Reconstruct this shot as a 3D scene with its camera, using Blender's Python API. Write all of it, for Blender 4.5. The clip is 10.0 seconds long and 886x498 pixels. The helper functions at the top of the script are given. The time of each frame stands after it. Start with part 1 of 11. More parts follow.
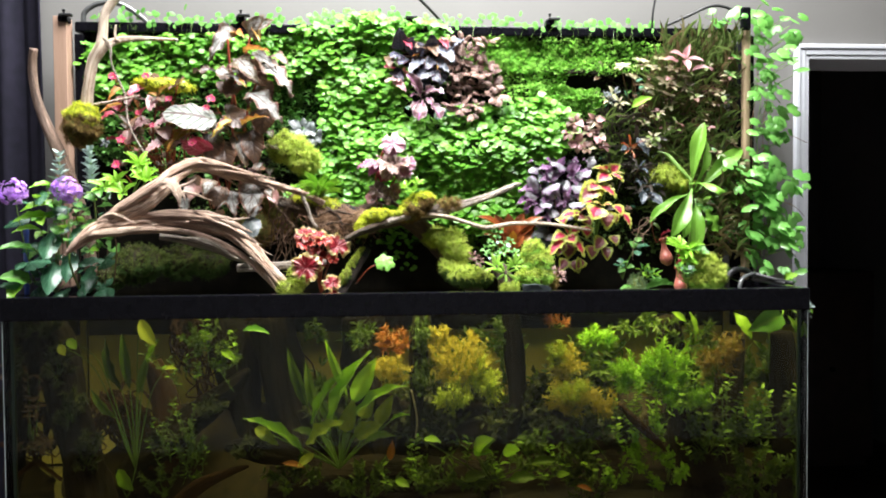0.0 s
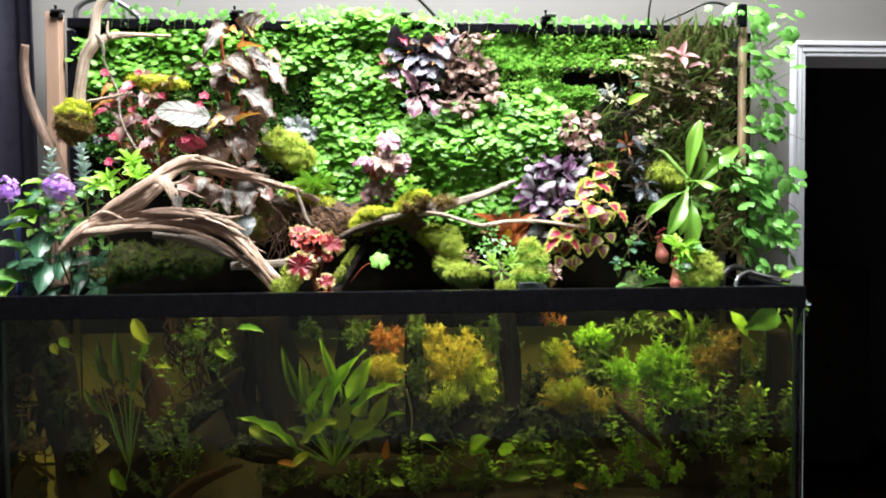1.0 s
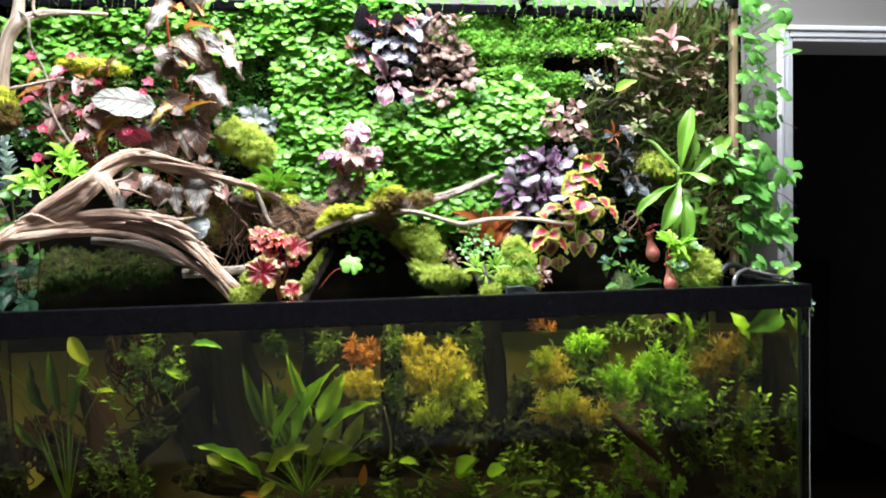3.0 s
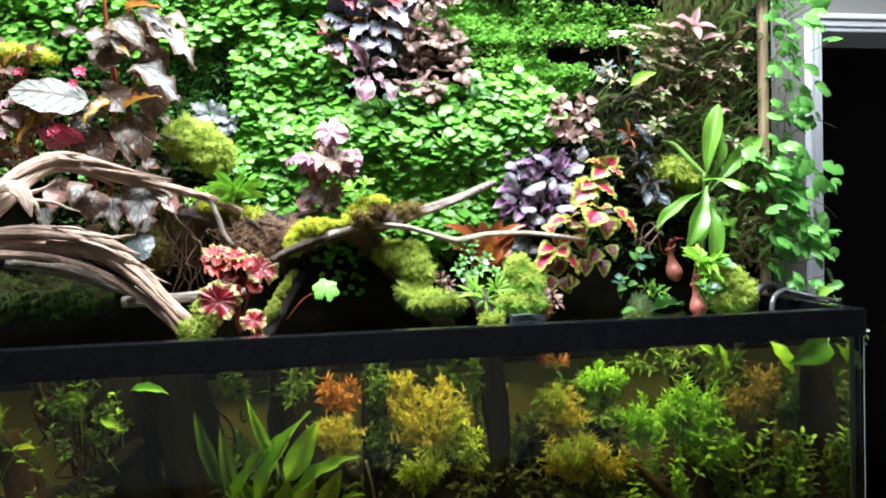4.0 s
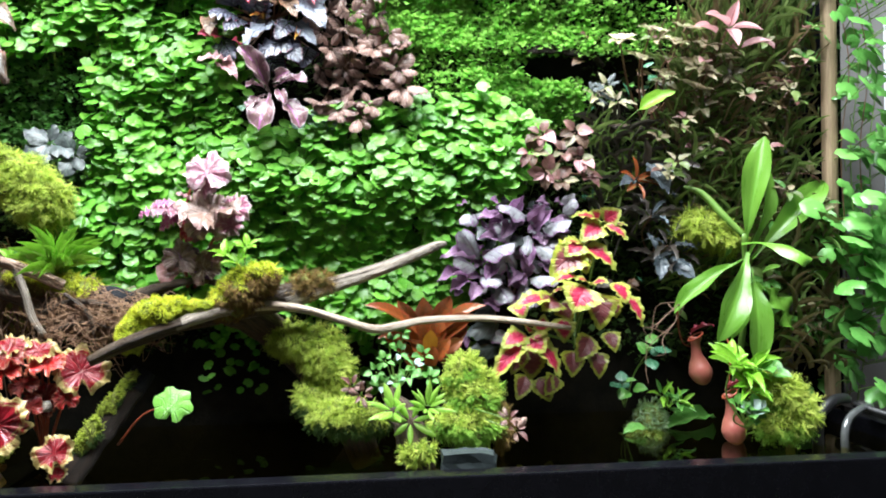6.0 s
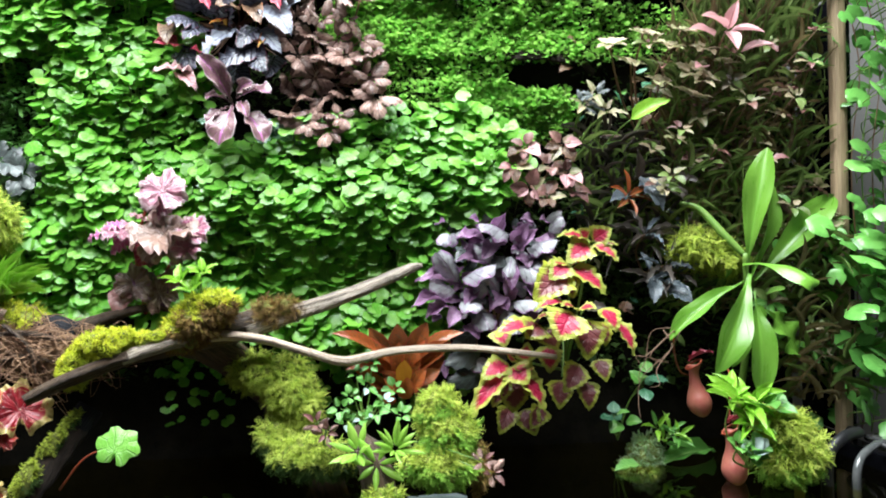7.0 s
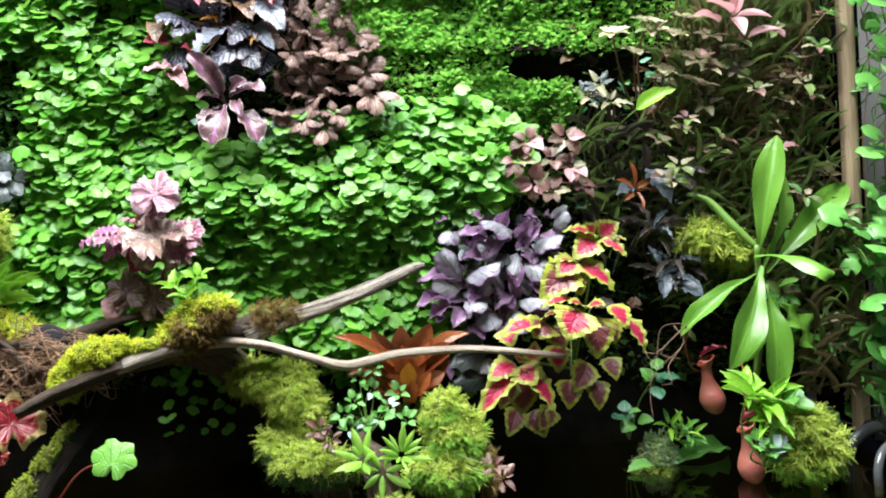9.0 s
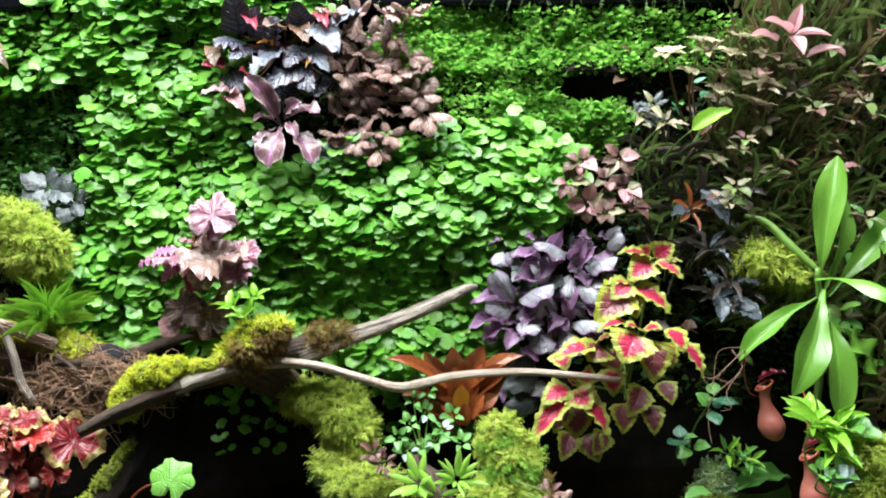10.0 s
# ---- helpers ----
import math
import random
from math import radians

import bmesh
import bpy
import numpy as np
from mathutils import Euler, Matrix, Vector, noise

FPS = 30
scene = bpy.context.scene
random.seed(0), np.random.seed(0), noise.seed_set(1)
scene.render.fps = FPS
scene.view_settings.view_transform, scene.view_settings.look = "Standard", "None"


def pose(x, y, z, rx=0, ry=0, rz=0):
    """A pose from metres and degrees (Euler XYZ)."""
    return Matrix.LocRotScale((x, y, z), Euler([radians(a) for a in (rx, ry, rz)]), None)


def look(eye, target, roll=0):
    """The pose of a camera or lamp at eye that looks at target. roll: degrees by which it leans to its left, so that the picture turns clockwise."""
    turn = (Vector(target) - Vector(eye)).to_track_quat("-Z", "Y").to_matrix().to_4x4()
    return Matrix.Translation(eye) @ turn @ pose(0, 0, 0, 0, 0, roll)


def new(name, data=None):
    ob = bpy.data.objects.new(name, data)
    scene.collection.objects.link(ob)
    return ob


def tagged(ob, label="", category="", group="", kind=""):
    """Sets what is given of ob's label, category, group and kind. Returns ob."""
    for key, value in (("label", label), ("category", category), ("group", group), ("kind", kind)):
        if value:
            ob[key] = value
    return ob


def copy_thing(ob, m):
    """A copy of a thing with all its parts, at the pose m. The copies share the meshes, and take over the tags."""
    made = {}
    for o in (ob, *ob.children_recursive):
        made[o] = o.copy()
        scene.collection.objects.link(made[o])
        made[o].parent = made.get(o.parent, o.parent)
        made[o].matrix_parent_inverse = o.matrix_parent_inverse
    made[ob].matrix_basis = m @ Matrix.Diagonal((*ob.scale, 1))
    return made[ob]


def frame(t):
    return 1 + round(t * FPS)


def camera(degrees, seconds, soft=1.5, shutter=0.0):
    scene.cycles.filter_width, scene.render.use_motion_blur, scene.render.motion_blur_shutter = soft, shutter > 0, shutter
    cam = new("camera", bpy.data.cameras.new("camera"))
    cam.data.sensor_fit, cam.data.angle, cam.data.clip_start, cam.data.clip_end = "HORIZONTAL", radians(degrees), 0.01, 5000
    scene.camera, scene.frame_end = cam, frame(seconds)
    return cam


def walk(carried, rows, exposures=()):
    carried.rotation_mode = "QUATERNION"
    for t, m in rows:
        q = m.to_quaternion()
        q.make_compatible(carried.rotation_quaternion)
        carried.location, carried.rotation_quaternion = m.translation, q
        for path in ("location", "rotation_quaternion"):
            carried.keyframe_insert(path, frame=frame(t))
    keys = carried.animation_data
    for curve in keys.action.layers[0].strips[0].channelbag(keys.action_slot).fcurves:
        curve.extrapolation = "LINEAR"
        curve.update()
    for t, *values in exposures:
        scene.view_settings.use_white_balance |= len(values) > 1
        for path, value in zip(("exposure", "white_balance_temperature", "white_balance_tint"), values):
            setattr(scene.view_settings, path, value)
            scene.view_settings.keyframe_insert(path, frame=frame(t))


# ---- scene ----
cam = camera(60.7, 10.0, 1.9)
PATH = [
    (0, (-0.061, -1.704, 1.548), (0.074, 0.29, 1.49), -0.4),
    (0.5, (-0.061, -1.7, 1.554), (0.079, 0.294, 1.488), -0.4),
    (1, (-0.057, -1.695, 1.552), (0.087, 0.298, 1.484), -0.4),
    (1.5, (-0.061, -1.684, 1.555), (0.1, 0.308, 1.48), -0.4),
    (2, (-0.095, -1.671, 1.557), (0.119, 0.316, 1.488), -0.6),
    (2.5, (-0.114, -1.624, 1.562), (0.154, 0.356, 1.473), -0.9),
    (2.7, (-0.116, -1.578, 1.559), (0.163, 0.401, 1.474), -1.2),
    (3.8, (-0.078, -1.328, 1.555), (0.206, 0.65, 1.49), -1.0),
    (4, (-0.097, -1.254, 1.573), (0.239, 0.716, 1.513), -1.5),
    (4.5, (-0.103, -1.131, 1.601), (0.328, 0.822, 1.588), -1.8),
    (5, (-0.033, -1.036, 1.625), (0.39, 0.918, 1.621), -1.3),
    (5.5, (0.086, -0.921, 1.646), (0.391, 1.055, 1.669), -0.3),
    (5.7, (0.118, -0.881, 1.642), (0.379, 1.102, 1.654), -0.2),
    (7, (0.209, -0.756, 1.672), (0.404, 1.234, 1.694), -0.8),
    (7.5, (0.252, -0.76, 1.673), (0.42, 1.233, 1.679), -0.4),
    (8, (0.256, -0.755, 1.674), (0.406, 1.239, 1.678), -0.7),
    (8.5, (0.23, -0.737, 1.674), (0.411, 1.255, 1.677), -1.4),
    (9, (0.208, -0.726, 1.671), (0.404, 1.264, 1.692), -2.1),
    (9.5, (0.192, -0.724, 1.676), (0.356, 1.269, 1.714), -2.1),
    (10, (0.182, -0.721, 1.68), (0.293, 1.275, 1.744), -1.8),
]
walk(cam, [(t, look(eye, target, roll)) for t, eye, target, roll in PATH], [(0.0, 0.52, 6650, 9), (2.5, 0.54, 6500, 9), (4.5, 0.55, 6050, 5), (7.0, 0.02, 6300, 5), (10.0, -0.02, 6300, 5)])

# ---- light ----
world = bpy.data.worlds.new("dark_room")
world.use_nodes = True
world.node_tree.nodes["Background"].inputs[0].default_value = (0.55, 0.62, 0.8, 1)
world.node_tree.nodes["Background"].inputs[1].default_value = 0.04
scene.world = world


def grow_lamp(x, y, z, target, watts, size):
    data = bpy.data.lights.new("grow_lamp", "AREA")
    data.shape, data.size, data.size_y, data.energy, data.color = "RECTANGLE", size, 1.2, watts, (0.95, 0.97, 1.0)
    data.spread = radians(165)
    ob = new("grow_lamp", data)
    ob.matrix_world = look((x, y, z), target)
    return ob


for lamp_x, watts in ((-0.58, 55), (0.02, 60), (0.60, 62)):
    grow_lamp(lamp_x, -0.15, 3.32, (lamp_x, 0.06, 1.7), watts, 0.55)


# ---- building tools ----
WORLD = {}


def thing(name, at, label, category, group="", kind=""):
    ob = new(name)
    ob.empty_display_size = 0.02
    ob.location = at
    WORLD[ob.name] = Matrix.Translation(at)
    return tagged(ob, label, category, group, kind)


def part(name, data, material, parent=None, label="", m=None):
    """One mesh object, under a thing or under a part; m is its place in the world."""
    if isinstance(data, bmesh.types.BMesh):
        mesh = bpy.data.meshes.new(name)
        data.to_mesh(mesh)
        data.free()
    else:
        mesh = data
    if material is not None and not mesh.materials:
        mesh.materials.append(material)
    ob = new(name, mesh)
    m = m if m is not None else Matrix()
    if parent is not None:
        ob.parent = parent
        ob.matrix_parent_inverse = WORLD[parent.name].inverted()
    ob.matrix_basis = m
    WORLD[ob.name] = m
    if label:
        ob["label"] = label
    return ob


def solo(name, data, material, label, category, group="", kind="", m=None):
    return tagged(part(name, data, material, None, "", m), label, category, group, kind)


class Geo:
    """Collects vertices, faces and UVs, and turns them into one mesh."""

    def __init__(self):
        self.v, self.uv, self.loops, self.sizes, self.count = [], [], [], [], 0

    def add(self, v, faces, uv):
        v = np.asarray(v, float)
        self.v.append(v)
        self.uv.append(np.asarray(uv, float))
        for f in faces:
            self.loops.append(np.asarray(f, int) + self.count)
            self.sizes.append(len(f))
        self.count += len(v)
        return self

    def mesh(self, name, material=None, smooth=True):
        v, uv = np.concatenate(self.v), np.concatenate(self.uv)
        return raw_mesh(name, v, np.concatenate(self.loops), np.asarray(self.sizes), uv, material, smooth)


def raw_mesh(name, v, loops, sizes, uv, material=None, smooth=True):
    me = bpy.data.meshes.new(name)
    me.vertices.add(len(v))
    me.vertices.foreach_set("co", np.ascontiguousarray(v, dtype=np.float32).ravel())
    me.loops.add(len(loops))
    me.loops.foreach_set("vertex_index", loops.astype(np.int32))
    me.polygons.add(len(sizes))
    starts = np.concatenate(([0], np.cumsum(sizes)[:-1]))
    me.polygons.foreach_set("loop_start", starts.astype(np.int32))
    me.polygons.foreach_set("use_smooth", np.full(len(sizes), smooth))
    layer = me.uv_layers.new(name="UVMap")
    layer.data.foreach_set("uv", uv[loops].astype(np.float32).ravel())
    me.update(calc_edges=True)
    if material is not None:
        me.materials.append(material)
    return me


def scatter(name, templates, mats, material=None, pick=None):
    """One mesh of many copies of the templates (v, faces, uv), one at each 4 x 4 matrix of mats."""
    mats = np.asarray(mats, float)
    pick = np.zeros(len(mats), int) if pick is None else pick
    V, U, L, S, base = [], [], [], [], 0
    for k, (tv, tf, tu) in enumerate(templates):
        m = mats[pick == k]
        if not len(m):
            continue
        tv = np.asarray(tv, float)
        n = len(tv)
        v = np.einsum("kij,nj->kni", m[:, :3, :3], tv) + m[:, None, :3, 3]
        V.append(v.reshape(-1, 3))
        U.append(np.tile(np.asarray(tu, float), (len(m), 1)))
        lo = np.concatenate([np.asarray(f, int) for f in tf])
        L.append((lo[None, :] + base + (np.arange(len(m)) * n)[:, None]).ravel())
        S.append(np.tile(np.array([len(f) for f in tf]), len(m)))
        base += n * len(m)
    return raw_mesh(name, np.concatenate(V), np.concatenate(L), np.concatenate(S), np.concatenate(U), material)


def frames(pos, ydir, zdir, width, length, height=None):
    """Matrices whose y axis runs along ydir (scaled by length) and whose z axis leans to zdir."""
    pos, y, z = (np.asarray(a, float) for a in (pos, ydir, zdir))
    y = y / (np.linalg.norm(y, axis=1, keepdims=True) + 1e-9)
    x = np.cross(y, z)
    x /= np.linalg.norm(x, axis=1, keepdims=True) + 1e-9
    z = np.cross(x, y)
    n = len(pos)
    width, length = np.broadcast_to(width, n), np.broadcast_to(length, n)
    height = length if height is None else np.broadcast_to(height, n)
    m = np.zeros((n, 4, 4))
    m[:, :3, 0], m[:, :3, 1], m[:, :3, 2] = x * width[:, None], y * length[:, None], z * height[:, None]
    m[:, :3, 3], m[:, 3, 3] = pos, 1
    return m


def across(y, z):
    """The part of y that lies square to z."""
    z = z / np.linalg.norm(z, axis=1, keepdims=True)
    return y - z * np.sum(y * z, axis=1, keepdims=True)


def leaf_pose(base, tip, width, facing):
    """The pose of a unit leaf from base to tip, whose upper side looks along facing."""
    d = np.array(tip, float) - np.array(base, float)
    m = frames([base], [d], [facing], width, np.linalg.norm(d))[0]
    return Matrix([list(r) for r in m])


def wob(p, f, seed=0):
    """Smooth noise in -1..1 at the points p (n, 3), with f waves to the metre."""
    r = np.random.RandomState(seed + 11)
    p = np.asarray(p, float)
    out = np.zeros(len(p))
    for k in range(6):
        d = r.normal(size=3)
        d *= f * (0.6 + 0.25 * k) * 6.28 / np.linalg.norm(d)
        out += np.sin(p @ d + r.uniform(0, 6.28)) / 6 * 1.7
    return np.clip(out, -1, 1)


def spline(points, n):
    """Catmull-Rom through points of any width, n samples a stretch."""
    p = np.asarray(points, float)
    p = np.vstack((2 * p[0] - p[1], p, 2 * p[-1] - p[-2]))
    out = []
    for i in range(1, len(p) - 2):
        t = np.linspace(0, 1, n, endpoint=False)[:, None]
        a, b, c, d = p[i - 1], p[i], p[i + 1], p[i + 2]
        out.append(0.5 * (2 * b + (c - a) * t + (2 * a - 5 * b + 4 * c - d) * t ** 2 + (3 * b - a - 3 * c + d) * t ** 3))
    return np.vstack(out + [p[-2][None]])


def tube(geo, points, sides=8, n=6, flute=0.0, flutes=5, rough=0.0, flat=1.0, seed=0, twist=0.0, cap=True):
    """A tapered tube along points (x, y, z, radius), with long flutes, roughness and an oval section."""
    s = spline(points, n)
    c, r = s[:, :3], np.maximum(s[:, 3], 0.0003)
    t = np.gradient(c, axis=0)
    t /= np.linalg.norm(t, axis=1, keepdims=True) + 1e-9
    up = np.array([0.13, -0.9, 0.4])
    x = np.cross(t, up)
    x /= np.linalg.norm(x, axis=1, keepdims=True) + 1e-9
    y = np.cross(x, t)
    along = np.concatenate(([0], np.cumsum(np.linalg.norm(np.diff(c, axis=0), axis=1))))
    rows, uv = [], []
    rnd = np.random.RandomState(seed)
    ph = rnd.uniform(0, 6.28, 8)
    for j in range(sides):
        a = 6.2832 * j / sides
        aa = a + twist * along
        k = np.ones(len(c))
        if flute:
            for q in range(4):
                fq = max(1, int(flutes * (0.6 + 0.5 * q)))
                k += flute * np.sin(fq * aa + ph[q] + (4 + 5 * q) * along * (1 if q % 2 else -1)) / (1 + 0.35 * q)
        pt = c + (x * math.cos(a) + y * math.sin(a) * flat) * (r * k)[:, None]
        if rough:
            pt = pt + (pt - c) * (rough * wob(pt, 28, seed) + 0.3 * rough * wob(pt, 85, seed + 1))[:, None]
        rows.append(pt)
        uv.append(np.stack((along, np.full(len(c), j / sides)), 1))
    m = len(c)
    v = np.stack(rows, 1).reshape(-1, 3)
    u = np.stack(uv, 1).reshape(-1, 2)
    f = [(i * sides + j, i * sides + (j + 1) % sides, (i + 1) * sides + (j + 1) % sides, (i + 1) * sides + j) for i in range(m - 1) for j in range(sides)]
    if cap:
        f.append(tuple(range(sides))[::-1])
        f.append(tuple((m - 1) * sides + j for j in range(sides)))
    geo.add(v, f, u)
    return geo


def timber(name, points, material, sides=88, n=12, seed=0, deep=1.0, flat=1.0):
    """A weathered log along points (x, y, z, radius): lobed section, long torn grooves between its fibres."""
    rnd = np.random.RandomState(seed)
    s = spline(points, n)
    c, r = s[:, :3], np.maximum(s[:, 3], 0.0004)
    t = np.gradient(c, axis=0)
    t /= np.linalg.norm(t, axis=1, keepdims=True) + 1e-9
    x = np.cross(t, (0.13, -0.9, 0.4))
    x /= np.linalg.norm(x, axis=1, keepdims=True) + 1e-9
    y = np.cross(x, t)
    along = np.concatenate(([0], np.cumsum(np.linalg.norm(np.diff(c, axis=0), axis=1))))
    a = np.linspace(0, 2 * math.pi, sides, endpoint=False)[None, :]
    l = along[:, None]
    k = 1 + 0.10 * np.sin(2 * a + 9 * l + rnd.uniform(0, 6)) + 0.08 * np.sin(3 * a - 14 * l + rnd.uniform(0, 6))
    for f, amp in ((4, 0.22), (7, 0.10), (12, 0.09), (21, 0.07), (34, 0.05)):
        ph = rnd.uniform(0, 6.28, 4)
        drift = 1.3 * np.sin(7 * l + ph[0]) + 0.7 * np.sin(19 * l + ph[1]) + 4 * l
        fade = 0.65 + 0.35 * np.sin(13 * l + 2 * a + ph[2]) * np.sin(5 * l + a + ph[3])
        ridge = np.abs(np.sin(f * a / 2 * (2 if f % 2 else 1) + drift + ph[3]))
        k = k + deep * amp * fade * (ridge ** 0.6 - 0.72 if f in (4, 12) else 0.36 - ridge)
    k = k + 0.05 * np.sin(41 * l + 3 * a) * np.sin(67 * l + 5 * a)
    v = c[:, None, :] + (x[:, None, :] * np.cos(a)[..., None] + y[:, None, :] * np.sin(a)[..., None] * flat) * (r[:, None] * k)[..., None]
    m = len(c)
    u = np.stack((np.broadcast_to(l, k.shape), np.broadcast_to(a / 6.2832, k.shape)), -1)
    f = [(i * sides + j, i * sides + (j + 1) % sides, (i + 1) * sides + (j + 1) % sides, (i + 1) * sides + j) for i in range(m - 1) for j in range(sides)]
    f += [tuple(range(sides))[::-1], tuple((m - 1) * sides + j for j in range(sides))]
    return Geo().add(v.reshape(-1, 3), f, u.reshape(-1, 2)).mesh(name, material)


def splinters(parent, points, material, count, seed, lo=0.1, hi=0.95, length=(0.03, 0.08), lift=0.25):
    """Torn slivers of wood standing off a log, pointing along its fibres."""
    rnd = np.random.RandomState(seed)
    s = spline(points, 12)
    for q in range(count):
        i = int(rnd.uniform(lo, hi) * (len(s) - 2))
        c, r = s[i, :3], s[i, 3]
        t = s[i + 1, :3] - s[i, :3]
        t /= np.linalg.norm(t) + 1e-9
        x = np.cross(t, (0.13, -0.9, 0.4))
        x /= np.linalg.norm(x)
        y = np.cross(x, t)
        ang = rnd.uniform(-2.6, 0.9) if q % 4 else rnd.uniform(0, 6.28)
        out = x * math.cos(ang) + y * math.sin(ang)
        L = rnd.uniform(*length)
        w = rnd.uniform(0.0012, 0.0034)
        b = c + out * r * 0.86
        pts = [tuple(b - t * L * 0.45) + (w * 0.5,), tuple(b + out * 0.001) + (w,), tuple(b + t * L * 0.4 + out * L * lift * 0.25) + (w * 0.8,), tuple(b + t * L * 0.75 + out * L * lift * rnd.uniform(0.3, 1.0)) + (0.0004,)]
        part("splinter", tube_mesh("splinter", pts, material, sides=6, n=3, flute=0.2, flutes=3, flat=0.6, seed=q), None, parent)


def tube_mesh(name, points, material, **kw):
    return tube(Geo(), points, **kw).mesh(name, material)


def box(bm, x0, x1, y0, y1, z0, z1, bevel=0.0):
    made = bmesh.ops.create_cube(bm, size=1.0, matrix=Matrix.LocRotScale(((x0 + x1) / 2, (y0 + y1) / 2, (z0 + z1) / 2), None, (abs(x1 - x0), abs(y1 - y0), abs(z1 - z0))))
    if bevel:
        edges = {e for v in made["verts"] for e in v.link_edges}
        bmesh.ops.bevel(bm, geom=list(edges), offset=bevel, segments=2, affect="EDGES", profile=0.5)
    return bm


def block(x0, x1, y0, y1, z0, z1, bevel=0.0):
    return box(bmesh.new(), x0, x1, y0, y1, z0, z1, bevel)


# ---- leaf shapes: unit length along y, unit width across x, upper side +z ----
OUTLINE = {
    "ovate": lambda u: np.sin(np.pi * u ** 0.72) ** 0.85,
    "lance": lambda u: np.sin(np.pi * u ** 0.85) ** 0.9,
    "heart": lambda u: np.clip(u * 9, 0, 1) ** 0.6 * (1 - u ** 1.7) ** 0.75,
    "wing": lambda u: np.clip(u * 10, 0, 1) ** 0.5 * (1 - u ** 1.15) ** 0.95,
    "strap": lambda u: np.clip(u * 5, 0, 1) ** 0.3 * np.clip((1 - u) * 3.2, 0, 1) ** 0.6 * (0.8 + 0.2 * np.sin(np.pi * u)),
    "broad": lambda u: np.clip(u * 5, 0, 1) ** 0.55 * (1 - u ** 1.55) ** 0.85,
    "grass": lambda u: (1 - u ** 2.2) * (0.75 + 0.25 * np.clip(u * 6, 0, 1)),
    "round": lambda u: np.sin(np.pi * u ** 0.85) ** 0.55,
    "spoon": lambda u: 0.12 + 0.88 * np.sin(np.pi * np.clip((u - 0.12) / 0.88, 0, 1) ** 1.25) ** 0.8,
}


def leaf_geo(outline="ovate", nu=7, nv=4, bend=0.5, fold=0.2, wave=0.0, waves=4, teeth=0.0, seed=0, curl=0.0):
    rnd = np.random.RandomState(seed)
    u = np.linspace(0.0, 1.0, nu + 1)
    w = 0.5 * np.maximum(OUTLINE[outline](u), 0.015)
    w[-1] = 0.012
    ang = -bend * u ** 1.2
    du = np.diff(u, prepend=0)
    py, pz = np.cumsum(np.cos(ang) * du), np.cumsum(np.sin(ang) * du)
    py, pz = py / py[-1], pz - pz[-1] * 0.85 * u
    v, uv = [], []
    ph = rnd.uniform(0, 6.28, 3)
    for i in range(nu + 1):
        for j in range(nv + 1):
            s = 2.0 * j / nv - 1
            x = s * w[i]
            edge = abs(s)
            if edge > 0.99 and teeth:
                x *= 1 + teeth * (1 if i % 2 else -1)
            z = pz[i] + fold * edge * w[i] - curl * edge ** 2 * w[i]
            z += wave * edge ** 2 * math.sin(6.28 * waves * u[i] + ph[0 if s < 0 else 1])
            v.append((x, py[i] + 0.15 * wave * edge * math.sin(9 * u[i] + ph[2]), z))
            uv.append((u[i], 0.5 + 0.5 * s))
    n = nv + 1
    f = [(i * n + j, i * n + j + 1, (i + 1) * n + j + 1, (i + 1) * n + j) for i in range(nu) for j in range(nv)]
    return v, f, uv


def round_leaf_geo(seg=12, notch=0.55, scallop=0.06, cup=0.10, seed=0, ruffle=0.0):
    """A pennywort leaf: a notched, scalloped disc of diameter 1, its middle at the origin, its notch to -y."""
    rnd = np.random.RandomState(seed)
    v, uv = [(0, 0, -0.02)], [(0.0, 0.5)]
    for ring, rr in ((1, 0.28), (2, 0.5)):
        for j in range(seg):
            a = -math.pi / 2 + 6.2832 * j / seg
            r = rr * (1 + (scallop * math.cos(6.0 * a + 1.0) + rnd.uniform(-0.03, 0.03) if ring == 2 else 0))
            if j == 0:
                r *= 1 - notch
            v.append((r * math.cos(a), r * math.sin(a), cup * (1 if ring == 1 else -0.4) * 0.5 + (rnd.uniform(-0.025, 0.025) if ring == 2 else 0) + ruffle * (1 if j % 2 else -1) * rr))
            uv.append((rr * 2, j / seg))
    f = [(0, 1 + j, 1 + (j + 1) % seg) for j in range(seg)]
    f += [(1 + j, 1 + seg + j, 1 + seg + (j + 1) % seg, 1 + (j + 1) % seg) for j in range(seg)]
    return v, f, uv


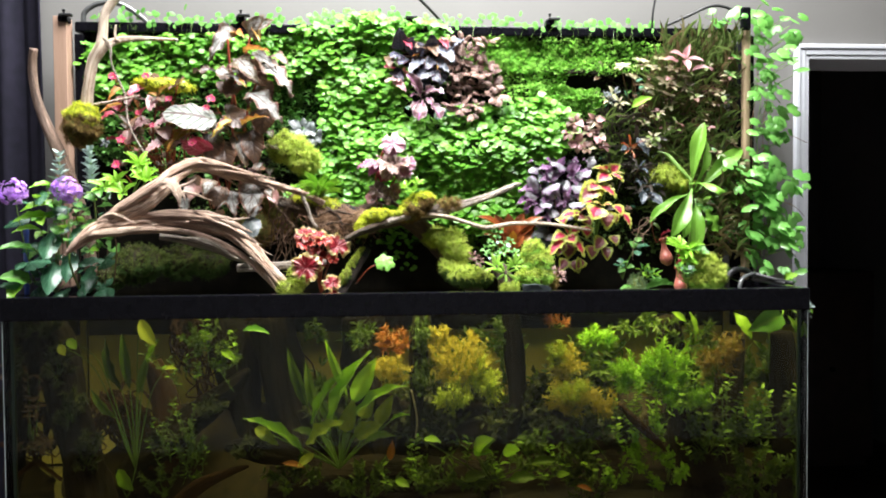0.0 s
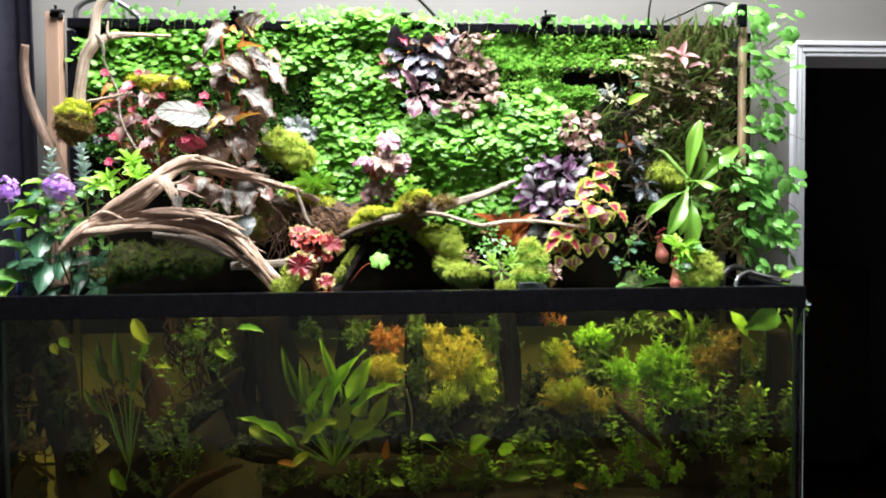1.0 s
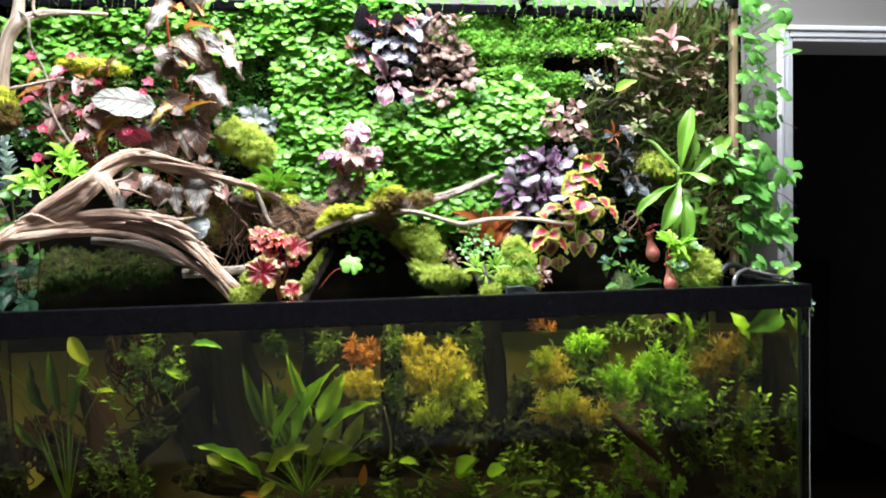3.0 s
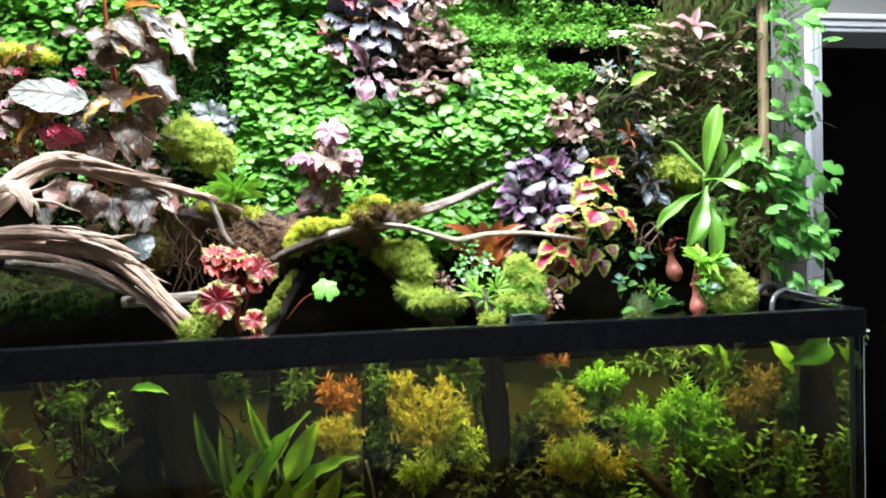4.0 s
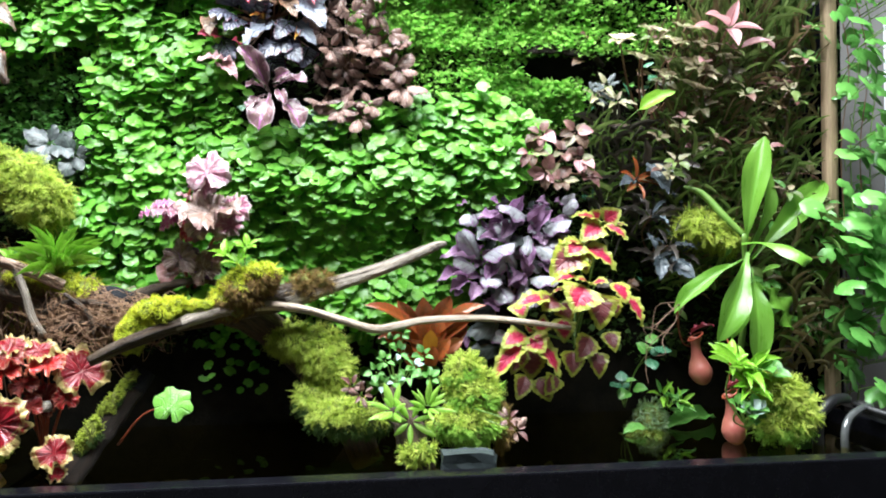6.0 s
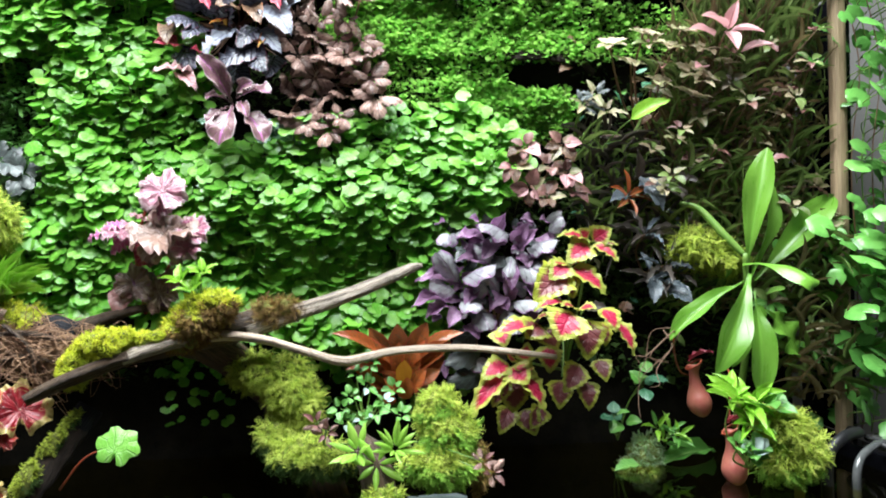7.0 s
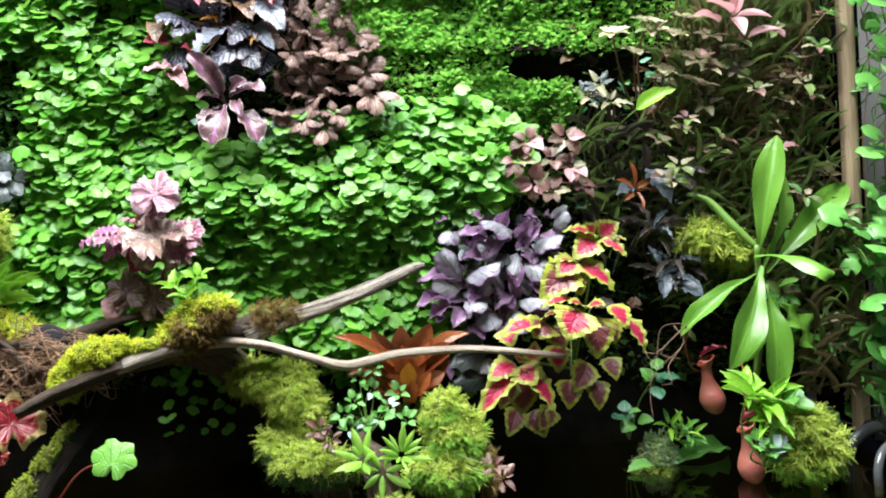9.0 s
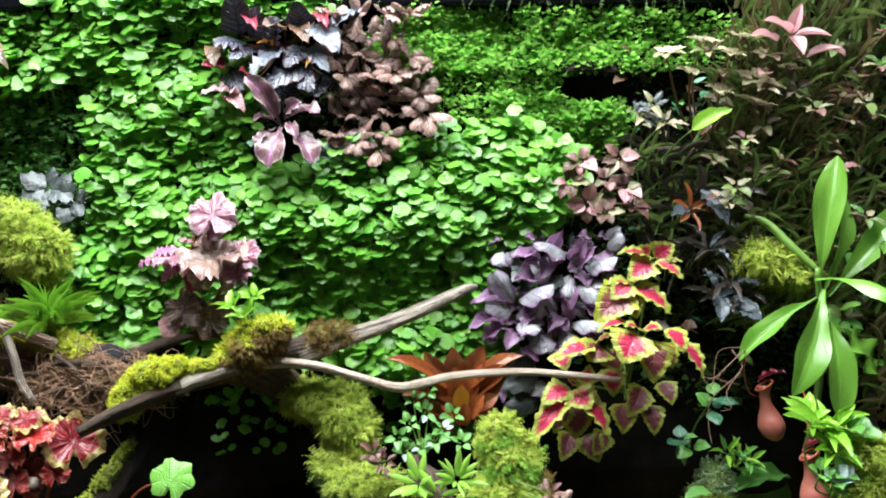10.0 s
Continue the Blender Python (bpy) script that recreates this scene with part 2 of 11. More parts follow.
def ragged_leaf_geo(seg=60, seed=0, cup=0.25):
    """A puckered star-like leaf: radial folds deepening outwards to a torn, toothed edge."""
    rnd = np.random.RandomState(seed)
    v, uv = [(0, 0, -0.06)], [(0.0, 0.5)]
    lobe = rnd.uniform(0, 6.28, 3)
    rings = (0.10, 0.20, 0.30, 0.40, 0.5)
    fold, tooth = rnd.normal(size=seg), rnd.normal(size=seg) * 0.045
    fold = fold + 0.6 * np.roll(fold, 1)
    tooth = tooth + 0.5 * np.roll(tooth, 1)
    for ring, rr in enumerate(rings):
        for j in range(seg):
            a = -math.pi / 2 + 6.2832 * j / seg
            e = rr * 2
            r = rr * (1 + 0.06 * math.sin(3 * a + lobe[0]) + 0.05 * math.sin(7 * a + lobe[1]))
            if ring == 4:
                r *= 1 + tooth[j]
            if abs(j - seg / 2) > seg / 2 - 2.2:
                r *= 0.55
            z = cup * e ** 2 * 0.30 + 0.030 * e * fold[j] + 0.07 * e ** 2 * math.sin(5 * a + lobe[2]) + 0.018 * e * fold[(j * 7 + 13 * ring) % seg]
            if ring == 4:
                z -= 0.07 + 0.06 * math.sin(9 * a + lobe[1]) + 0.03 * fold[(j * 5) % seg]
            v.append((r * math.cos(a), r * math.sin(a), z))
            uv.append((e, j / seg))
    f = [(0, 1 + j, 1 + (j + 1) % seg) for j in range(seg)]
    for q in range(4):
        f += [(1 + q * seg + j, 1 + (q + 1) * seg + j, 1 + (q + 1) * seg + (j + 1) % seg, 1 + q * seg + (j + 1) % seg) for j in range(seg)]
    return v, f, uv


def blade_geo(width=0.12, bend=0.5):
    """One moss or grass blade: unit length along y, bent towards -z."""
    v = [(-width / 2, 0, 0), (width / 2, 0, 0), (width * 0.42, 0.55, -bend * 0.16), (-width * 0.42, 0.55, -bend * 0.16), (0, 1, -bend * 0.55)]
    return v, [(0, 1, 2, 3), (3, 2, 4)], [(0, 0), (0, 1), (0.55, 1), (0.55, 0), (1, 0.5)]


def frond_geo(pairs=4, width=0.5, bend=0.5, leaflet=0.3):
    """A feathery moss or fern tip: a midrib with pairs of leaflets."""
    v, f, uv = [], [], []
    for i in range(pairs):
        y = (i + 0.6) / (pairs + 0.4)
        w = width * (1 - 0.75 * y) * 0.5
        z = -bend * y * y * 0.5
        for s in (-1, 1):
            k = len(v)
            v += [(0, y - 0.05, z), (s * w * 0.6, y + leaflet * 0.2, z + 0.03), (s * w, y + leaflet * 0.45, z - 0.04), (s * w * 0.35, y + leaflet * 0.36, z)]
            uv += [(y, 0.5), (y, 0.7), (y, 1), (y, 0.6)]
            f.append((k, k + 1, k + 2, k + 3) if s > 0 else (k + 3, k + 2, k + 1, k))
    k = len(v)
    v += [(-0.02, 0, 0), (0.02, 0, 0), (0.0, 1, -bend * 0.5)]
    uv += [(0, 0.5), (0, 0.5), (1, 0.5)]
    f.append((k, k + 1, k + 2))
    return v, f, uv


def as_mesh(name, geo, material):
    v, f, uv = geo
    return Geo().add(v, f, uv).mesh(name, material)


# ---- materials ----
class Shader:
    """A node material in the making."""

    def __init__(self, name):
        self.m = bpy.data.materials.new(name)
        self.m.use_nodes = True
        self.t = self.m.node_tree
        self.t.nodes.clear()
        self.out = self.t.nodes.new("ShaderNodeOutputMaterial")

    def put(self, node, key, value):
        if value is None:
            return
        if isinstance(value, bpy.types.NodeSocket):
            self.t.links.new(value, node.inputs[key])
        elif isinstance(value, tuple) and len(value) == 3 and node.inputs[key].type == "RGBA":
            node.inputs[key].default_value = (*value, 1)
        else:
            node.inputs[key].default_value = value

    def node(self, kind, **values):
        n = self.t.nodes.new("ShaderNode" + kind)
        for key, value in values.items():
            self.put(n, int(key[1:]) if key[0] == "i" and key[1:].isdigit() else key.replace("_", " "), value)
        return n

    def math(self, op, a, b=0.0, c=None, clamp=False):
        n = self.t.nodes.new("ShaderNodeMath")
        n.operation, n.use_clamp = op, clamp
        self.put(n, 0, a), self.put(n, 1, b), self.put(n, 2, c)
        return n.outputs[0]

    def mix(self, fac, a, b, mode="MIX"):
        n = self.t.nodes.new("ShaderNodeMix")
        n.data_type, n.blend_type = "RGBA", mode
        self.put(n, 0, fac), self.put(n, 6, a), self.put(n, 7, b)
        return n.outputs[2]

    def step(self, value, low, high):
        n = self.t.nodes.new("ShaderNodeMapRange")
        n.interpolation_type = "SMOOTHSTEP"
        self.put(n, 0, value), self.put(n, 1, low), self.put(n, 2, high)
        return n.outputs[0]

    def noise(self, scale, detail=3.0, where=None, rough=0.55, stretch=None):
        n = self.node("TexNoise", Scale=scale, Detail=detail, Roughness=rough)
        if where is None:
            where = self.node("TexCoord").outputs["Object"]
        if stretch:
            mp = self.node("Mapping", Scale=stretch)
            self.put(mp, "Vector", where)
            where = mp.outputs[0]
        self.put(n, "Vector", where)
        return n.outputs["Fac"]

    def chance(self):
        """A number of its own for each object and each loose piece."""
        a = self.node("ObjectInfo").outputs["Random"]
        b = self.node("NewGeometry").outputs["Random Per Island"]
        return self.math("FRACT", self.math("ADD", a, self.math("MULTIPLY", b, 7.31)))

    def bump(self, height, strength=0.3, distance=0.002):
        n = self.node("Bump", Strength=strength, Distance=distance)
        self.put(n, "Height", height)
        return n.outputs[0]

    def done(self, colour, rough=0.5, metal=0.0, normal=None, spec=0.5, translucent=0.0, glow=None, coat=0.0, thin=None):
        b = self.node("BsdfPrincipled")
        self.put(b, "Base Color", colour), self.put(b, "Roughness", rough), self.put(b, "Metallic", metal)
        self.put(b, "Specular IOR Level", spec), self.put(b, "Normal", normal), self.put(b, "Coat Weight", coat)
        end = b.outputs[0]
        if translucent:
            tr = self.node("BsdfTranslucent")
            self.put(tr, "Color", thin if thin is not None else colour), self.put(tr, "Normal", normal)
            mx = self.node("MixShader")
            self.put(mx, 0, translucent), self.put(mx, 1, end), self.put(mx, 2, tr.outputs[0])
            end = mx.outputs[0]
        self.t.links.new(end, self.out.inputs[0])
        return self.m


def plain(name, a, b, rough=0.5, scale=20.0, bump=0.2, metal=0.0, spec=0.5, stretch=None, fine=None, coat=0.0):
    """Two colours mixed by noise at two scales, with fine relief."""
    s = Shader(name)
    big, small = s.noise(scale, 4, stretch=stretch), s.noise((fine or scale * 9), 3, stretch=stretch)
    f = s.math("ADD", s.math("MULTIPLY", big, 0.65), s.math("MULTIPLY", small, 0.35))
    c = s.mix(s.step(f, 0.3, 0.7), a, b)
    r = s.math("ADD", rough - 0.08, s.math("MULTIPLY", small, 0.16))
    return s.done(c, r, metal, s.bump(f, bump), spec, coat=coat)


def leafy(name, a, b, heart=None, heart_r=0.55, margin=None, margin_at=0.8, vein=None, veins=7, vein_w=0.16, midrib=None, speck=None, rough=0.38, translucent=0.28, spec=0.5, vary=0.35, bump=0.35, round_leaf=False, coat=0.0):
    """A leaf: two base colours by chance and noise, with heart, margin, veins and specks along its own UV."""
    s = Shader(name)
    uv = s.node("TexCoord").outputs["UV"]
    sep = s.node("SeparateXYZ")
    s.put(sep, 0, uv)
    u, v = sep.outputs[0], sep.outputs[1]
    across = s.math("MULTIPLY", s.math("ABSOLUTE", s.math("SUBTRACT", v, 0.5)), 2.0)
    luck = s.chance()
    own = s.node("CombineXYZ")
    s.put(own, 0, u), s.put(own, 1, v), s.put(own, 2, s.math("MULTIPLY", luck, 41.0))
    own = own.outputs[0]
    patch = s.noise(4.5, 4, own)
    c = s.mix(s.math("ADD", s.math("MULTIPLY", luck, 0.6), s.math("MULTIPLY", s.step(patch, 0.3, 0.7), 0.4)), a, b)
    ragged = s.math("MULTIPLY", s.math("SUBTRACT", s.noise(13.0, 3, own), 0.5), 0.75)
    if round_leaf:
        rays = s.math("ABSOLUTE", s.math("SUBTRACT", s.math("FRACT", s.math("MULTIPLY", v, float(veins))), 0.5))
        lines = s.step(rays, vein_w, 0.02)
        across = u
    else:
        side = s.math("SUBTRACT", s.math("MULTIPLY", u, float(veins)), s.math("MULTIPLY", across, 1.6))
        rays = s.math("ABSOLUTE", s.math("SUBTRACT", s.math("FRACT", side), 0.5))
        lines = s.math("MAXIMUM", s.step(rays, vein_w, vein_w * 0.25), s.step(across, 0.12, 0.03))
    if round_leaf and veins > 12:
        lines = s.step(s.noise(1.0, 4, own, 0.6, (1.5, veins * 1.2, 1.0)), 0.50, 0.62)
    else:
        lines = s.math("MULTIPLY", lines, s.math("ADD", 0.35, s.math("MULTIPLY", s.step(s.noise(6.0, 3, own), 0.34, 0.56), 0.65)))
    if heart is not None:
        dy = s.math("MULTIPLY", s.math("SUBTRACT", u, 0.42), 1.75)
        far = s.math("SQRT", s.math("ADD", s.math("MULTIPLY", dy, dy), s.math("MULTIPLY", across, across)))
        c = s.mix(s.step(s.math("ADD", far, ragged), heart_r + 0.12, heart_r - 0.12), c, heart)
    if vein is not None:
        c = s.mix(s.math("MULTIPLY", lines, 0.85), c, vein)
    if midrib is not None:
        c = s.mix(s.step(across, 0.16, 0.04), c, midrib)
    if margin is not None:
        rim = s.math("MAXIMUM", across, s.math("MULTIPLY", s.math("POWER", u, 6.0), 1.0)) if not round_leaf else u
        c = s.mix(s.step(s.math("ADD", rim, ragged), margin_at - 0.08, margin_at + 0.1), c, margin)
    if speck is not None:
        c = s.mix(s.step(s.noise(17.0, 2, own), 0.56, 0.64), c, speck)
    tone = s.math("ADD", 1 - vary / 2, s.math("MULTIPLY", s.math("FRACT", s.math("MULTIPLY", luck, 13.7)), vary))
    bright = s.node("HueSaturation", Value=tone, Color=c)
    c = bright.outputs[0]
    height = s.math("SUBTRACT", s.math("MULTIPLY", s.noise(16.0, 3, own), 0.7), s.math("MULTIPLY", lines, 0.7))
    wet = s.math("ADD", rough * 0.62, s.math("MULTIPLY", patch, rough * 0.35))
    return s.done(c, wet, 0.0, s.bump(height, bump, 0.0015), spec, translucent, coat=coat)


def mossy(name, a, b, c, rough=0.8, translucent=0.45, spread=60.0):
    """Moss: three greens by chance from tuft to tuft and by patches."""
    s = Shader(name)
    luck = s.chance()
    col = s.mix(s.step(s.noise(spread, 3), 0.36, 0.62), a, b)
    col = s.mix(s.step(luck, 0.6, 0.95), col, c)
    bright = s.node("HueSaturation", Value=s.math("ADD", 0.9, s.math("MULTIPLY", s.math("FRACT", s.math("MULTIPLY", luck, 9.1)), 0.2)), Color=col)
    return s.done(bright.outputs[0], rough, 0.0, None, 0.3, translucent)


def woody(name, a, b, dark, rough=0.7, grain=1.0, bump=0.8, pale=None):
    """Weathered wood with fibres along the branch."""
    s = Shader(name)
    uv = s.node("TexCoord").outputs["UV"]
    fib = s.noise(1.0, 5, uv, 0.65, (7.0 * grain, 46.0, 1.0))
    fine = s.noise(1.0, 4, uv, 0.65, (22.0 * grain, 170.0, 1.0))
    blot = s.noise(14.0, 4)
    c = s.mix(s.step(fib, 0.34, 0.66), a, b)
    c = s.mix(s.math("MULTIPLY", s.step(fine, 0.55, 0.72), 0.75), c, dark)
    c = s.mix(s.math("MULTIPLY", s.step(blot, 0.55, 0.75), 0.6), c, dark)
    if pale is not None:
        c = s.mix(s.math("MULTIPLY", s.step(s.noise(17.0, 3), 0.54, 0.68), 0.75), c, pale)
    split = s.noise(1.0, 3, uv, 0.6, (5.0 * grain, 17.0, 1.0))
    crack = s.step(s.math("ABSOLUTE", s.math("SUBTRACT", split, 0.5)), 0.035, 0.006)
    c = s.mix(s.math("MULTIPLY", crack, 0.75), c, dark)
    fib = s.math("SUBTRACT", fib, s.math("MULTIPLY", crack, 0.8))
    h = s.math("ADD", s.math("MULTIPLY", fib, 0.7), s.math("MULTIPLY", fine, 0.5))
    return s.done(c, rough, 0.0, s.bump(h, bump, 0.004), 0.3)


def clear(name, tint, gloss_rough=0.02, ior=1.45, ripple=0.0):
    """Clear glass or water: tinted see-through with Fresnel gloss."""
    s = Shader(name)
    tr = s.node("BsdfTransparent", Color=tint)
    gl = s.node("BsdfGlossy", Roughness=gloss_rough)
    fr = s.node("Fresnel", IOR=ior)
    if ripple:
        nrm = s.bump(s.noise(9.0, 2), ripple, 0.01)
        s.put(gl, "Normal", nrm), s.put(fr, "Normal", nrm)
    mx = s.node("MixShader")
    s.put(mx, 0, fr.outputs[0]), s.put(mx, 1, tr.outputs[0]), s.put(mx, 2, gl.outputs[0])
    s.t.links.new(mx.outputs[0], s.out.inputs[0])
    return s.m


M = {}
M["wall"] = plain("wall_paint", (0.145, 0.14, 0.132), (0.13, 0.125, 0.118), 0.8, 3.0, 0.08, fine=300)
M["trim"] = plain("white_trim_paint", (0.55, 0.56, 0.60), (0.50, 0.51, 0.55), 0.4, 6.0, 0.05)
M["dark_floor"] = plain("dark_wood_floor", (0.05, 0.03, 0.02), (0.08, 0.05, 0.03), 0.5, 6.0, 0.2, stretch=(1, 8, 1))
M["dark_wall"] = plain("room_paint", (0.40, 0.40, 0.41), (0.36, 0.36, 0.37), 0.85, 3.0, 0.08)
M["cloth"] = plain("dark_curtain_cloth", (0.012, 0.012, 0.018), (0.02, 0.018, 0.03), 0.95, 30.0, 0.3, fine=900, spec=0.1)
M["cabinet"] = plain("dark_cabinet_wood", (0.05, 0.04, 0.035), (0.08, 0.06, 0.05), 0.5, 8.0, 0.2)
M["black"] = plain("black_plastic", (0.003, 0.003, 0.004), (0.005, 0.005, 0.007), 0.17, 40.0, 0.06, spec=0.16)
M["rubber"] = plain("black_rubber", (0.008, 0.008, 0.009), (0.02, 0.02, 0.02), 0.45, 30.0, 0.1, spec=0.3)
M["hose"] = plain("grey_hose", (0.05, 0.055, 0.055), (0.10, 0.10, 0.10), 0.15, 30.0, 0.05, coat=0.6)
M["silicone"] = plain("silicone_seal", (0.03, 0.06, 0.04), (0.05, 0.09, 0.06), 0.35, 30.0, 0.1)
M["glass"] = clear("clear_glass", (0.93, 0.96, 0.94), 0.01, 1.3)
M["edge"] = plain("ground_glass_edge", (0.45, 0.55, 0.52), (0.6, 0.68, 0.66), 0.3, 30.0, 0.1)
M["water"] = clear("tannin_water", (0.92, 0.87, 0.50), 0.02, 1.33, 0.05)
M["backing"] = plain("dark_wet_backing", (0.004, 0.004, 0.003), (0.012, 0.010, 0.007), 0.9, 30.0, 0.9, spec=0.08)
M["tank_back"] = plain("olive_back_film", (0.50, 0.41, 0.14), (0.35, 0.285, 0.09), 0.6, 5.0, 0.1)
M["soil"] = plain("dark_soil", (0.02, 0.014, 0.008), (0.06, 0.04, 0.02), 0.9, 60.0, 0.9)
M["fir"] = plain("pale_fir_wood", (0.33, 0.21, 0.155), (0.25, 0.155, 0.105), 0.55, 4.0, 0.25, stretch=(14, 14, 0.8))
M["cane"] = plain("tan_pole_wood", (0.40, 0.29, 0.18), (0.22, 0.15, 0.09), 0.6, 5.0, 0.5, stretch=(12, 12, 0.8))
M["drift"] = woody("driftwood", (0.68, 0.48, 0.37), (0.50, 0.33, 0.24), (0.11, 0.065, 0.045), bump=0.9, pale=(0.80, 0.64, 0.53))
M["drift_dark"] = woody("wet_driftwood", (0.10, 0.065, 0.04), (0.06, 0.038, 0.024), (0.02, 0.012, 0.008), 0.5)
M["bleached"] = woody("bleached_branch", (0.64, 0.54, 0.44), (0.48, 0.37, 0.28), (0.20, 0.12, 0.07), 0.65, 0.6, 0.7)
M["drift_pale"] = woody("pale_driftwood", (0.66, 0.51, 0.40), (0.50, 0.36, 0.27), (0.20, 0.12, 0.08), 0.7)
M["bark"] = woody("brown_branch", (0.30, 0.20, 0.15), (0.17, 0.11, 0.08), (0.03, 0.018, 0.012), 0.5)
M["twig"] = woody("grey_twig", (0.64, 0.56, 0.47), (0.34, 0.27, 0.21), (0.04, 0.028, 0.018), 0.7, bump=1.0)
M["sunk"] = woody("sunken_wood", (0.10, 0.042, 0.018), (0.055, 0.024, 0.010), (0.012, 0.006, 0.003), 0.8)
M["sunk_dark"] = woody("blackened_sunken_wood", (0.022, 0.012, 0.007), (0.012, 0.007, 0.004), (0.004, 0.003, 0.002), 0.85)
M["root"] = plain("brown_roots", (0.16, 0.09, 0.05), (0.09, 0.05, 0.03), 0.7, 60.0, 0.3)
M["root_red"] = plain("fibrous_roots", (0.34, 0.20, 0.11), (0.14, 0.07, 0.04), 0.7, 60.0, 0.3)
M["stem_red"] = plain("red_stem", (0.34, 0.06, 0.03), (0.22, 0.06, 0.03), 0.35, 60.0, 0.1)
M["stem_brown"] = plain("brown_stem", (0.10, 0.05, 0.025), (0.16, 0.08, 0.04), 0.5, 60.0, 0.1)
M["stem_green"] = plain("green_stem", (0.10, 0.22, 0.03), (0.16, 0.25, 0.05), 0.4, 60.0, 0.1)


def woven():
    """Black plastic netting with fine crossed threads."""
    s = Shader("black_netting")
    sep = s.node("SeparateXYZ")
    s.put(sep, 0, s.node("TexCoord").outputs["UV"])
    a = s.math("ABSOLUTE", s.math("SINE", s.math("MULTIPLY", sep.outputs[0], 1150.0)))
    b = s.math("ABSOLUTE", s.math("SINE", s.math("MULTIPLY", sep.outputs[1], 95.0)))
    grid = s.math("MULTIPLY", s.step(a, 0.25, 0.6), s.step(b, 0.25, 0.6))
    c = s.mix(grid, (0.022, 0.022, 0.026), (0.004, 0.004, 0.005))
    return s.done(c, 0.75, 0.0, s.bump(grid, 1.0, 0.001), 0.12)


M["mesh_black"] = woven()
M["stone"] = plain("grey_slate", (0.035, 0.045, 0.045), (0.02, 0.026, 0.028), 0.55, 60.0, 0.8, spec=0.3)

M["penny"] = leafy("pennywort_leaf", (0.10, 0.35, 0.036), (0.25, 0.54, 0.07), vein=(0.26, 0.52, 0.12), veins=9, vein_w=0.1, rough=0.30, translucent=0.42, round_leaf=True, vary=0.6, spec=0.4, coat=0.05, bump=0.3)
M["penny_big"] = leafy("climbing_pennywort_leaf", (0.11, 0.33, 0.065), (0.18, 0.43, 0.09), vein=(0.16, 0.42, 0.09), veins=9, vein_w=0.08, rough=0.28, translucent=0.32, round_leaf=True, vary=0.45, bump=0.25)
M["creeper"] = leafy("small_creeper_leaf", (0.09, 0.25, 0.05), (0.16, 0.36, 0.075), rough=0.45, translucent=0.28, vary=0.5)
M["fine"] = mossy("fine_green_moss", (0.24, 0.52, 0.08), (0.34, 0.60, 0.12), (0.15, 0.40, 0.05))
M["lime"] = mossy("lime_moss", (0.43, 0.54, 0.07), (0.56, 0.63, 0.13), (0.18, 0.29, 0.035))
M["gold"] = mossy("golden_moss", (0.54, 0.57, 0.035), (0.42, 0.50, 0.035), (0.64, 0.64, 0.09))
M["olive"] = mossy("olive_moss", (0.36, 0.44, 0.06), (0.45, 0.53, 0.07), (0.24, 0.30, 0.04))
M["fresh"] = mossy("fresh_moss", (0.24, 0.46, 0.06), (0.34, 0.55, 0.08), (0.16, 0.33, 0.04))
M["russet"] = mossy("brown_moss", (0.20, 0.12, 0.035), (0.12, 0.07, 0.025), (0.30, 0.22, 0.05))
M["frosted"] = mossy("frosted_moss", (0.30, 0.42, 0.22), (0.22, 0.36, 0.14), (0.42, 0.52, 0.34))
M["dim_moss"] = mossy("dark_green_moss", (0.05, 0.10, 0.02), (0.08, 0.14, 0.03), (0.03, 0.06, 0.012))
M["silver"] = leafy("silver_begonia_leaf", (0.13, 0.075, 0.05), (0.10, 0.085, 0.045), heart=(0.32, 0.31, 0.29), heart_r=0.58, vein=(0.09, 0.05, 0.04), veins=5, vein_w=0.16, margin=(0.20, 0.08, 0.06), margin_at=0.9, speck=(0.15, 0.12, 0.09), rough=0.62, translucent=0.12, vary=0.5, bump=0.9, spec=0.25)
M["silver_green"] = leafy("striped_begonia_leaf", (0.18, 0.20, 0.17), (0.27, 0.27, 0.25), vein=(0.025, 0.04, 0.022), veins=6, vein_w=0.20, margin=(0.34, 0.25, 0.25), margin_at=0.94, midrib=(0.06, 0.03, 0.03), speck=(0.13, 0.15, 0.11), rough=0.62, translucent=0.10, bump=1.0, spec=0.25)
M["bronze"] = leafy("bronze_begonia_leaf", (0.10, 0.055, 0.035), (0.19, 0.12, 0.075), vein=(0.06, 0.03, 0.02), veins=6, vein_w=0.2, margin=(0.24, 0.10, 0.05), margin_at=0.9, rough=0.38, translucent=0.22, vary=0.6, bump=0.7)
M["amber"] = leafy("amber_young_leaf", (0.38, 0.16, 0.03), (0.30, 0.24, 0.04), margin=(0.40, 0.08, 0.03), margin_at=0.85, rough=0.4, translucent=0.35)
M["pinkbeg"] = leafy("pink_begonia_leaf", (0.48, 0.24, 0.26), (0.42, 0.28, 0.27), vein=(0.22, 0.05, 0.07), veins=7, vein_w=0.2, margin=(0.55, 0.36, 0.36), margin_at=0.84, rough=0.42, translucent=0.2, bump=0.8)
M["crimson"] = leafy("crimson_leaf", (0.26, 0.015, 0.035), (0.34, 0.04, 0.08), vein=(0.6, 0.2, 0.25), veins=6, vein_w=0.1, rough=0.4, translucent=0.15)
M["redrex"] = leafy("red_and_cream_begonia_leaf", (0.30, 0.006, 0.014), (0.22, 0.012, 0.02), margin=(0.46, 0.36, 0.13), margin_at=0.78, vein=(0.42, 0.10, 0.10), veins=19, vein_w=0.16, rough=0.32, translucent=0.25, round_leaf=True, vary=0.3, bump=1.0, coat=0.06)
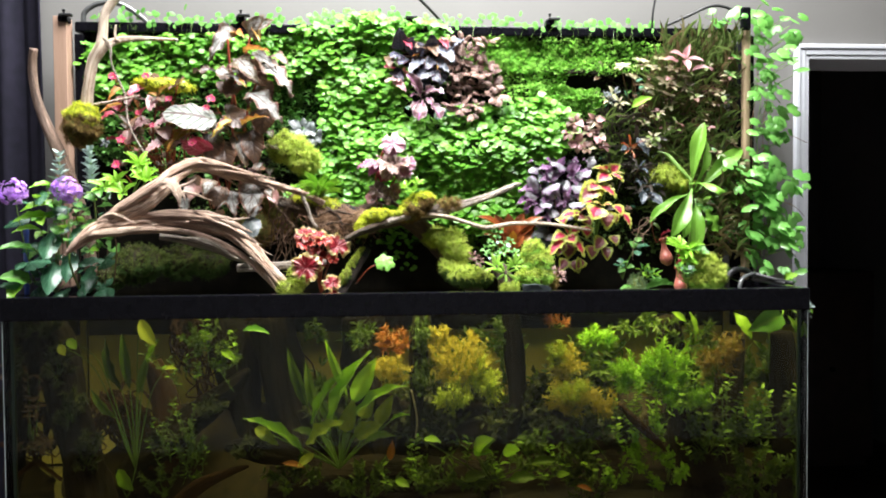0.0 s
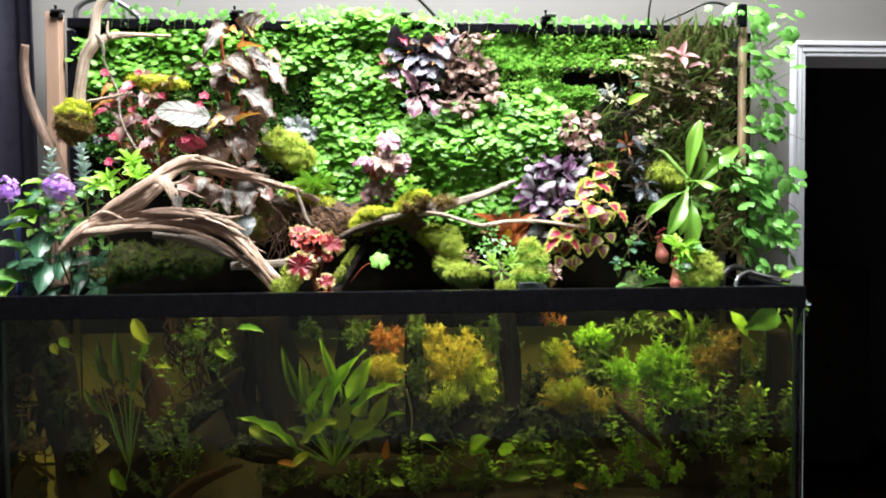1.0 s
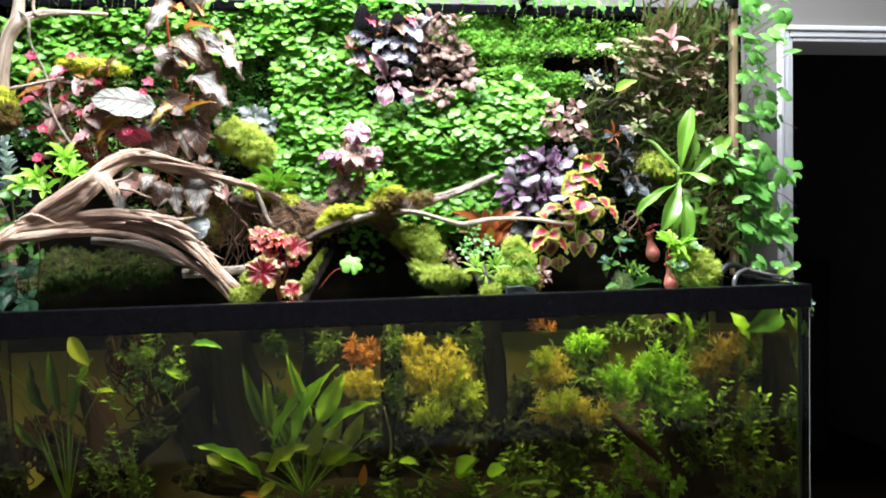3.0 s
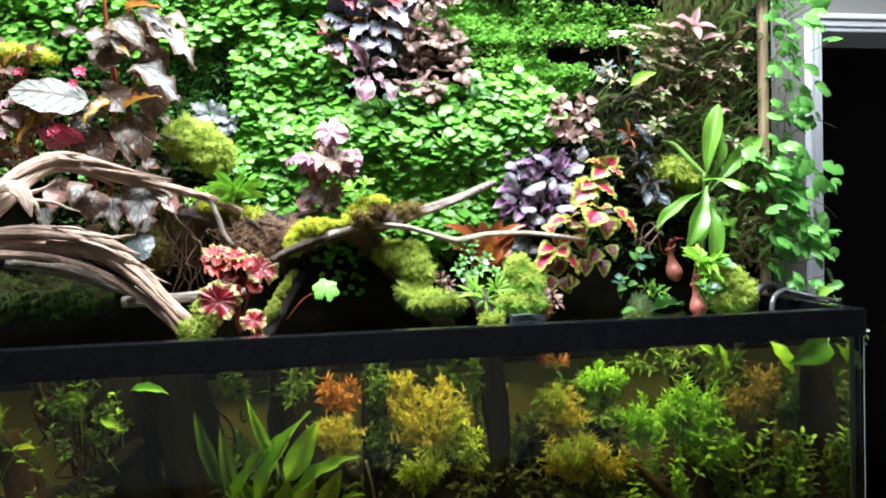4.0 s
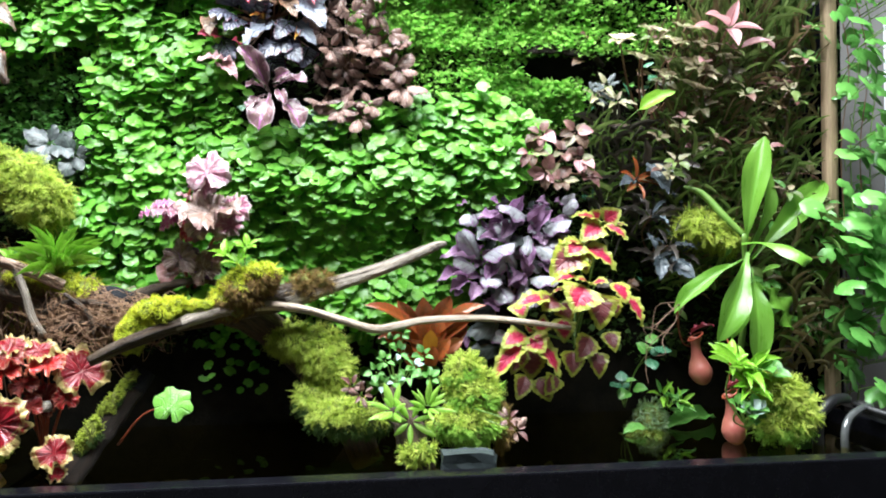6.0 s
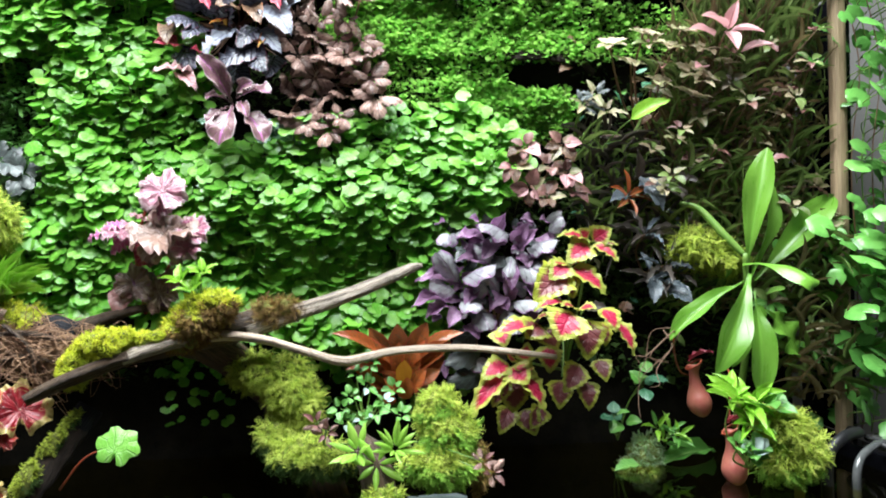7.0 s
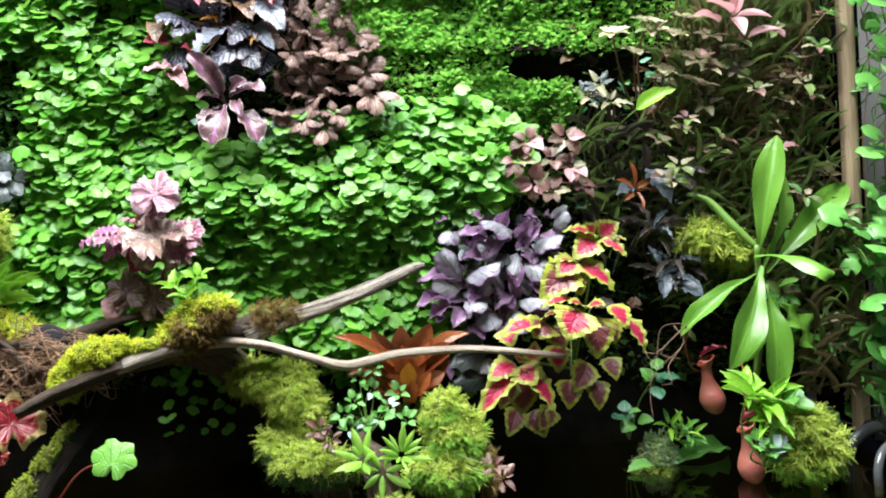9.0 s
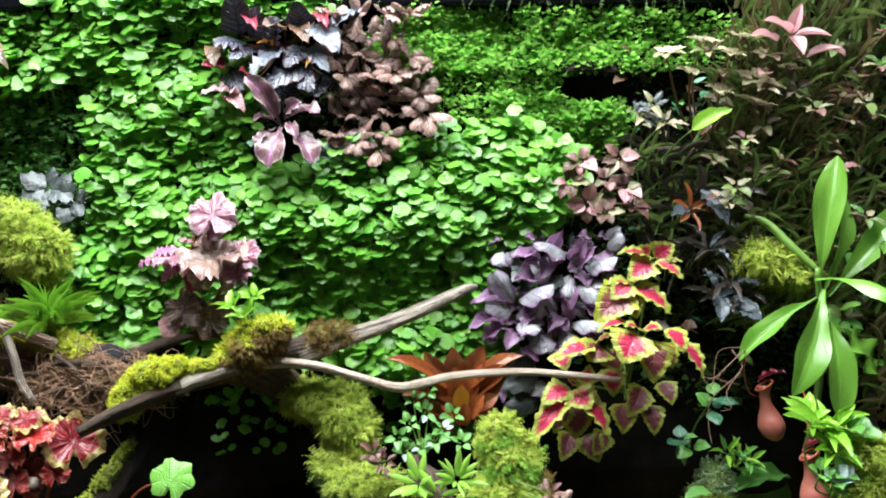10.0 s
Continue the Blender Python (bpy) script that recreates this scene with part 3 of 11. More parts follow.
M["ink"] = leafy("dark_metallic_begonia_leaf", (0.03, 0.03, 0.045), (0.10, 0.105, 0.14), vein=(0.02, 0.016, 0.026), veins=8, vein_w=0.22, margin=(0.10, 0.03, 0.05), margin_at=0.93, rough=0.25, translucent=0.05, bump=1.0, spec=0.6, coat=0.06)
# Paler copy of the metallic leaf; the bright highlight is in its colour.
M["pewter"] = leafy("highlit_begonia_leaf", (0.10, 0.115, 0.15), (0.20, 0.215, 0.25), vein=(0.09, 0.09, 0.13), veins=7, vein_w=0.14, margin=(0.12, 0.08, 0.12), margin_at=0.94, rough=0.30, translucent=0.08, bump=0.9, coat=0.06)
M["copper"] = leafy("copper_leaf", (0.14, 0.075, 0.06), (0.44, 0.29, 0.24), vein=(0.09, 0.045, 0.04), veins=5, vein_w=0.12, rough=0.28, translucent=0.15, vary=0.9, bump=0.9, coat=0.06)
M["plum"] = leafy("plum_leaf", (0.13, 0.06, 0.08), (0.20, 0.11, 0.12), margin=(0.46, 0.36, 0.38), margin_at=0.88, vein=(0.24, 0.10, 0.17), veins=4, vein_w=0.08, midrib=(0.40, 0.14, 0.34), speck=(0.20, 0.15, 0.11), rough=0.28, translucent=0.16, bump=0.7, coat=0.06)
M["violet_silver"] = leafy("silver_violet_leaf", (0.22, 0.20, 0.24), (0.46, 0.48, 0.48), margin=(0.27, 0.13, 0.27), margin_at=0.88, vein=(0.26, 0.18, 0.27), veins=5, vein_w=0.08, rough=0.28, translucent=0.12, vary=0.7, bump=0.9, coat=0.06)
M["violet_dark"] = leafy("deep_violet_leaf", (0.17, 0.065, 0.16), (0.36, 0.23, 0.34), margin=(0.36, 0.20, 0.36), margin_at=0.88, vein=(0.26, 0.13, 0.26), veins=5, vein_w=0.08, rough=0.28, translucent=0.25, vary=0.7, bump=0.8, coat=0.06)
M["coleus"] = leafy("coleus_leaf", (0.31, 0.38, 0.055), (0.43, 0.44, 0.09), heart=(0.42, 0.02, 0.065), heart_r=0.60, rough=0.36, translucent=0.25, vary=0.35, bump=0.8, veins=6)
M["coleus_dark"] = leafy("dark_hearted_coleus_leaf", (0.36, 0.40, 0.04), (0.28, 0.32, 0.045), heart=(0.17, 0.04, 0.045), heart_r=0.68, rough=0.40, translucent=0.25, vary=0.4, bump=0.8, veins=6)
M["bromeliad"] = leafy("orange_bromeliad_leaf", (0.40, 0.09, 0.02), (0.17, 0.06, 0.02), margin=(0.34, 0.06, 0.03), margin_at=0.90, speck=(0.13, 0.07, 0.025), rough=0.28, translucent=0.3, vary=0.7, spec=0.6, coat=0.06)
M["bromeliad_gold"] = leafy("golden_bromeliad_leaf", (0.50, 0.24, 0.02), (0.42, 0.16, 0.02), rough=0.3, translucent=0.35, vary=0.3)
M["magenta"] = leafy("magenta_begonia_leaf", (0.52, 0.06, 0.26), (0.60, 0.20, 0.38), vein=(0.66, 0.40, 0.50), veins=7, vein_w=0.2, margin=(0.64, 0.36, 0.46), margin_at=0.80, rough=0.34, translucent=0.3, vary=0.5, bump=1.0)
M["brownrag"] = leafy("puckered_brown_begonia_leaf", (0.14, 0.085, 0.07), (0.22, 0.14, 0.11), margin=(0.32, 0.20, 0.19), margin_at=0.92, vein=(0.38, 0.29, 0.26), veins=17, vein_w=0.12, rough=0.36, translucent=0.15, round_leaf=True, vary=0.5, bump=1.0)
M["spotty"] = leafy("white_spotted_leaf", (0.06, 0.17, 0.08), (0.10, 0.22, 0.11), speck=(0.50, 0.58, 0.52), midrib=(0.4, 0.5, 0.4), rough=0.35, translucent=0.2, vary=0.3)
M["amber_green"] = leafy("young_green_and_amber_leaf", (0.30, 0.32, 0.04), (0.42, 0.30, 0.05), vein=(0.45, 0.14, 0.04), veins=5, vein_w=0.12, margin=(0.46, 0.08, 0.04), margin_at=0.86, rough=0.36, translucent=0.35, vary=0.4)
M["nepenthes"] = leafy("pitcher_plant_leaf", (0.12, 0.29, 0.03), (0.17, 0.35, 0.045), midrib=(0.18, 0.40, 0.05), veins=3, vein_w=0.05, rough=0.36, translucent=0.3, vary=0.2, spec=0.5, bump=0.35)
M["pitcher"] = plain("red_pitcher", (0.36, 0.085, 0.075), (0.40, 0.15, 0.10), 0.35, 40.0, 0.15)
M["syngonium"] = leafy("pink_green_leaf", (0.34, 0.23, 0.17), (0.22, 0.28, 0.10), midrib=(0.46, 0.34, 0.28), vein=(0.40, 0.34, 0.24), veins=5, rough=0.36, translucent=0.3, vary=0.6)
M["pinkleaf"] = leafy("pale_pink_leaf", (0.58, 0.30, 0.32), (0.50, 0.27, 0.27), midrib=(0.36, 0.14, 0.15), rough=0.4, translucent=0.3, vary=0.3)
M["brownpink"] = leafy("brown_pink_leaf", (0.22, 0.085, 0.09), (0.15, 0.09, 0.06), vein=(0.28, 0.13, 0.13), veins=5, rough=0.42, translucent=0.2, vary=0.6)
M["steel"] = leafy("steel_blue_fern_leaf", (0.15, 0.19, 0.22), (0.08, 0.09, 0.10), vein=(0.06, 0.08, 0.09), veins=9, vein_w=0.16, rough=0.32, translucent=0.08, bump=0.8)
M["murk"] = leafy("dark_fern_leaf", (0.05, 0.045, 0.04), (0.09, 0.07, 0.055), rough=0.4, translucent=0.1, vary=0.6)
M["reed"] = leafy("dark_grassy_leaf", (0.11, 0.19, 0.045), (0.24, 0.31, 0.10), rough=0.32, translucent=0.3, vary=0.8)
M["reed_red"] = leafy("red_brown_grassy_leaf", (0.20, 0.14, 0.07), (0.15, 0.14, 0.06), rough=0.34, translucent=0.3, vary=0.8)
M["bright"] = leafy("bright_green_leaf", (0.19, 0.44, 0.03), (0.27, 0.50, 0.05), midrib=(0.3, 0.5, 0.1), rough=0.35, translucent=0.32, vary=0.3)
M["succulent"] = leafy("fleshy_rosette_leaf", (0.26, 0.52, 0.06), (0.36, 0.58, 0.10), rough=0.35, translucent=0.4, vary=0.2)
M["mid"] = leafy("mid_green_leaf", (0.08, 0.24, 0.04), (0.13, 0.32, 0.06), midrib=(0.2, 0.38, 0.1), rough=0.38, translucent=0.25, vary=0.4)
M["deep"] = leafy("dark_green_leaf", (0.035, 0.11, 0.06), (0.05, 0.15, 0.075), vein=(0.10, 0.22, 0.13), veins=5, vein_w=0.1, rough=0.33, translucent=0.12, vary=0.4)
M["frost"] = leafy("blue_grey_leaf", (0.30, 0.40, 0.36), (0.36, 0.46, 0.42), rough=0.55, translucent=0.15, vary=0.4)
M["glassy"] = leafy("silver_grey_leaf", (0.05, 0.06, 0.06), (0.09, 0.10, 0.10), vein=(0.10, 0.13, 0.12), veins=5, rough=0.32, translucent=0.2, vary=0.4)
M["violet"] = leafy("violet_petal", (0.56, 0.26, 0.80), (0.66, 0.38, 0.86), rough=0.6, translucent=0.35, vary=0.4)
M["pink"] = leafy("pink_petal", (0.46, 0.02, 0.08), (0.55, 0.06, 0.15), rough=0.5, translucent=0.3, vary=0.4)
M["pistil"] = plain("yellow_pistil", (0.7, 0.5, 0.1), (0.6, 0.4, 0.1), 0.6, 80.0, 0.2)
M["lily"] = leafy("bright_round_leaf", (0.14, 0.42, 0.05), (0.24, 0.52, 0.09), vein=(0.30, 0.56, 0.16), veins=8, vein_w=0.10, rough=0.3, translucent=0.35, round_leaf=True, vary=0.1, bump=0.8)
M["w_green"] = leafy("water_green_leaf", (0.30, 0.62, 0.05), (0.40, 0.66, 0.08), midrib=(0.4, 0.6, 0.1), rough=0.4, translucent=0.38, vary=0.4)
M["w_lime"] = leafy("water_lime_leaf", (0.52, 0.64, 0.08), (0.62, 0.68, 0.12), rough=0.5, translucent=0.35, vary=0.5)
M["w_gold"] = leafy("water_gold_leaf", (0.72, 0.56, 0.12), (0.62, 0.54, 0.10), rough=0.5, translucent=0.35, vary=0.5)
M["w_rust"] = leafy("water_rust_leaf", (0.55, 0.20, 0.06), (0.42, 0.16, 0.05), rough=0.5, translucent=0.3, vary=0.5)
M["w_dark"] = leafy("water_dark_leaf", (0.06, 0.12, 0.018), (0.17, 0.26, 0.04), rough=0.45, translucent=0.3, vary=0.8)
M["w_brown"] = leafy("water_brown_leaf", (0.34, 0.20, 0.06), (0.24, 0.17, 0.04), rough=0.5, translucent=0.3, vary=0.6)
M["w_spot"] = leafy("worn_water_leaf", (0.46, 0.56, 0.07), (0.36, 0.50, 0.05), speck=(0.16, 0.14, 0.03), rough=0.45, translucent=0.35, vary=0.3)
M["moss_core"] = plain("moss_bed", (0.17, 0.19, 0.035), (0.11, 0.12, 0.025), 0.9, 60.0, 0.9)
M["bank"] = mossy("bank_moss", (0.10, 0.145, 0.03), (0.18, 0.21, 0.05), (0.06, 0.09, 0.02))
M["redleaf"] = leafy("deep_red_begonia_leaf", (0.32, 0.007, 0.009), (0.20, 0.018, 0.012), margin=(0.38, 0.12, 0.07), margin_at=0.92, vein=(0.30, 0.07, 0.04), veins=20, vein_w=0.14, rough=0.30, translucent=0.18, round_leaf=True, vary=0.7, bump=1.0, coat=0.06)
M["pinkrag"] = leafy("puckered_pink_begonia_leaf", (0.28, 0.06, 0.13), (0.31, 0.17, 0.20), margin=(0.42, 0.30, 0.32), margin_at=0.86, vein=(0.40, 0.24, 0.27), veins=17, vein_w=0.18, rough=0.32, translucent=0.2, round_leaf=True, vary=0.5, bump=1.0)
M["silver_pale"] = leafy("pale_silver_begonia_leaf", (0.12, 0.07, 0.05), (0.09, 0.075, 0.05), heart=(0.24, 0.24, 0.23), heart_r=0.74, vein=(0.10, 0.06, 0.05), veins=5, vein_w=0.12, margin=(0.22, 0.08, 0.06), margin_at=0.94, speck=(0.17, 0.15, 0.13), rough=0.62, translucent=0.12, vary=0.5, bump=1.0, spec=0.25)
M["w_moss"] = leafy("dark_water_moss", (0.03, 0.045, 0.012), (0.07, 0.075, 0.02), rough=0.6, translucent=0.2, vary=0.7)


# ---- setting ----
WALL_Y = 0.48
DOOR_L, DOOR_R, DOOR_TOP = 1.175, 2.02, 2.036

back = thing("wall_back", (0, WALL_Y, 0), "cream painted wall behind the tank with a doorway", "wall", kind="structure")
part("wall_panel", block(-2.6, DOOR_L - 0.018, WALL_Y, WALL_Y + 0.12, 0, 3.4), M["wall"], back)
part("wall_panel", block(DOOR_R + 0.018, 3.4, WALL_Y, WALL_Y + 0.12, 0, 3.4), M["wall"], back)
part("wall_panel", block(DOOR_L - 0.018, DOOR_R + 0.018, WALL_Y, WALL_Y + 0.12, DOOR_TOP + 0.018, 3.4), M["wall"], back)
solo("floor", block(-2.6, 3.4, -3.6, 4.2, -0.1, 0.0), M["dark_floor"], "dark wooden floor", "floor", kind="structure")
# Unseen ceiling and walls close the room; their paint sets the bounced fill.
solo("ceiling", block(-2.6, 3.4, -3.6, 4.2, 3.4, 3.5), M["dark_wall"], "plain painted ceiling", "ceiling", kind="structure")
solo("wall_left", block(-2.7, -2.6, -3.6, 4.2, 0, 3.4), M["dark_wall"], "plain painted side wall", "wall", kind="structure")
solo("wall_right", block(3.4, 3.5, -3.6, 4.2, 0, 3.4), M["dark_wall"], "plain painted side wall", "wall", kind="structure")
solo("wall_front", block(-2.7, 3.5, -3.7, -3.6, 0, 3.4), M["dark_wall"], "plain painted wall closing the room", "wall", kind="structure")
solo("wall_far", block(-2.7, 3.5, 4.2, 4.3, 0, 3.4), M["wall"], "plain far wall of the unlit next room", "wall", kind="structure")

# door casing: stepped white moulding round the opening, and the jamb lining
door = thing("door_1", (DOOR_L, WALL_Y, 0), "white moulded casing of an open doorway", "door frame", kind="structure")
for k, (inner, outer, proud) in enumerate(((0.0, 0.014, 0.012), (0.012, 0.032, 0.016), (0.030, 0.044, 0.021))):
    part("casing_side", block(DOOR_L - outer, DOOR_L - inner, WALL_Y - proud, WALL_Y - 0.0005 * (k + 1), 0, DOOR_TOP + outer, 0.003), M["trim"], door)
    part("casing_side", block(DOOR_R + inner, DOOR_R + outer, WALL_Y - proud, WALL_Y - 0.0005 * (k + 1), 0, DOOR_TOP + outer, 0.003), M["trim"], door)
    part("casing_head", block(DOOR_L - inner + 0.0005, DOOR_R + inner - 0.0005, WALL_Y - proud, WALL_Y - 0.0005 * (k + 1), DOOR_TOP + inner, DOOR_TOP + outer, 0.003), M["trim"], door)
part("jamb", block(DOOR_L - 0.018, DOOR_L, WALL_Y - 0.002, WALL_Y + 0.15, 0, DOOR_TOP), M["trim"], door)
part("jamb", block(DOOR_R, DOOR_R + 0.018, WALL_Y - 0.002, WALL_Y + 0.15, 0, DOOR_TOP), M["trim"], door)
part("jamb", block(DOOR_L - 0.018, DOOR_R + 0.018, WALL_Y - 0.002, WALL_Y + 0.15, DOOR_TOP, DOOR_TOP + 0.018), M["trim"], door)

# things in the unlit room beyond the doorway
cab = thing("cabinet", (2.2, 3.0, 0), "dark wooden cabinet in the unlit next room", "cabinet")
part("body", block(1.8, 3.0, 2.9, 3.4, 0.06, 1.25, 0.01), M["cabinet"], cab)
part("plinth", block(1.83, 2.97, 2.93, 3.4, 0.0, 0.06), M["cabinet"], cab)
for x0 in (1.82, 2.41):
    d = part("door", block(x0, x0 + 0.57, 2.875, 2.9, 0.1, 1.2, 0.005), M["cabinet"], cab)
    part("knob", block(x0 + 0.28, x0 + 0.31, 2.85, 2.876, 0.62, 0.65, 0.008), M["black"], d)
pic = thing("picture", (2.5, 4.18, 1.5), "dark framed picture on the far wall of the unlit room", "picture")
part("frame", block(2.2, 2.9, 4.17, 4.198, 1.3, 1.9, 0.008), M["black"], pic)
part("print", block(2.24, 2.86, 4.165, 4.172, 1.34, 1.86), M["cabinet"], pic)


def curtain():
    """A hanging cloth with deep folds."""
    g = Geo()
    nx, nz = 90, 14
    v, uv = [], []
    for j in range(nz + 1):
        z = 0.05 + 2.6 * j / nz
        for i in range(nx + 1):
            x = -1.90 + 0.915 * i / nx
            fold = 0.022 * math.sin(i * 0.62 + 0.4 * math.sin(j * 0.5)) + 0.01 * math.sin(i * 1.37 + 1.0)
            v.append((x + 0.004 * math.sin(j * 0.7 + i), 0.415 + fold, z))
            uv.append((i / nx, j / nz))
    n = nx + 1
    f = [(j * n + i, j * n + i + 1, (j + 1) * n + i + 1, (j + 1) * n + i) for j in range(nz) for i in range(nx)]
    ob = solo("curtain", g.add(v, f, uv).mesh("curtain"), M["cloth"], "black hanging curtain with soft folds beside the planted wall", "curtain")
    solid = ob.modifiers.new("cloth", "SOLIDIFY")
    solid.thickness = 0.002


curtain()

# ---- aquarium ----
HW, DEEP, RIM_TOP, RIM_LOW, TANK_LOW, WATER = 0.915, 0.457, 1.400, 1.348, 0.868, 1.378
tank = thing("aquarium", (0, 0, TANK_LOW), "long rimmed glass aquarium with a black plastic frame", "aquarium")
part("glass_front", block(-0.911, 0.911, 0.004, 0.014, TANK_LOW + 0.01, RIM_LOW + 0.02), M["glass"], tank)
part("glass_back", block(-0.911, 0.911, DEEP - 0.014, DEEP - 0.004, TANK_LOW + 0.01, RIM_LOW + 0.02), M["glass"], tank)
part("back_film", block(-0.897, 0.897, DEEP - 0.022, DEEP - 0.018, TANK_LOW + 0.035, RIM_LOW + 0.02), M["tank_back"], tank, "olive yellow backing film")
for sx in (-1, 1):
    part("glass_side", block(sx * 0.901, sx * 0.911, 0.0145, DEEP - 0.0145, TANK_LOW + 0.01, RIM_LOW + 0.02), M["glass"], tank)
    part("silicone_seam", block(sx * 0.893, sx * 0.9008, 0.0142, 0.021, TANK_LOW + 0.02, RIM_LOW + 0.01, 0.002), M["silicone"], tank)
    part("glass_edge", block(sx * 0.9112, sx * 0.9125, 0.004, 0.0142, TANK_LOW + 0.02, RIM_LOW), M["edge"], tank, "pale ground glass edge")
part("bottom", block(-0.91, 0.91, 0.015, DEEP - 0.015, TANK_LOW + 0.003, TANK_LOW + 0.012), M["black"], tank)


def rim_bar(x0, x1, y0, y1):
    """A hollow-topped frame bar: outer skirt and inner ledge with a groove between."""
    bm = bmesh.new()
    box(bm, x0, x1, y0, y1, RIM_LOW, RIM_TOP, 0.0022)
    return bm


part("rim_front", rim_bar(-HW, HW, 0.0, 0.028), M["black"], tank)
part("rim_back", rim_bar(-HW, HW, DEEP - 0.028, DEEP), M["black"], tank)
for sx in (-1, 1):
    part("rim_side", rim_bar(sx * (HW - 0.028), sx * HW, 0.0283, DEEP - 0.0283), M["black"], tank)
for x in (-0.305, 0.305):
    part("centre_brace", block(x - 0.02, x + 0.02, 0.0284, DEEP - 0.0284, RIM_LOW, RIM_LOW + 0.012, 0.002), M["black"], tank)
part("base_rim", block(-HW, HW, 0, DEEP, TANK_LOW - 0.02, TANK_LOW + 0.002, 0.003), M["black"], tank)
solo("water", block(-0.900, 0.900, 0.0147, DEEP - 0.0147, TANK_LOW + 0.03, WATER), M["water"], "amber tannin-stained water filling the aquarium", "water", kind="structure")
stand = thing("aquarium_stand", (0, 0.22, 0), "black aquarium stand with plain doors", "stand")
part("body", block(-0.91, 0.91, 0.005, DEEP, 0.0, TANK_LOW - 0.0205, 0.004), M["black"], stand)
for k in range(4):
    d = part("door", block(-0.9 + 0.452 * k, -0.9 + 0.452 * k + 0.445, -0.013, 0.0045, 0.08, TANK_LOW - 0.05, 0.003), M["black"], stand)
    part("handle", block(-0.9 + 0.452 * k + 0.21, -0.9 + 0.452 * k + 0.235, -0.03, -0.0135, 0.4, 0.5, 0.004), M["rubber"], d)

# ---- planted wall: frame, backing, posts ----
panel = thing("plant_panel", (0, 0.41, RIM_TOP), "black framed backing panel of a living plant wall above the tank", "plant panel")
# Near-black sheet carried below the water line so the water looks dark from above.
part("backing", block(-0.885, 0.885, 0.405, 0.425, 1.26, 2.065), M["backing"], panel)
part("top_rail", block(-0.885, 0.885, 0.352, 0.43, 2.066, 2.093, 0.004), M["black"], panel)
part("side_rail", block(-0.886, -0.862, 0.352, 0.404, 1.40, 2.0605, 0.003), M["black"], panel)
part("side_rail", block(0.915, 0.925, 0.30, 0.43, 1.40, 2.06, 0.003), M["black"], panel)
solo("wooden_post", block(-0.928, -0.894, 0.325, 0.365, RIM_TOP, 2.100, 0.002), M["fir"], "pale pinkish wooden batten post standing on the tank rim", "post")
solo("wooden_post", block(0.885, 0.905, 0.277, 0.298, RIM_TOP, 2.112, 0.006), M["cane"], "tan weathered wooden post standing on the tank rim", "post")


def rail_clip(x, y, z):
    c = thing("rail_clip", (x, y, z), "small black cable clip on the top rail", "clip", "clips on the top rail")
    part("body", block(x - 0.012, x + 0.012, y - 0.02, y + 0.01, z - 0.002, z + 0.014, 0.003), M["black"], c)
    part("lever", block(x - 0.006, x + 0.026, y - 0.028, y - 0.014, z + 0.010, z + 0.017, 0.002), M["rubber"], c)
    part("screw", tube_mesh("screw", [(x, y - 0.01, z + 0.012, 0.003), (x, y - 0.01, z + 0.026, 0.003), (x, y - 0.01, z + 0.030, 0.005)], M["black"], sides=8, n=2), None, c)
    return c


first_clip = rail_clip(-0.012, 0.36, 2.096)
for cx in (0.374, -0.455, -0.90):
    copy_thing(first_clip, pose(cx, 0.36 if cx > -0.8 else 0.335, 2.096 if cx > -0.8 else 2.085))
rc = thing("rail_clip", (0.893, 0.285, 2.10), "black clamp at the head of the tan post", "clip")
part("body", block(0.868, 0.894, 0.255, 0.2695, 2.065, 2.125, 0.004), M["black"], rc)


def cable(points, r, material, label, name="cable"):
    return solo(name, tube_mesh(name, [(*p, r) for p in points], material, sides=8, n=8), None, label, "cable")


cable([(0.085, 0.36, 2.098), (0.055, 0.345, 2.125), (0.01, 0.33, 2.165), (-0.06, 0.31, 2.23), (-0.1, 0.30, 2.30)], 0.004, M["rubber"], "black cable rising from the top rail")
cable([(0.665, 0.37, 2.085), (0.664, 0.36, 2.13), (0.672, 0.355, 2.20), (0.67, 0.35, 2.30)], 0.003, M["rubber"], "thin black cable rising behind the plants")
cable([(0.70, 0.36, 2.10), (0.76, 0.35, 2.125), (0.82, 0.34, 2.15), (0.87, 0.33, 2.14), (0.90, 0.32, 2.10)], 0.004, M["rubber"], "black cable looped over the corner")
cable([(-0.876, 0.40, 2.08), (-0.875, 0.395, 2.125), (-0.835, 0.39, 2.15), (-0.78, 0.39, 2.15), (-0.73, 0.395, 2.12), (-0.70, 0.40, 2.09)], 0.007, M["hose"], "grey clear water hose bent over the top rail", "hose")

# hoses at the corner of the tank
cable([(0.807, 0.13, 1.365), (0.807, 0.13, 1.397), (0.821, 0.14, 1.415), (0.854, 0.16, 1.423), (0.888, 0.19, 1.419), (0.905, 0.25, 1.410)], 0.0055, M["hose"], "shiny grey hose hooked over the tank rim", "hose")
cable([(0.781, 0.15, 1.360), (0.781, 0.15, 1.400), (0.787, 0.152, 1.420), (0.809, 0.16, 1.434), (0.845, 0.19, 1.432), (0.885, 0.24, 1.420), (0.90, 0.29, 1.411)], 0.0075, M["rubber"], "black hose hooked over the tank rim", "hose")
cable([(0.86, 0.17, 1.423), (0.895, 0.12, 1.411), (0.906, 0.06, 1.4065)], 0.005, M["rubber"], "black airline lying along the tank rim", "hose")
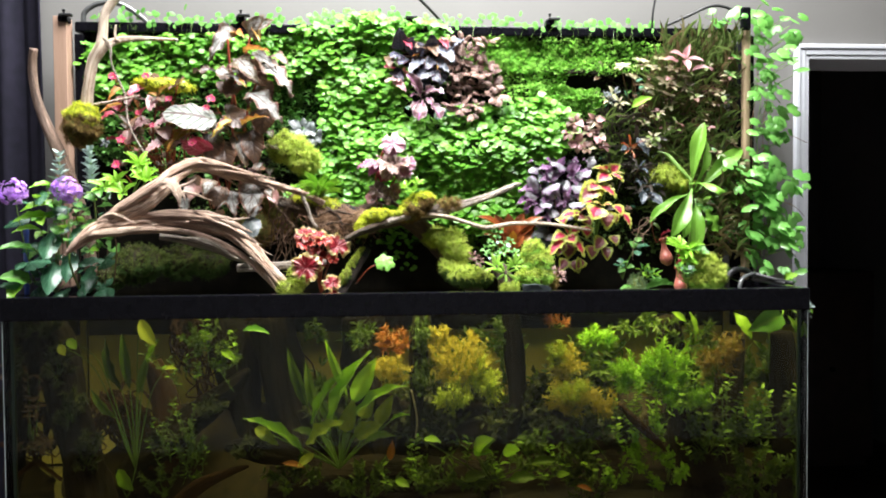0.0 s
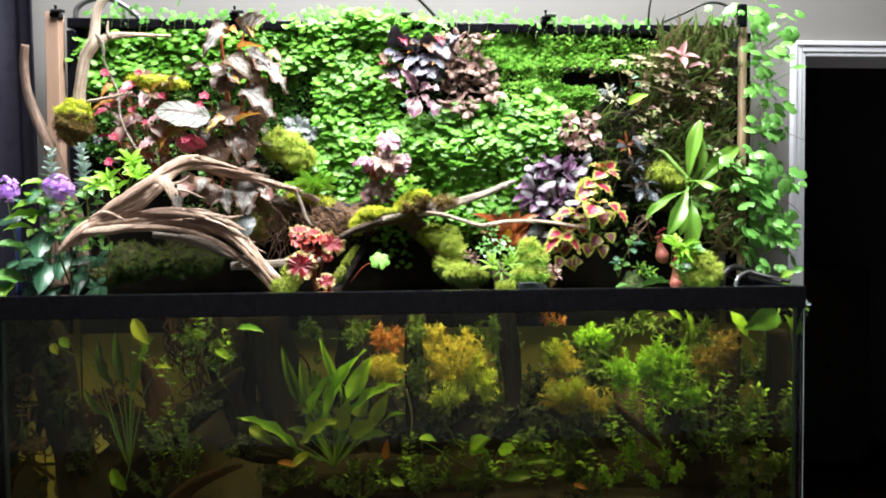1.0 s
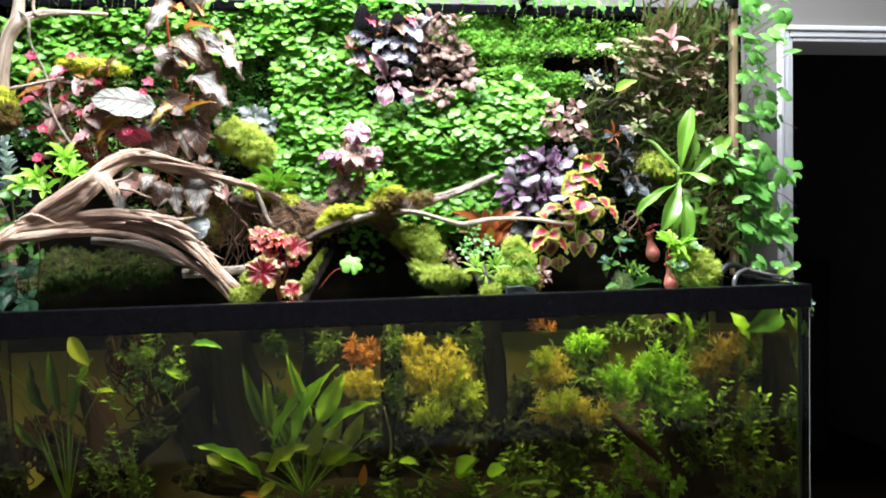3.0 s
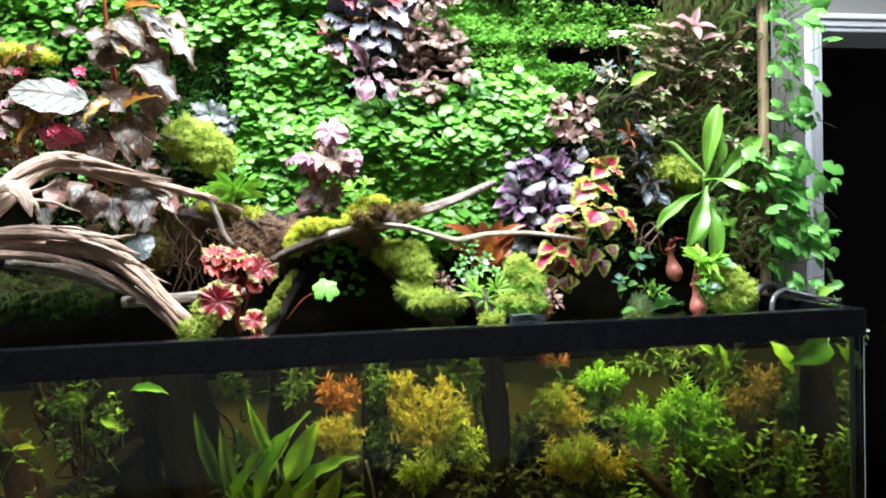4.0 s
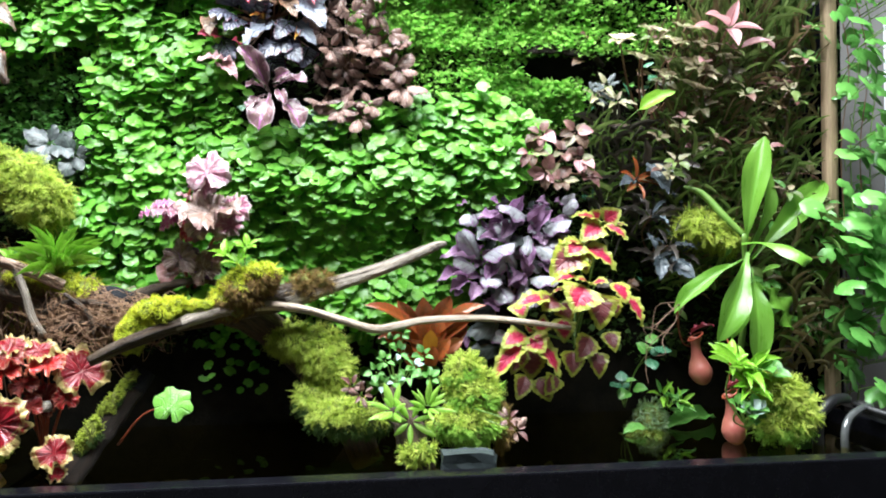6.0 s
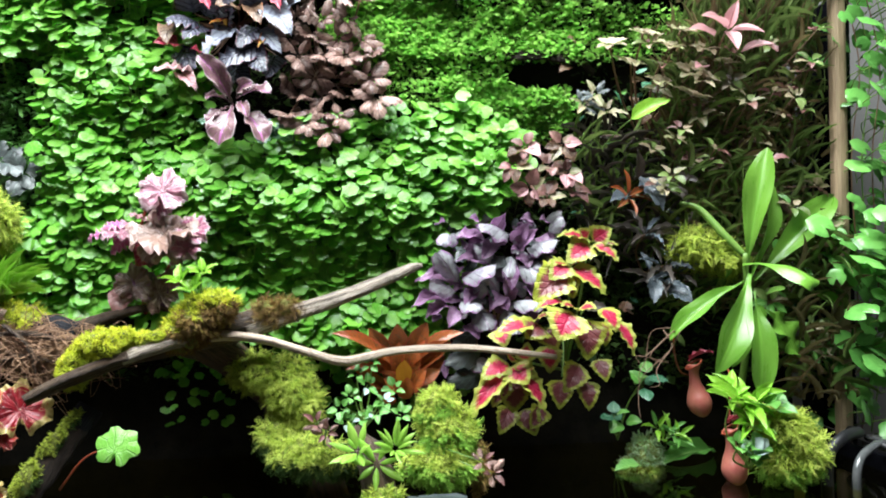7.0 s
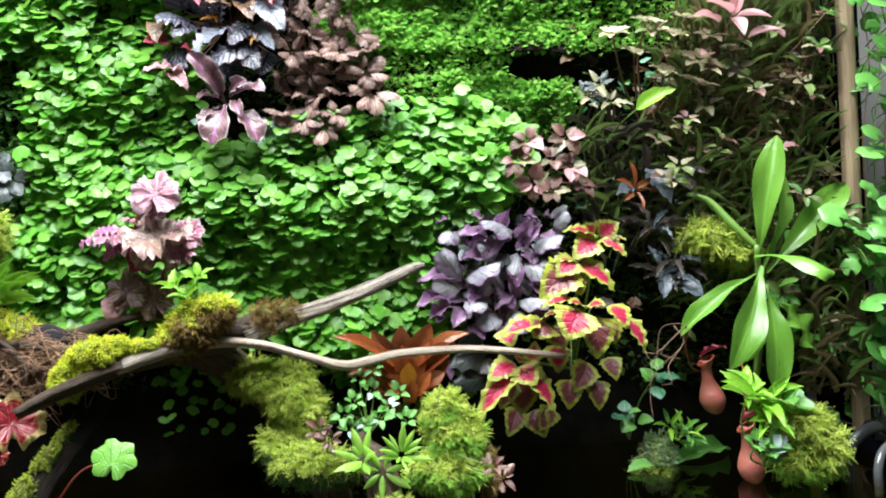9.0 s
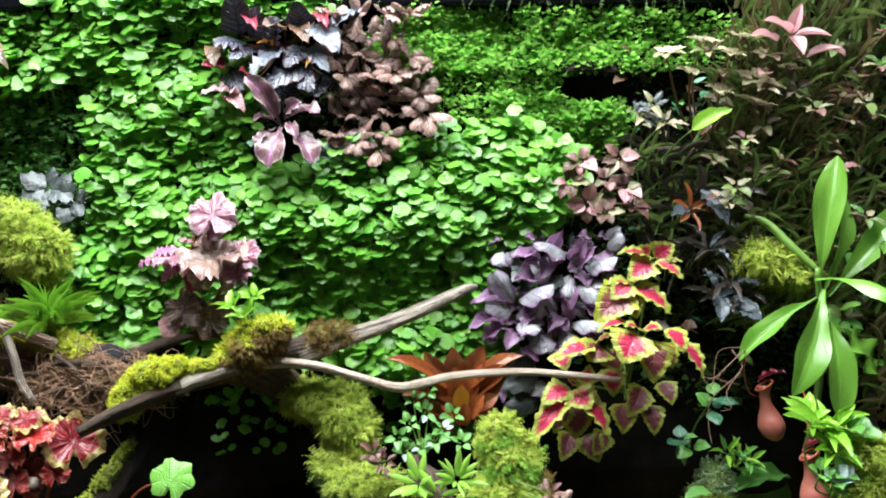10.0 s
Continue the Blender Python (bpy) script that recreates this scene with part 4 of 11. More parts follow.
cable([(0.87, 0.19, 1.416), (0.892, 0.14, 1.407), (0.896, 0.08, 1.4045)], 0.0035, M["rubber"], "thin black airline on the tank rim", "hose")


# ---- wood ----
log_a = thing("driftwood", (-0.6, 0.08, RIM_TOP), "large fluted tan driftwood arch reaching over the tank rim", "driftwood")
ARCH = [(-0.766, -0.01, 1.497, 0.0034), (-0.745, 0, 1.52, 0.0101), (-0.714, 0.02, 1.547, 0.0168), (-0.668, 0.04, 1.555, 0.0206), (-0.612, 0.06, 1.564, 0.0218), (-0.544, 0.075, 1.564, 0.021), (-0.474, 0.09, 1.554, 0.0202), (-0.425, 0.1, 1.532, 0.0151), (-0.39, 0.115, 1.498, 0.0144), (-0.351, 0.13, 1.447, 0.0131), (-0.309, 0.14, 1.402, 0.0118), (-0.287, 0.15, 1.366, 0.0105)]
part("main_limb", timber("main_limb", ARCH, M["drift"], seed=3), None, log_a)
for k, pts in enumerate((
    [(-0.706, 0.01, 1.535, 0.005), (-0.644, 0.025, 1.544, 0.008), (-0.57, 0.045, 1.546, 0.008), (-0.513, 0.06, 1.538, 0.0075), (-0.453, 0.08, 1.51, 0.0095), (-0.402, 0.105, 1.475, 0.008), (-0.359, 0.12, 1.43, 0.006), (-0.335, 0.13, 1.395, 0.002)],
    [(-0.63, 0.038, 1.580, 0.003), (-0.562, 0.045, 1.583, 0.009), (-0.5, 0.05, 1.578, 0.011), (-0.439, 0.06, 1.564, 0.009), (-0.391, 0.07, 1.542, 0.0025), (-0.382, 0.072, 1.540, 0.0006)],
    [(-0.52, 0.05, 1.562, 0.005), (-0.46, 0.06, 1.553, 0.008), (-0.41, 0.075, 1.532, 0.006), (-0.375, 0.08, 1.519, 0.0008)],
    [(-0.44, 0.085, 1.53, 0.006), (-0.405, 0.095, 1.502, 0.006), (-0.36, 0.11, 1.452, 0.005), (-0.325, 0.12, 1.405, 0.003)],
    [(-0.766, -0.012, 1.496, 0.003), (-0.73, 0.0, 1.535, 0.009), (-0.69, 0.02, 1.562, 0.010), (-0.64, 0.035, 1.572, 0.004)],
)):
    part("splintered_ridge", timber("splintered_ridge", pts, M["drift"], 36, 10, 20 + k, 1.0, 0.8), None, log_a)
splinters(log_a, ARCH, M["drift_pale"], 34, 4, 0.30, 0.72, (0.03, 0.09), 0.22)
splinters(log_a, ARCH, M["drift"], 26, 5, 0.05, 0.95, (0.04, 0.10), 0.10)

log_b = thing("driftwood", (-0.5, 0.15, RIM_TOP), "arched tan driftwood with a pale split hook", "driftwood")
RISE = [(-0.708, 0.03, 1.559, 0.0088), (-0.666, 0.035, 1.584, 0.0216), (-0.624, 0.045, 1.609, 0.0251), (-0.588, 0.06, 1.639, 0.022), (-0.559, 0.09, 1.673, 0.0167), (-0.525, 0.12, 1.695, 0.0136), (-0.49, 0.15, 1.694, 0.0128), (-0.446, 0.17, 1.679, 0.01), (-0.385, 0.18, 1.664, 0.0084), (-0.328, 0.19, 1.65, 0.0075), (-0.268, 0.19, 1.629, 0.0075), (-0.23, 0.205, 1.609, 0.0084)]
part("main_limb", timber("main_limb", RISE, M["drift"], 80, 12, 9), None, log_b)
for k, pts in enumerate((
    [(-0.60, 0.045, 1.645, 0.004), (-0.552, 0.08, 1.687, 0.0095), (-0.513, 0.11, 1.706, 0.0095), (-0.473, 0.14, 1.703, 0.0066), (-0.41, 0.16, 1.685, 0.0036), (-0.341, 0.165, 1.669, 0.0007)],
    [(-0.51, 0.12, 1.690, 0.005), (-0.46, 0.15, 1.688, 0.006), (-0.41, 0.165, 1.676, 0.004), (-0.37, 0.165, 1.668, 0.0007)],
    [(-0.69, 0.02, 1.575, 0.005), (-0.64, 0.018, 1.607, 0.010), (-0.60, 0.03, 1.640, 0.010), (-0.565, 0.06, 1.672, 0.004)],
)):
    part("splintered_ridge", timber("splintered_ridge", pts, M["drift"], 32, 10, 40 + k, 1.0, 0.8), None, log_b)
splinters(log_b, RISE, M["drift_pale"], 26, 6, 0.38, 0.75, (0.03, 0.08), 0.22)
splinters(log_b, RISE, M["drift"], 14, 7, 0.05, 0.45, (0.03, 0.08), 0.10)
part("hook", timber("hook", [(-0.590, 0.040, 1.648, 0.006), (-0.562, 0.033, 1.653, 0.012), (-0.545, 0.029, 1.641, 0.0125), (-0.537, 0.026, 1.623, 0.0090), (-0.532, 0.026, 1.604, 0.0011)], M["drift_pale"], 40, 9, 51, 1.0, 0.25), None, log_b, "pale split hook")
part("hook", timber("hook", [(-0.540, 0.03, 1.640, 0.006), (-0.527, 0.03, 1.626, 0.0038), (-0.522, 0.03, 1.612, 0.0008)], M["drift_pale"], 24, 8, 52, 0.6, 0.5), None, log_b, "pale split hook")
for k, pts in enumerate((
    [(-0.489, 0.05, 1.579, 0.0027), (-0.445, 0.05, 1.574, 0.0036), (-0.408, 0.055, 1.567, 0.0005)],
    [(-0.467, 0.05, 1.574, 0.0027), (-0.429, 0.05, 1.562, 0.0040), (-0.401, 0.06, 1.549, 0.0005)],
    [(-0.467, 0.045, 1.566, 0.0027), (-0.434, 0.045, 1.554, 0.0036), (-0.413, 0.05, 1.541, 0.0005)],
    [(-0.435, 0.055, 1.568, 0.0022), (-0.408, 0.06, 1.57, 0.0024), (-0.386, 0.065, 1.573, 0.0004)],
    [(-0.51, 0.045, 1.589, 0.0016), (-0.476, 0.04, 1.586, 0.003), (-0.448, 0.04, 1.579, 0.0005)],
    [(-0.524, 0.05, 1.529, 0.0022), (-0.493, 0.06, 1.522, 0.006), (-0.462, 0.07, 1.508, 0.006), (-0.437, 0.08, 1.491, 0.0011)],
    [(-0.73, 0, 1.537, 0.0054), (-0.678, 0.0, 1.542, 0.0081), (-0.632, 0.0, 1.547, 0.007), (-0.607, 0.005, 1.553, 0.0011)],
    [(-0.709, 0.01, 1.567, 0.0027), (-0.675, 0.01, 1.582, 0.0038), (-0.622, 0.005, 1.56, 0.0008)],
)):
    part("prong", timber("prong", pts, M["drift_pale" if k != 5 else "twig"], 18, 7, 90 + k, 0.8, 0.7), None, log_a)
for k, pts in enumerate((
    [(-0.541, 0.1, 1.71, 0.0016), (-0.504, 0.11, 1.712, 0.0036), (-0.472, 0.12, 1.71, 0.0005)],
    [(-0.521, 0.11, 1.706, 0.0022), (-0.49, 0.12, 1.704, 0.0036), (-0.46, 0.13, 1.697, 0.0005)],
    [(-0.55, 0.09, 1.698, 0.0016), (-0.519, 0.1, 1.703, 0.0036), (-0.477, 0.115, 1.699, 0.0005)],
    [(-0.471, 0.14, 1.689, 0.0027), (-0.416, 0.155, 1.681, 0.0027), (-0.343, 0.165, 1.669, 0.0004)],
    [(-0.462, 0.15, 1.684, 0.0022), (-0.394, 0.165, 1.666, 0.0024), (-0.335, 0.17, 1.653, 0.0004)],
    [(-0.318, 0.18, 1.647, 0.0022), (-0.285, 0.18, 1.638, 0.0016), (-0.276, 0.18, 1.627, 0.0003)],
    [(-0.644, 0.03, 1.61, 0.0027), (-0.617, 0.02, 1.621, 0.0054), (-0.587, 0.02, 1.643, 0.0038), (-0.568, 0.03, 1.66, 0.0014)],
)):
    part("prong", timber("prong", pts, M["drift_pale" if k < 3 else "drift"], 18, 7, 110 + k, 0.8, 0.7), None, log_b)
for k, pts in enumerate((
    [(-0.548, 0.036, 1.640, 0.004), (-0.52, 0.05, 1.650, 0.0024), (-0.503, 0.055, 1.664, 0.0008)],
    [(-0.545, 0.03, 1.633, 0.004), (-0.506, 0.045, 1.627, 0.003), (-0.485, 0.05, 1.618, 0.002), (-0.468, 0.055, 1.612, 0.0008)],
)):
    part("twig", tube_mesh("twig", pts, M["drift_pale"], sides=8, n=6, flute=0.1, seed=60 + k), None, log_b)
part("twig", tube_mesh("twig", [(-0.283, 0.188, 1.634, 0.005), (-0.268, 0.182, 1.600, 0.005), (-0.258, 0.178, 1.570, 0.005), (-0.243, 0.175, 1.548, 0.004)], M["twig"], sides=8, n=6, flute=0.1, seed=63), None, log_b)
solo("branch", timber("branch", [(-0.60, 0.10, 1.53, 0.008), (-0.56, 0.105, 1.524, 0.009), (-0.481, 0.12, 1.502, 0.010), (-0.441, 0.15, 1.481, 0.009), (-0.392, 0.2, 1.464, 0.007)], M["twig"], 36, 9, 70, 0.6), None, "grey weathered branch under the driftwood arch", "branch")
solo("branch", timber("branch", [(-0.44, 0.19, 1.452, 0.010), (-0.34, 0.17, 1.456, 0.009), (-0.27, 0.15, 1.462, 0.008), (-0.22, 0.13, 1.466, 0.006)], M["twig"], 36, 9, 71, 0.6), None, "pale cut branch behind the red begonia", "branch")

# upper left branches
up = thing("branch", (-0.80, 0.2, 1.8), "bleached forked branch rising from a moss ball", "branch")
part("limb", timber("limb", [(-0.806, 0.205, 1.78, 0.014), (-0.800, 0.205, 1.861, 0.014), (-0.792, 0.2, 1.905, 0.013), (-0.781, 0.2, 1.955, 0.014), (-0.762, 0.2, 1.990, 0.015), (-0.757, 0.2, 2.02, 0.012), (-0.752, 0.2, 2.064, 0.011), (-0.738, 0.2, 2.092, 0.011), (-0.71, 0.2, 2.125, 0.010), (-0.67, 0.2, 2.17, 0.009)], M["bleached"], 36, 9, 80, 0.5), None, up)
part("fork", timber("fork", [(-0.768, 0.2, 1.975, 0.010), (-0.748, 0.2, 1.995, 0.009), (-0.716, 0.21, 2.012, 0.007), (-0.66, 0.22, 2.017, 0.005), (-0.589, 0.24, 2.020, 0.003)], M["bleached"], 36, 9, 81, 0.5), None, up)
part("twig", tube_mesh("twig", [(-0.722, 0.2, 2.006, 0.004), (-0.728, 0.2, 2.022, 0.003), (-0.725, 0.2, 2.045, 0.002)], M["bleached"], sides=8, n=5, seed=82), None, up)
part("hanging_root", tube_mesh("hanging_root", [(-0.752, 0.19, 2.012, 0.003), (-0.735, 0.188, 1.99, 0.003), (-0.731, 0.185, 1.945, 0.0028), (-0.70, 0.18, 1.873, 0.0026), (-0.692, 0.17, 1.815, 0.0024), (-0.672, 0.165, 1.765, 0.002), (-0.645, 0.16, 1.722, 0.0015)], M["twig"], sides=7, n=8, rough=0.3, seed=83), None, up)
part("twig", tube_mesh("twig", [(-0.772, 0.18, 1.848, 0.004), (-0.735, 0.17, 1.853, 0.0035), (-0.69, 0.165, 1.862, 0.003), (-0.66, 0.16, 1.868, 0.002)], M["bleached"], sides=8, n=6, seed=84), None, up)
solo("branch", timber("branch", [(-0.898, 0.15, 1.975, 0.0093), (-0.906, 0.16, 1.93, 0.011), (-0.9, 0.16, 1.875, 0.011), (-0.885, 0.16, 1.822, 0.0127), (-0.862, 0.165, 1.76, 0.0136), (-0.842, 0.18, 1.695, 0.0145), (-0.825, 0.2, 1.62, 0.0145), (-0.81, 0.22, 1.54, 0.0136), (-0.8, 0.22, 1.4, 0.0136)], M["bark"], 36, 9, 85, 0.6), None, "brown curved branch standing beside the wooden post", "branch")

# branch complex across the middle
mid = thing("branch", (-0.1, 0.22, 1.56), "weathered forked branch across the middle of the plant wall", "branch")
part("trunk", timber("trunk", [(-0.345, 0.235, 1.618, 0.012), (-0.29, 0.225, 1.600, 0.016), (-0.235, 0.225, 1.578, 0.020), (-0.165, 0.225, 1.558, 0.020), (-0.10, 0.22, 1.562, 0.017), (-0.051, 0.22, 1.570, 0.017), (0.036, 0.24, 1.585, 0.020), (0.090, 0.255, 1.597, 0.016)], M["drift_dark"], 36, 9, 90, 0.5), None, mid)
part("limb", timber("limb", [(0.050, 0.235, 1.585, 0.014), (0.097, 0.245, 1.599, 0.0115), (0.143, 0.255, 1.611, 0.0095), (0.194, 0.265, 1.628, 0.0085), (0.239, 0.275, 1.646, 0.0075), (0.268, 0.282, 1.658, 0.006), (0.282, 0.285, 1.661, 0.003)], M["twig"], 36, 9, 91, 0.8), None, mid)
part("limb", timber("limb", [(-0.01, 0.205, 1.578, 0.009), (0.039, 0.205, 1.578, 0.0065), (0.084, 0.197, 1.572, 0.0055), (0.131, 0.190, 1.558, 0.005), (0.174, 0.187, 1.546, 0.0058), (0.205, 0.190, 1.550, 0.005), (0.246, 0.197, 1.556, 0.0045), (0.325, 0.212, 1.555, 0.0042), (0.391, 0.224, 1.547, 0.004), (0.456, 0.235, 1.537, 0.0032)], M["bleached"], 36, 9, 92, 0.6), None, mid)
part("limb", timber("limb", [(-0.172, 0.122, 1.520, 0.006), (-0.145, 0.135, 1.534, 0.008), (-0.110, 0.150, 1.548, 0.009), (-0.072, 0.162, 1.560, 0.009)], M["drift_dark"], 36, 9, 93, 0.8), None, mid)
part("limb", timber("limb", [(-0.080, 0.160, 1.557, 0.008), (-0.055, 0.170, 1.567, 0.0095), (-0.028, 0.188, 1.574, 0.010), (0.005, 0.205, 1.578, 0.010)], M["twig"], 36, 9, 97, 0.8), None, mid)
part("limb", timber("limb", [(-0.03, 0.24, 1.575, 0.022), (0.0, 0.27, 1.560, 0.026), (0.035, 0.31, 1.525, 0.026), (0.08, 0.33, 1.475, 0.024), (0.13, 0.27, 1.42, 0.022), (0.16, 0.22, 1.36, 0.02)], M["drift_dark"], 36, 9, 94, 0.5), None, mid)
part("leg", tube_mesh("leg", [(-0.126, 0.190, 1.496, 0.0138), (-0.129, 0.188, 1.491, 0.0148), (-0.138, 0.180, 1.476, 0.0155), (-0.153, 0.165, 1.452, 0.0160), (-0.179, 0.140, 1.409, 0.0170), (-0.199, 0.120, 1.374, 0.0170)], M["sunk_dark"], sides=16, n=8, flute=0.05, rough=0.12, flat=0.8, seed=95), None, mid, "dark sawn leg standing in the water")
part("mesh_sleeve", tube_mesh("mesh_sleeve", [(-0.125, 0.191, 1.498, 0.0152), (-0.129, 0.188, 1.491, 0.0160), (-0.138, 0.180, 1.476, 0.0164)], M["mesh_black"], sides=16, n=6, flute=0.03, flat=0.8, seed=95), None, mid, "sleeve of black mesh")
part("stub", tube_mesh("stub", [(0.190, 0.165, 1.465, 0.010), (0.205, 0.14, 1.437, 0.016), (0.218, 0.125, 1.41, 0.018), (0.228, 0.12, 1.36, 0.018)], M["drift_dark"], sides=14, n=6, flute=0.12, rough=0.2, seed=96), None, mid)
part("dark_stem", tube_mesh("dark_stem", [(-0.19, 0.25, 1.575, 0.012), (-0.135, 0.26, 1.598, 0.008), (-0.07, 0.265, 1.612, 0.005), (-0.03, 0.27, 1.60, 0.004)], M["drift_dark"], sides=10, n=6, rough=0.2, seed=98), None, mid)
part("mesh_band", tube_mesh("mesh_band", [(-0.205, 0.215, 1.592, 0.017), (-0.175, 0.21, 1.590, 0.019), (-0.145, 0.205, 1.582, 0.017)], M["mesh_black"], sides=14, n=5, flat=0.6, seed=99), None, mid, "band of black mesh")
solo("branch", timber("branch", [(0.545, 0.36, 1.85, 0.008), (0.60, 0.345, 1.838, 0.011), (0.65, 0.34, 1.828, 0.011), (0.72, 0.34, 1.812, 0.010), (0.78, 0.35, 1.79, 0.009)], M["drift_dark"], 36, 9, 101, 0.6), None, "dark rough branch set in the shaded plant wall", "branch")
solo("branch", timber("branch", [(0.68, 0.34, 1.868, 0.006), (0.73, 0.335, 1.856, 0.007), (0.775, 0.33, 1.83, 0.008), (0.81, 0.32, 1.78, 0.008), (0.83, 0.31, 1.73, 0.006)], M["bark"], 36, 9, 102, 0.6), None, "thin brown branch behind the pitcher plant", "branch")


def slate_chip(x0, x1, y0, y1, z0, z1, seed):
    """A split slab of slate: an uneven block with a sloping top."""
    rnd = random.Random(seed)
    bm = block(x0, x1, y0, y1, z0, z1)
    bmesh.ops.subdivide_edges(bm, edges=bm.edges[:], cuts=3, use_grid_fill=True)
    for v in bm.verts:
        v.co += Vector([rnd.uniform(-0.0016, 0.0016) for _ in range(3)])
        v.co.z -= max(0.0, v.co.x - x1 + 0.02) * 0.25
    return bm


chip = thing("stone", (0.277, 0.06, WATER - 0.006), "dark grey slate chip at the water line", "stone")
part("slab", slate_chip(0.248, 0.309, 0.05, 0.075, 1.365, 1.411, 3), M["stone"], chip)
part("slab", slate_chip(0.262, 0.316, 0.0755, 0.095, 1.365, 1.406, 4), M["stone"], chip)
ledge = thing("bark_ledge", (0.47, 0.36, 1.97), "dark bark ledge over a hollow in the moss", "bark")
part("lip", tube_mesh("lip", [(0.395, 0.375, 1.966, 0.006), (0.43, 0.362, 1.974, 0.008), (0.48, 0.358, 1.973, 0.009), (0.53, 0.362, 1.966, 0.008), (0.555, 0.375, 1.952, 0.006)], M["sunk_dark"], sides=12, n=6, flat=0.55, flute=0.1, rough=0.25, seed=104), None, ledge)


def roots(name, base, ends, n, r, material, label, seed, sag=0.01):
    """A tangle of fine hanging roots."""
    rnd = np.random.RandomState(seed)
    ob = thing(name, base, label, "roots")
    g = Geo()
    for k in range(n):
        a = np.array(base) + rnd.normal(size=3) * (0.018, 0.008, 0.008)
        e = np.array(ends[k % len(ends)]) + rnd.normal(size=3) * (0.015, 0.012, 0.012)
        pts = [tuple(a + (e - a) * f + rnd.normal(size=3) * sag * (0 if f in (0, 1) else 1)) + (r * (1.1 - 0.7 * f),) for f in (0, 0.3, 0.6, 0.85, 1)]
        tube(g, pts, sides=5, n=4)
    tagged(part("root_tangle", g.mesh(name, material), None, ob), kind="stuff")
    return ob


roots("hanging_roots", (-0.31, 0.24, 1.63), [(-0.32, 0.23, 1.49), (-0.36, 0.23, 1.50), (-0.28, 0.22, 1.52), (-0.34, 0.23, 1.45)], 26, 0.0018, M["root"], "tangle of fine brown roots hanging under the branch", 5, 0.014)
mat_of_roots = roots("matted_roots", (-0.21, 0.20, 1.578), [(-0.13, 0.19, 1.575), (-0.24, 0.19, 1.55), (-0.17, 0.19, 1.53), (-0.10, 0.19, 1.56)], 260, 0.0005, M["root_red"], "mat of reddish fibrous roots round the branch", 6, 0.016)
for k, pts in enumerate(([(-0.25, 0.19, 1.575, 0.003), (-0.21, 0.185, 1.59, 0.004), (-0.16, 0.18, 1.582, 0.003), (-0.12, 0.185, 1.57, 0.001)], [(-0.24, 0.185, 1.55, 0.003), (-0.20, 0.18, 1.562, 0.0035), (-0.15, 0.178, 1.552, 0.001)], [(-0.22, 0.18, 1.60, 0.002), (-0.19, 0.175, 1.575, 0.003), (-0.18, 0.172, 1.54, 0.001)])):
    part("thick_root", tube_mesh("thick_root", pts, M["drift_dark"], sides=8, n=6, rough=0.2, seed=120 + k), None, mat_of_roots)
roots("dry_tendrils", (0.62, 0.25, 1.565), [(0.585, 0.23, 1.51), (0.60, 0.22, 1.49), (0.575, 0.22, 1.50), (0.56, 0.22, 1.43)], 5, 0.0009, M["root"], "dry brown tendrils hanging beside the pitcher", 8, 0.012)


# ---- moss ----
BLADES = [blade_geo(0.16, 0.4), blade_geo(0.12, 0.9), frond_geo(4, 0.55, 0.6), blade_geo(0.2, 0.1)]


def lump(g, c, r, seed, sub=18, rough=0.12, tilt=0.0):
    """A lumpy ellipsoid; returns points and normals for tufts."""
    th = np.linspace(0.02, math.pi - 0.02, sub)
    ph = np.linspace(0, 2 * math.pi, sub * 2, endpoint=False)
    T, P = np.meshgrid(th, ph, indexing="ij")
    d = np.stack((np.sin(T) * np.cos(P), np.sin(T) * np.sin(P), np.cos(T)), -1).reshape(-1, 3)
    p = d * np.array(r)
    ca, sa = math.cos(tilt), math.sin(tilt)
    rot = np.array([[ca, 0, sa], [0, 1, 0], [-sa, 0, ca]])
    p = p @ rot.T + np.array(c)
    p = p + (p - np.array(c)) * (rough * wob(p, 22, seed) + 0.14 * wob(p, 48, seed + 1))[:, None]
    n2 = sub * 2
    f = [(i * n2 + j, (i + 1) * n2 + j, (i + 1) * n2 + (j + 1) % n2, i * n2 + (j + 1) % n2) for i in range(sub - 1) for j in range(n2)]
    f += [tuple(range(n2)), tuple((sub - 1) * n2 + j for j in range(n2))[::-1]]
    g.add(p, f, np.stack((T.ravel(), P.ravel()), 1))


def on_lump(c, r, n, rnd, seed, rough=0.12, tilt=0.0):
    d = rnd.normal(size=(n, 3))
    d /= np.linalg.norm(d, axis=1, keepdims=True)
    d[:, 1] = np.where(rnd.uniform(size=n) < 0.8, -np.abs(d[:, 1]), d[:, 1])
    p = d * np.array(r)
    nrm = d / np.array(r)
    nrm /= np.linalg.norm(nrm, axis=1, keepdims=True)
    ca, sa = math.cos(tilt), math.sin(tilt)
    rot = np.array([[ca, 0, sa], [0, 1, 0], [-sa, 0, ca]])
    p = p @ rot.T + np.array(c)
    p = p + (p - np.array(c)) * (rough * wob(p, 22, seed) + 0.14 * wob(p, 48, seed + 1))[:, None]
    return p, nrm @ rot.T


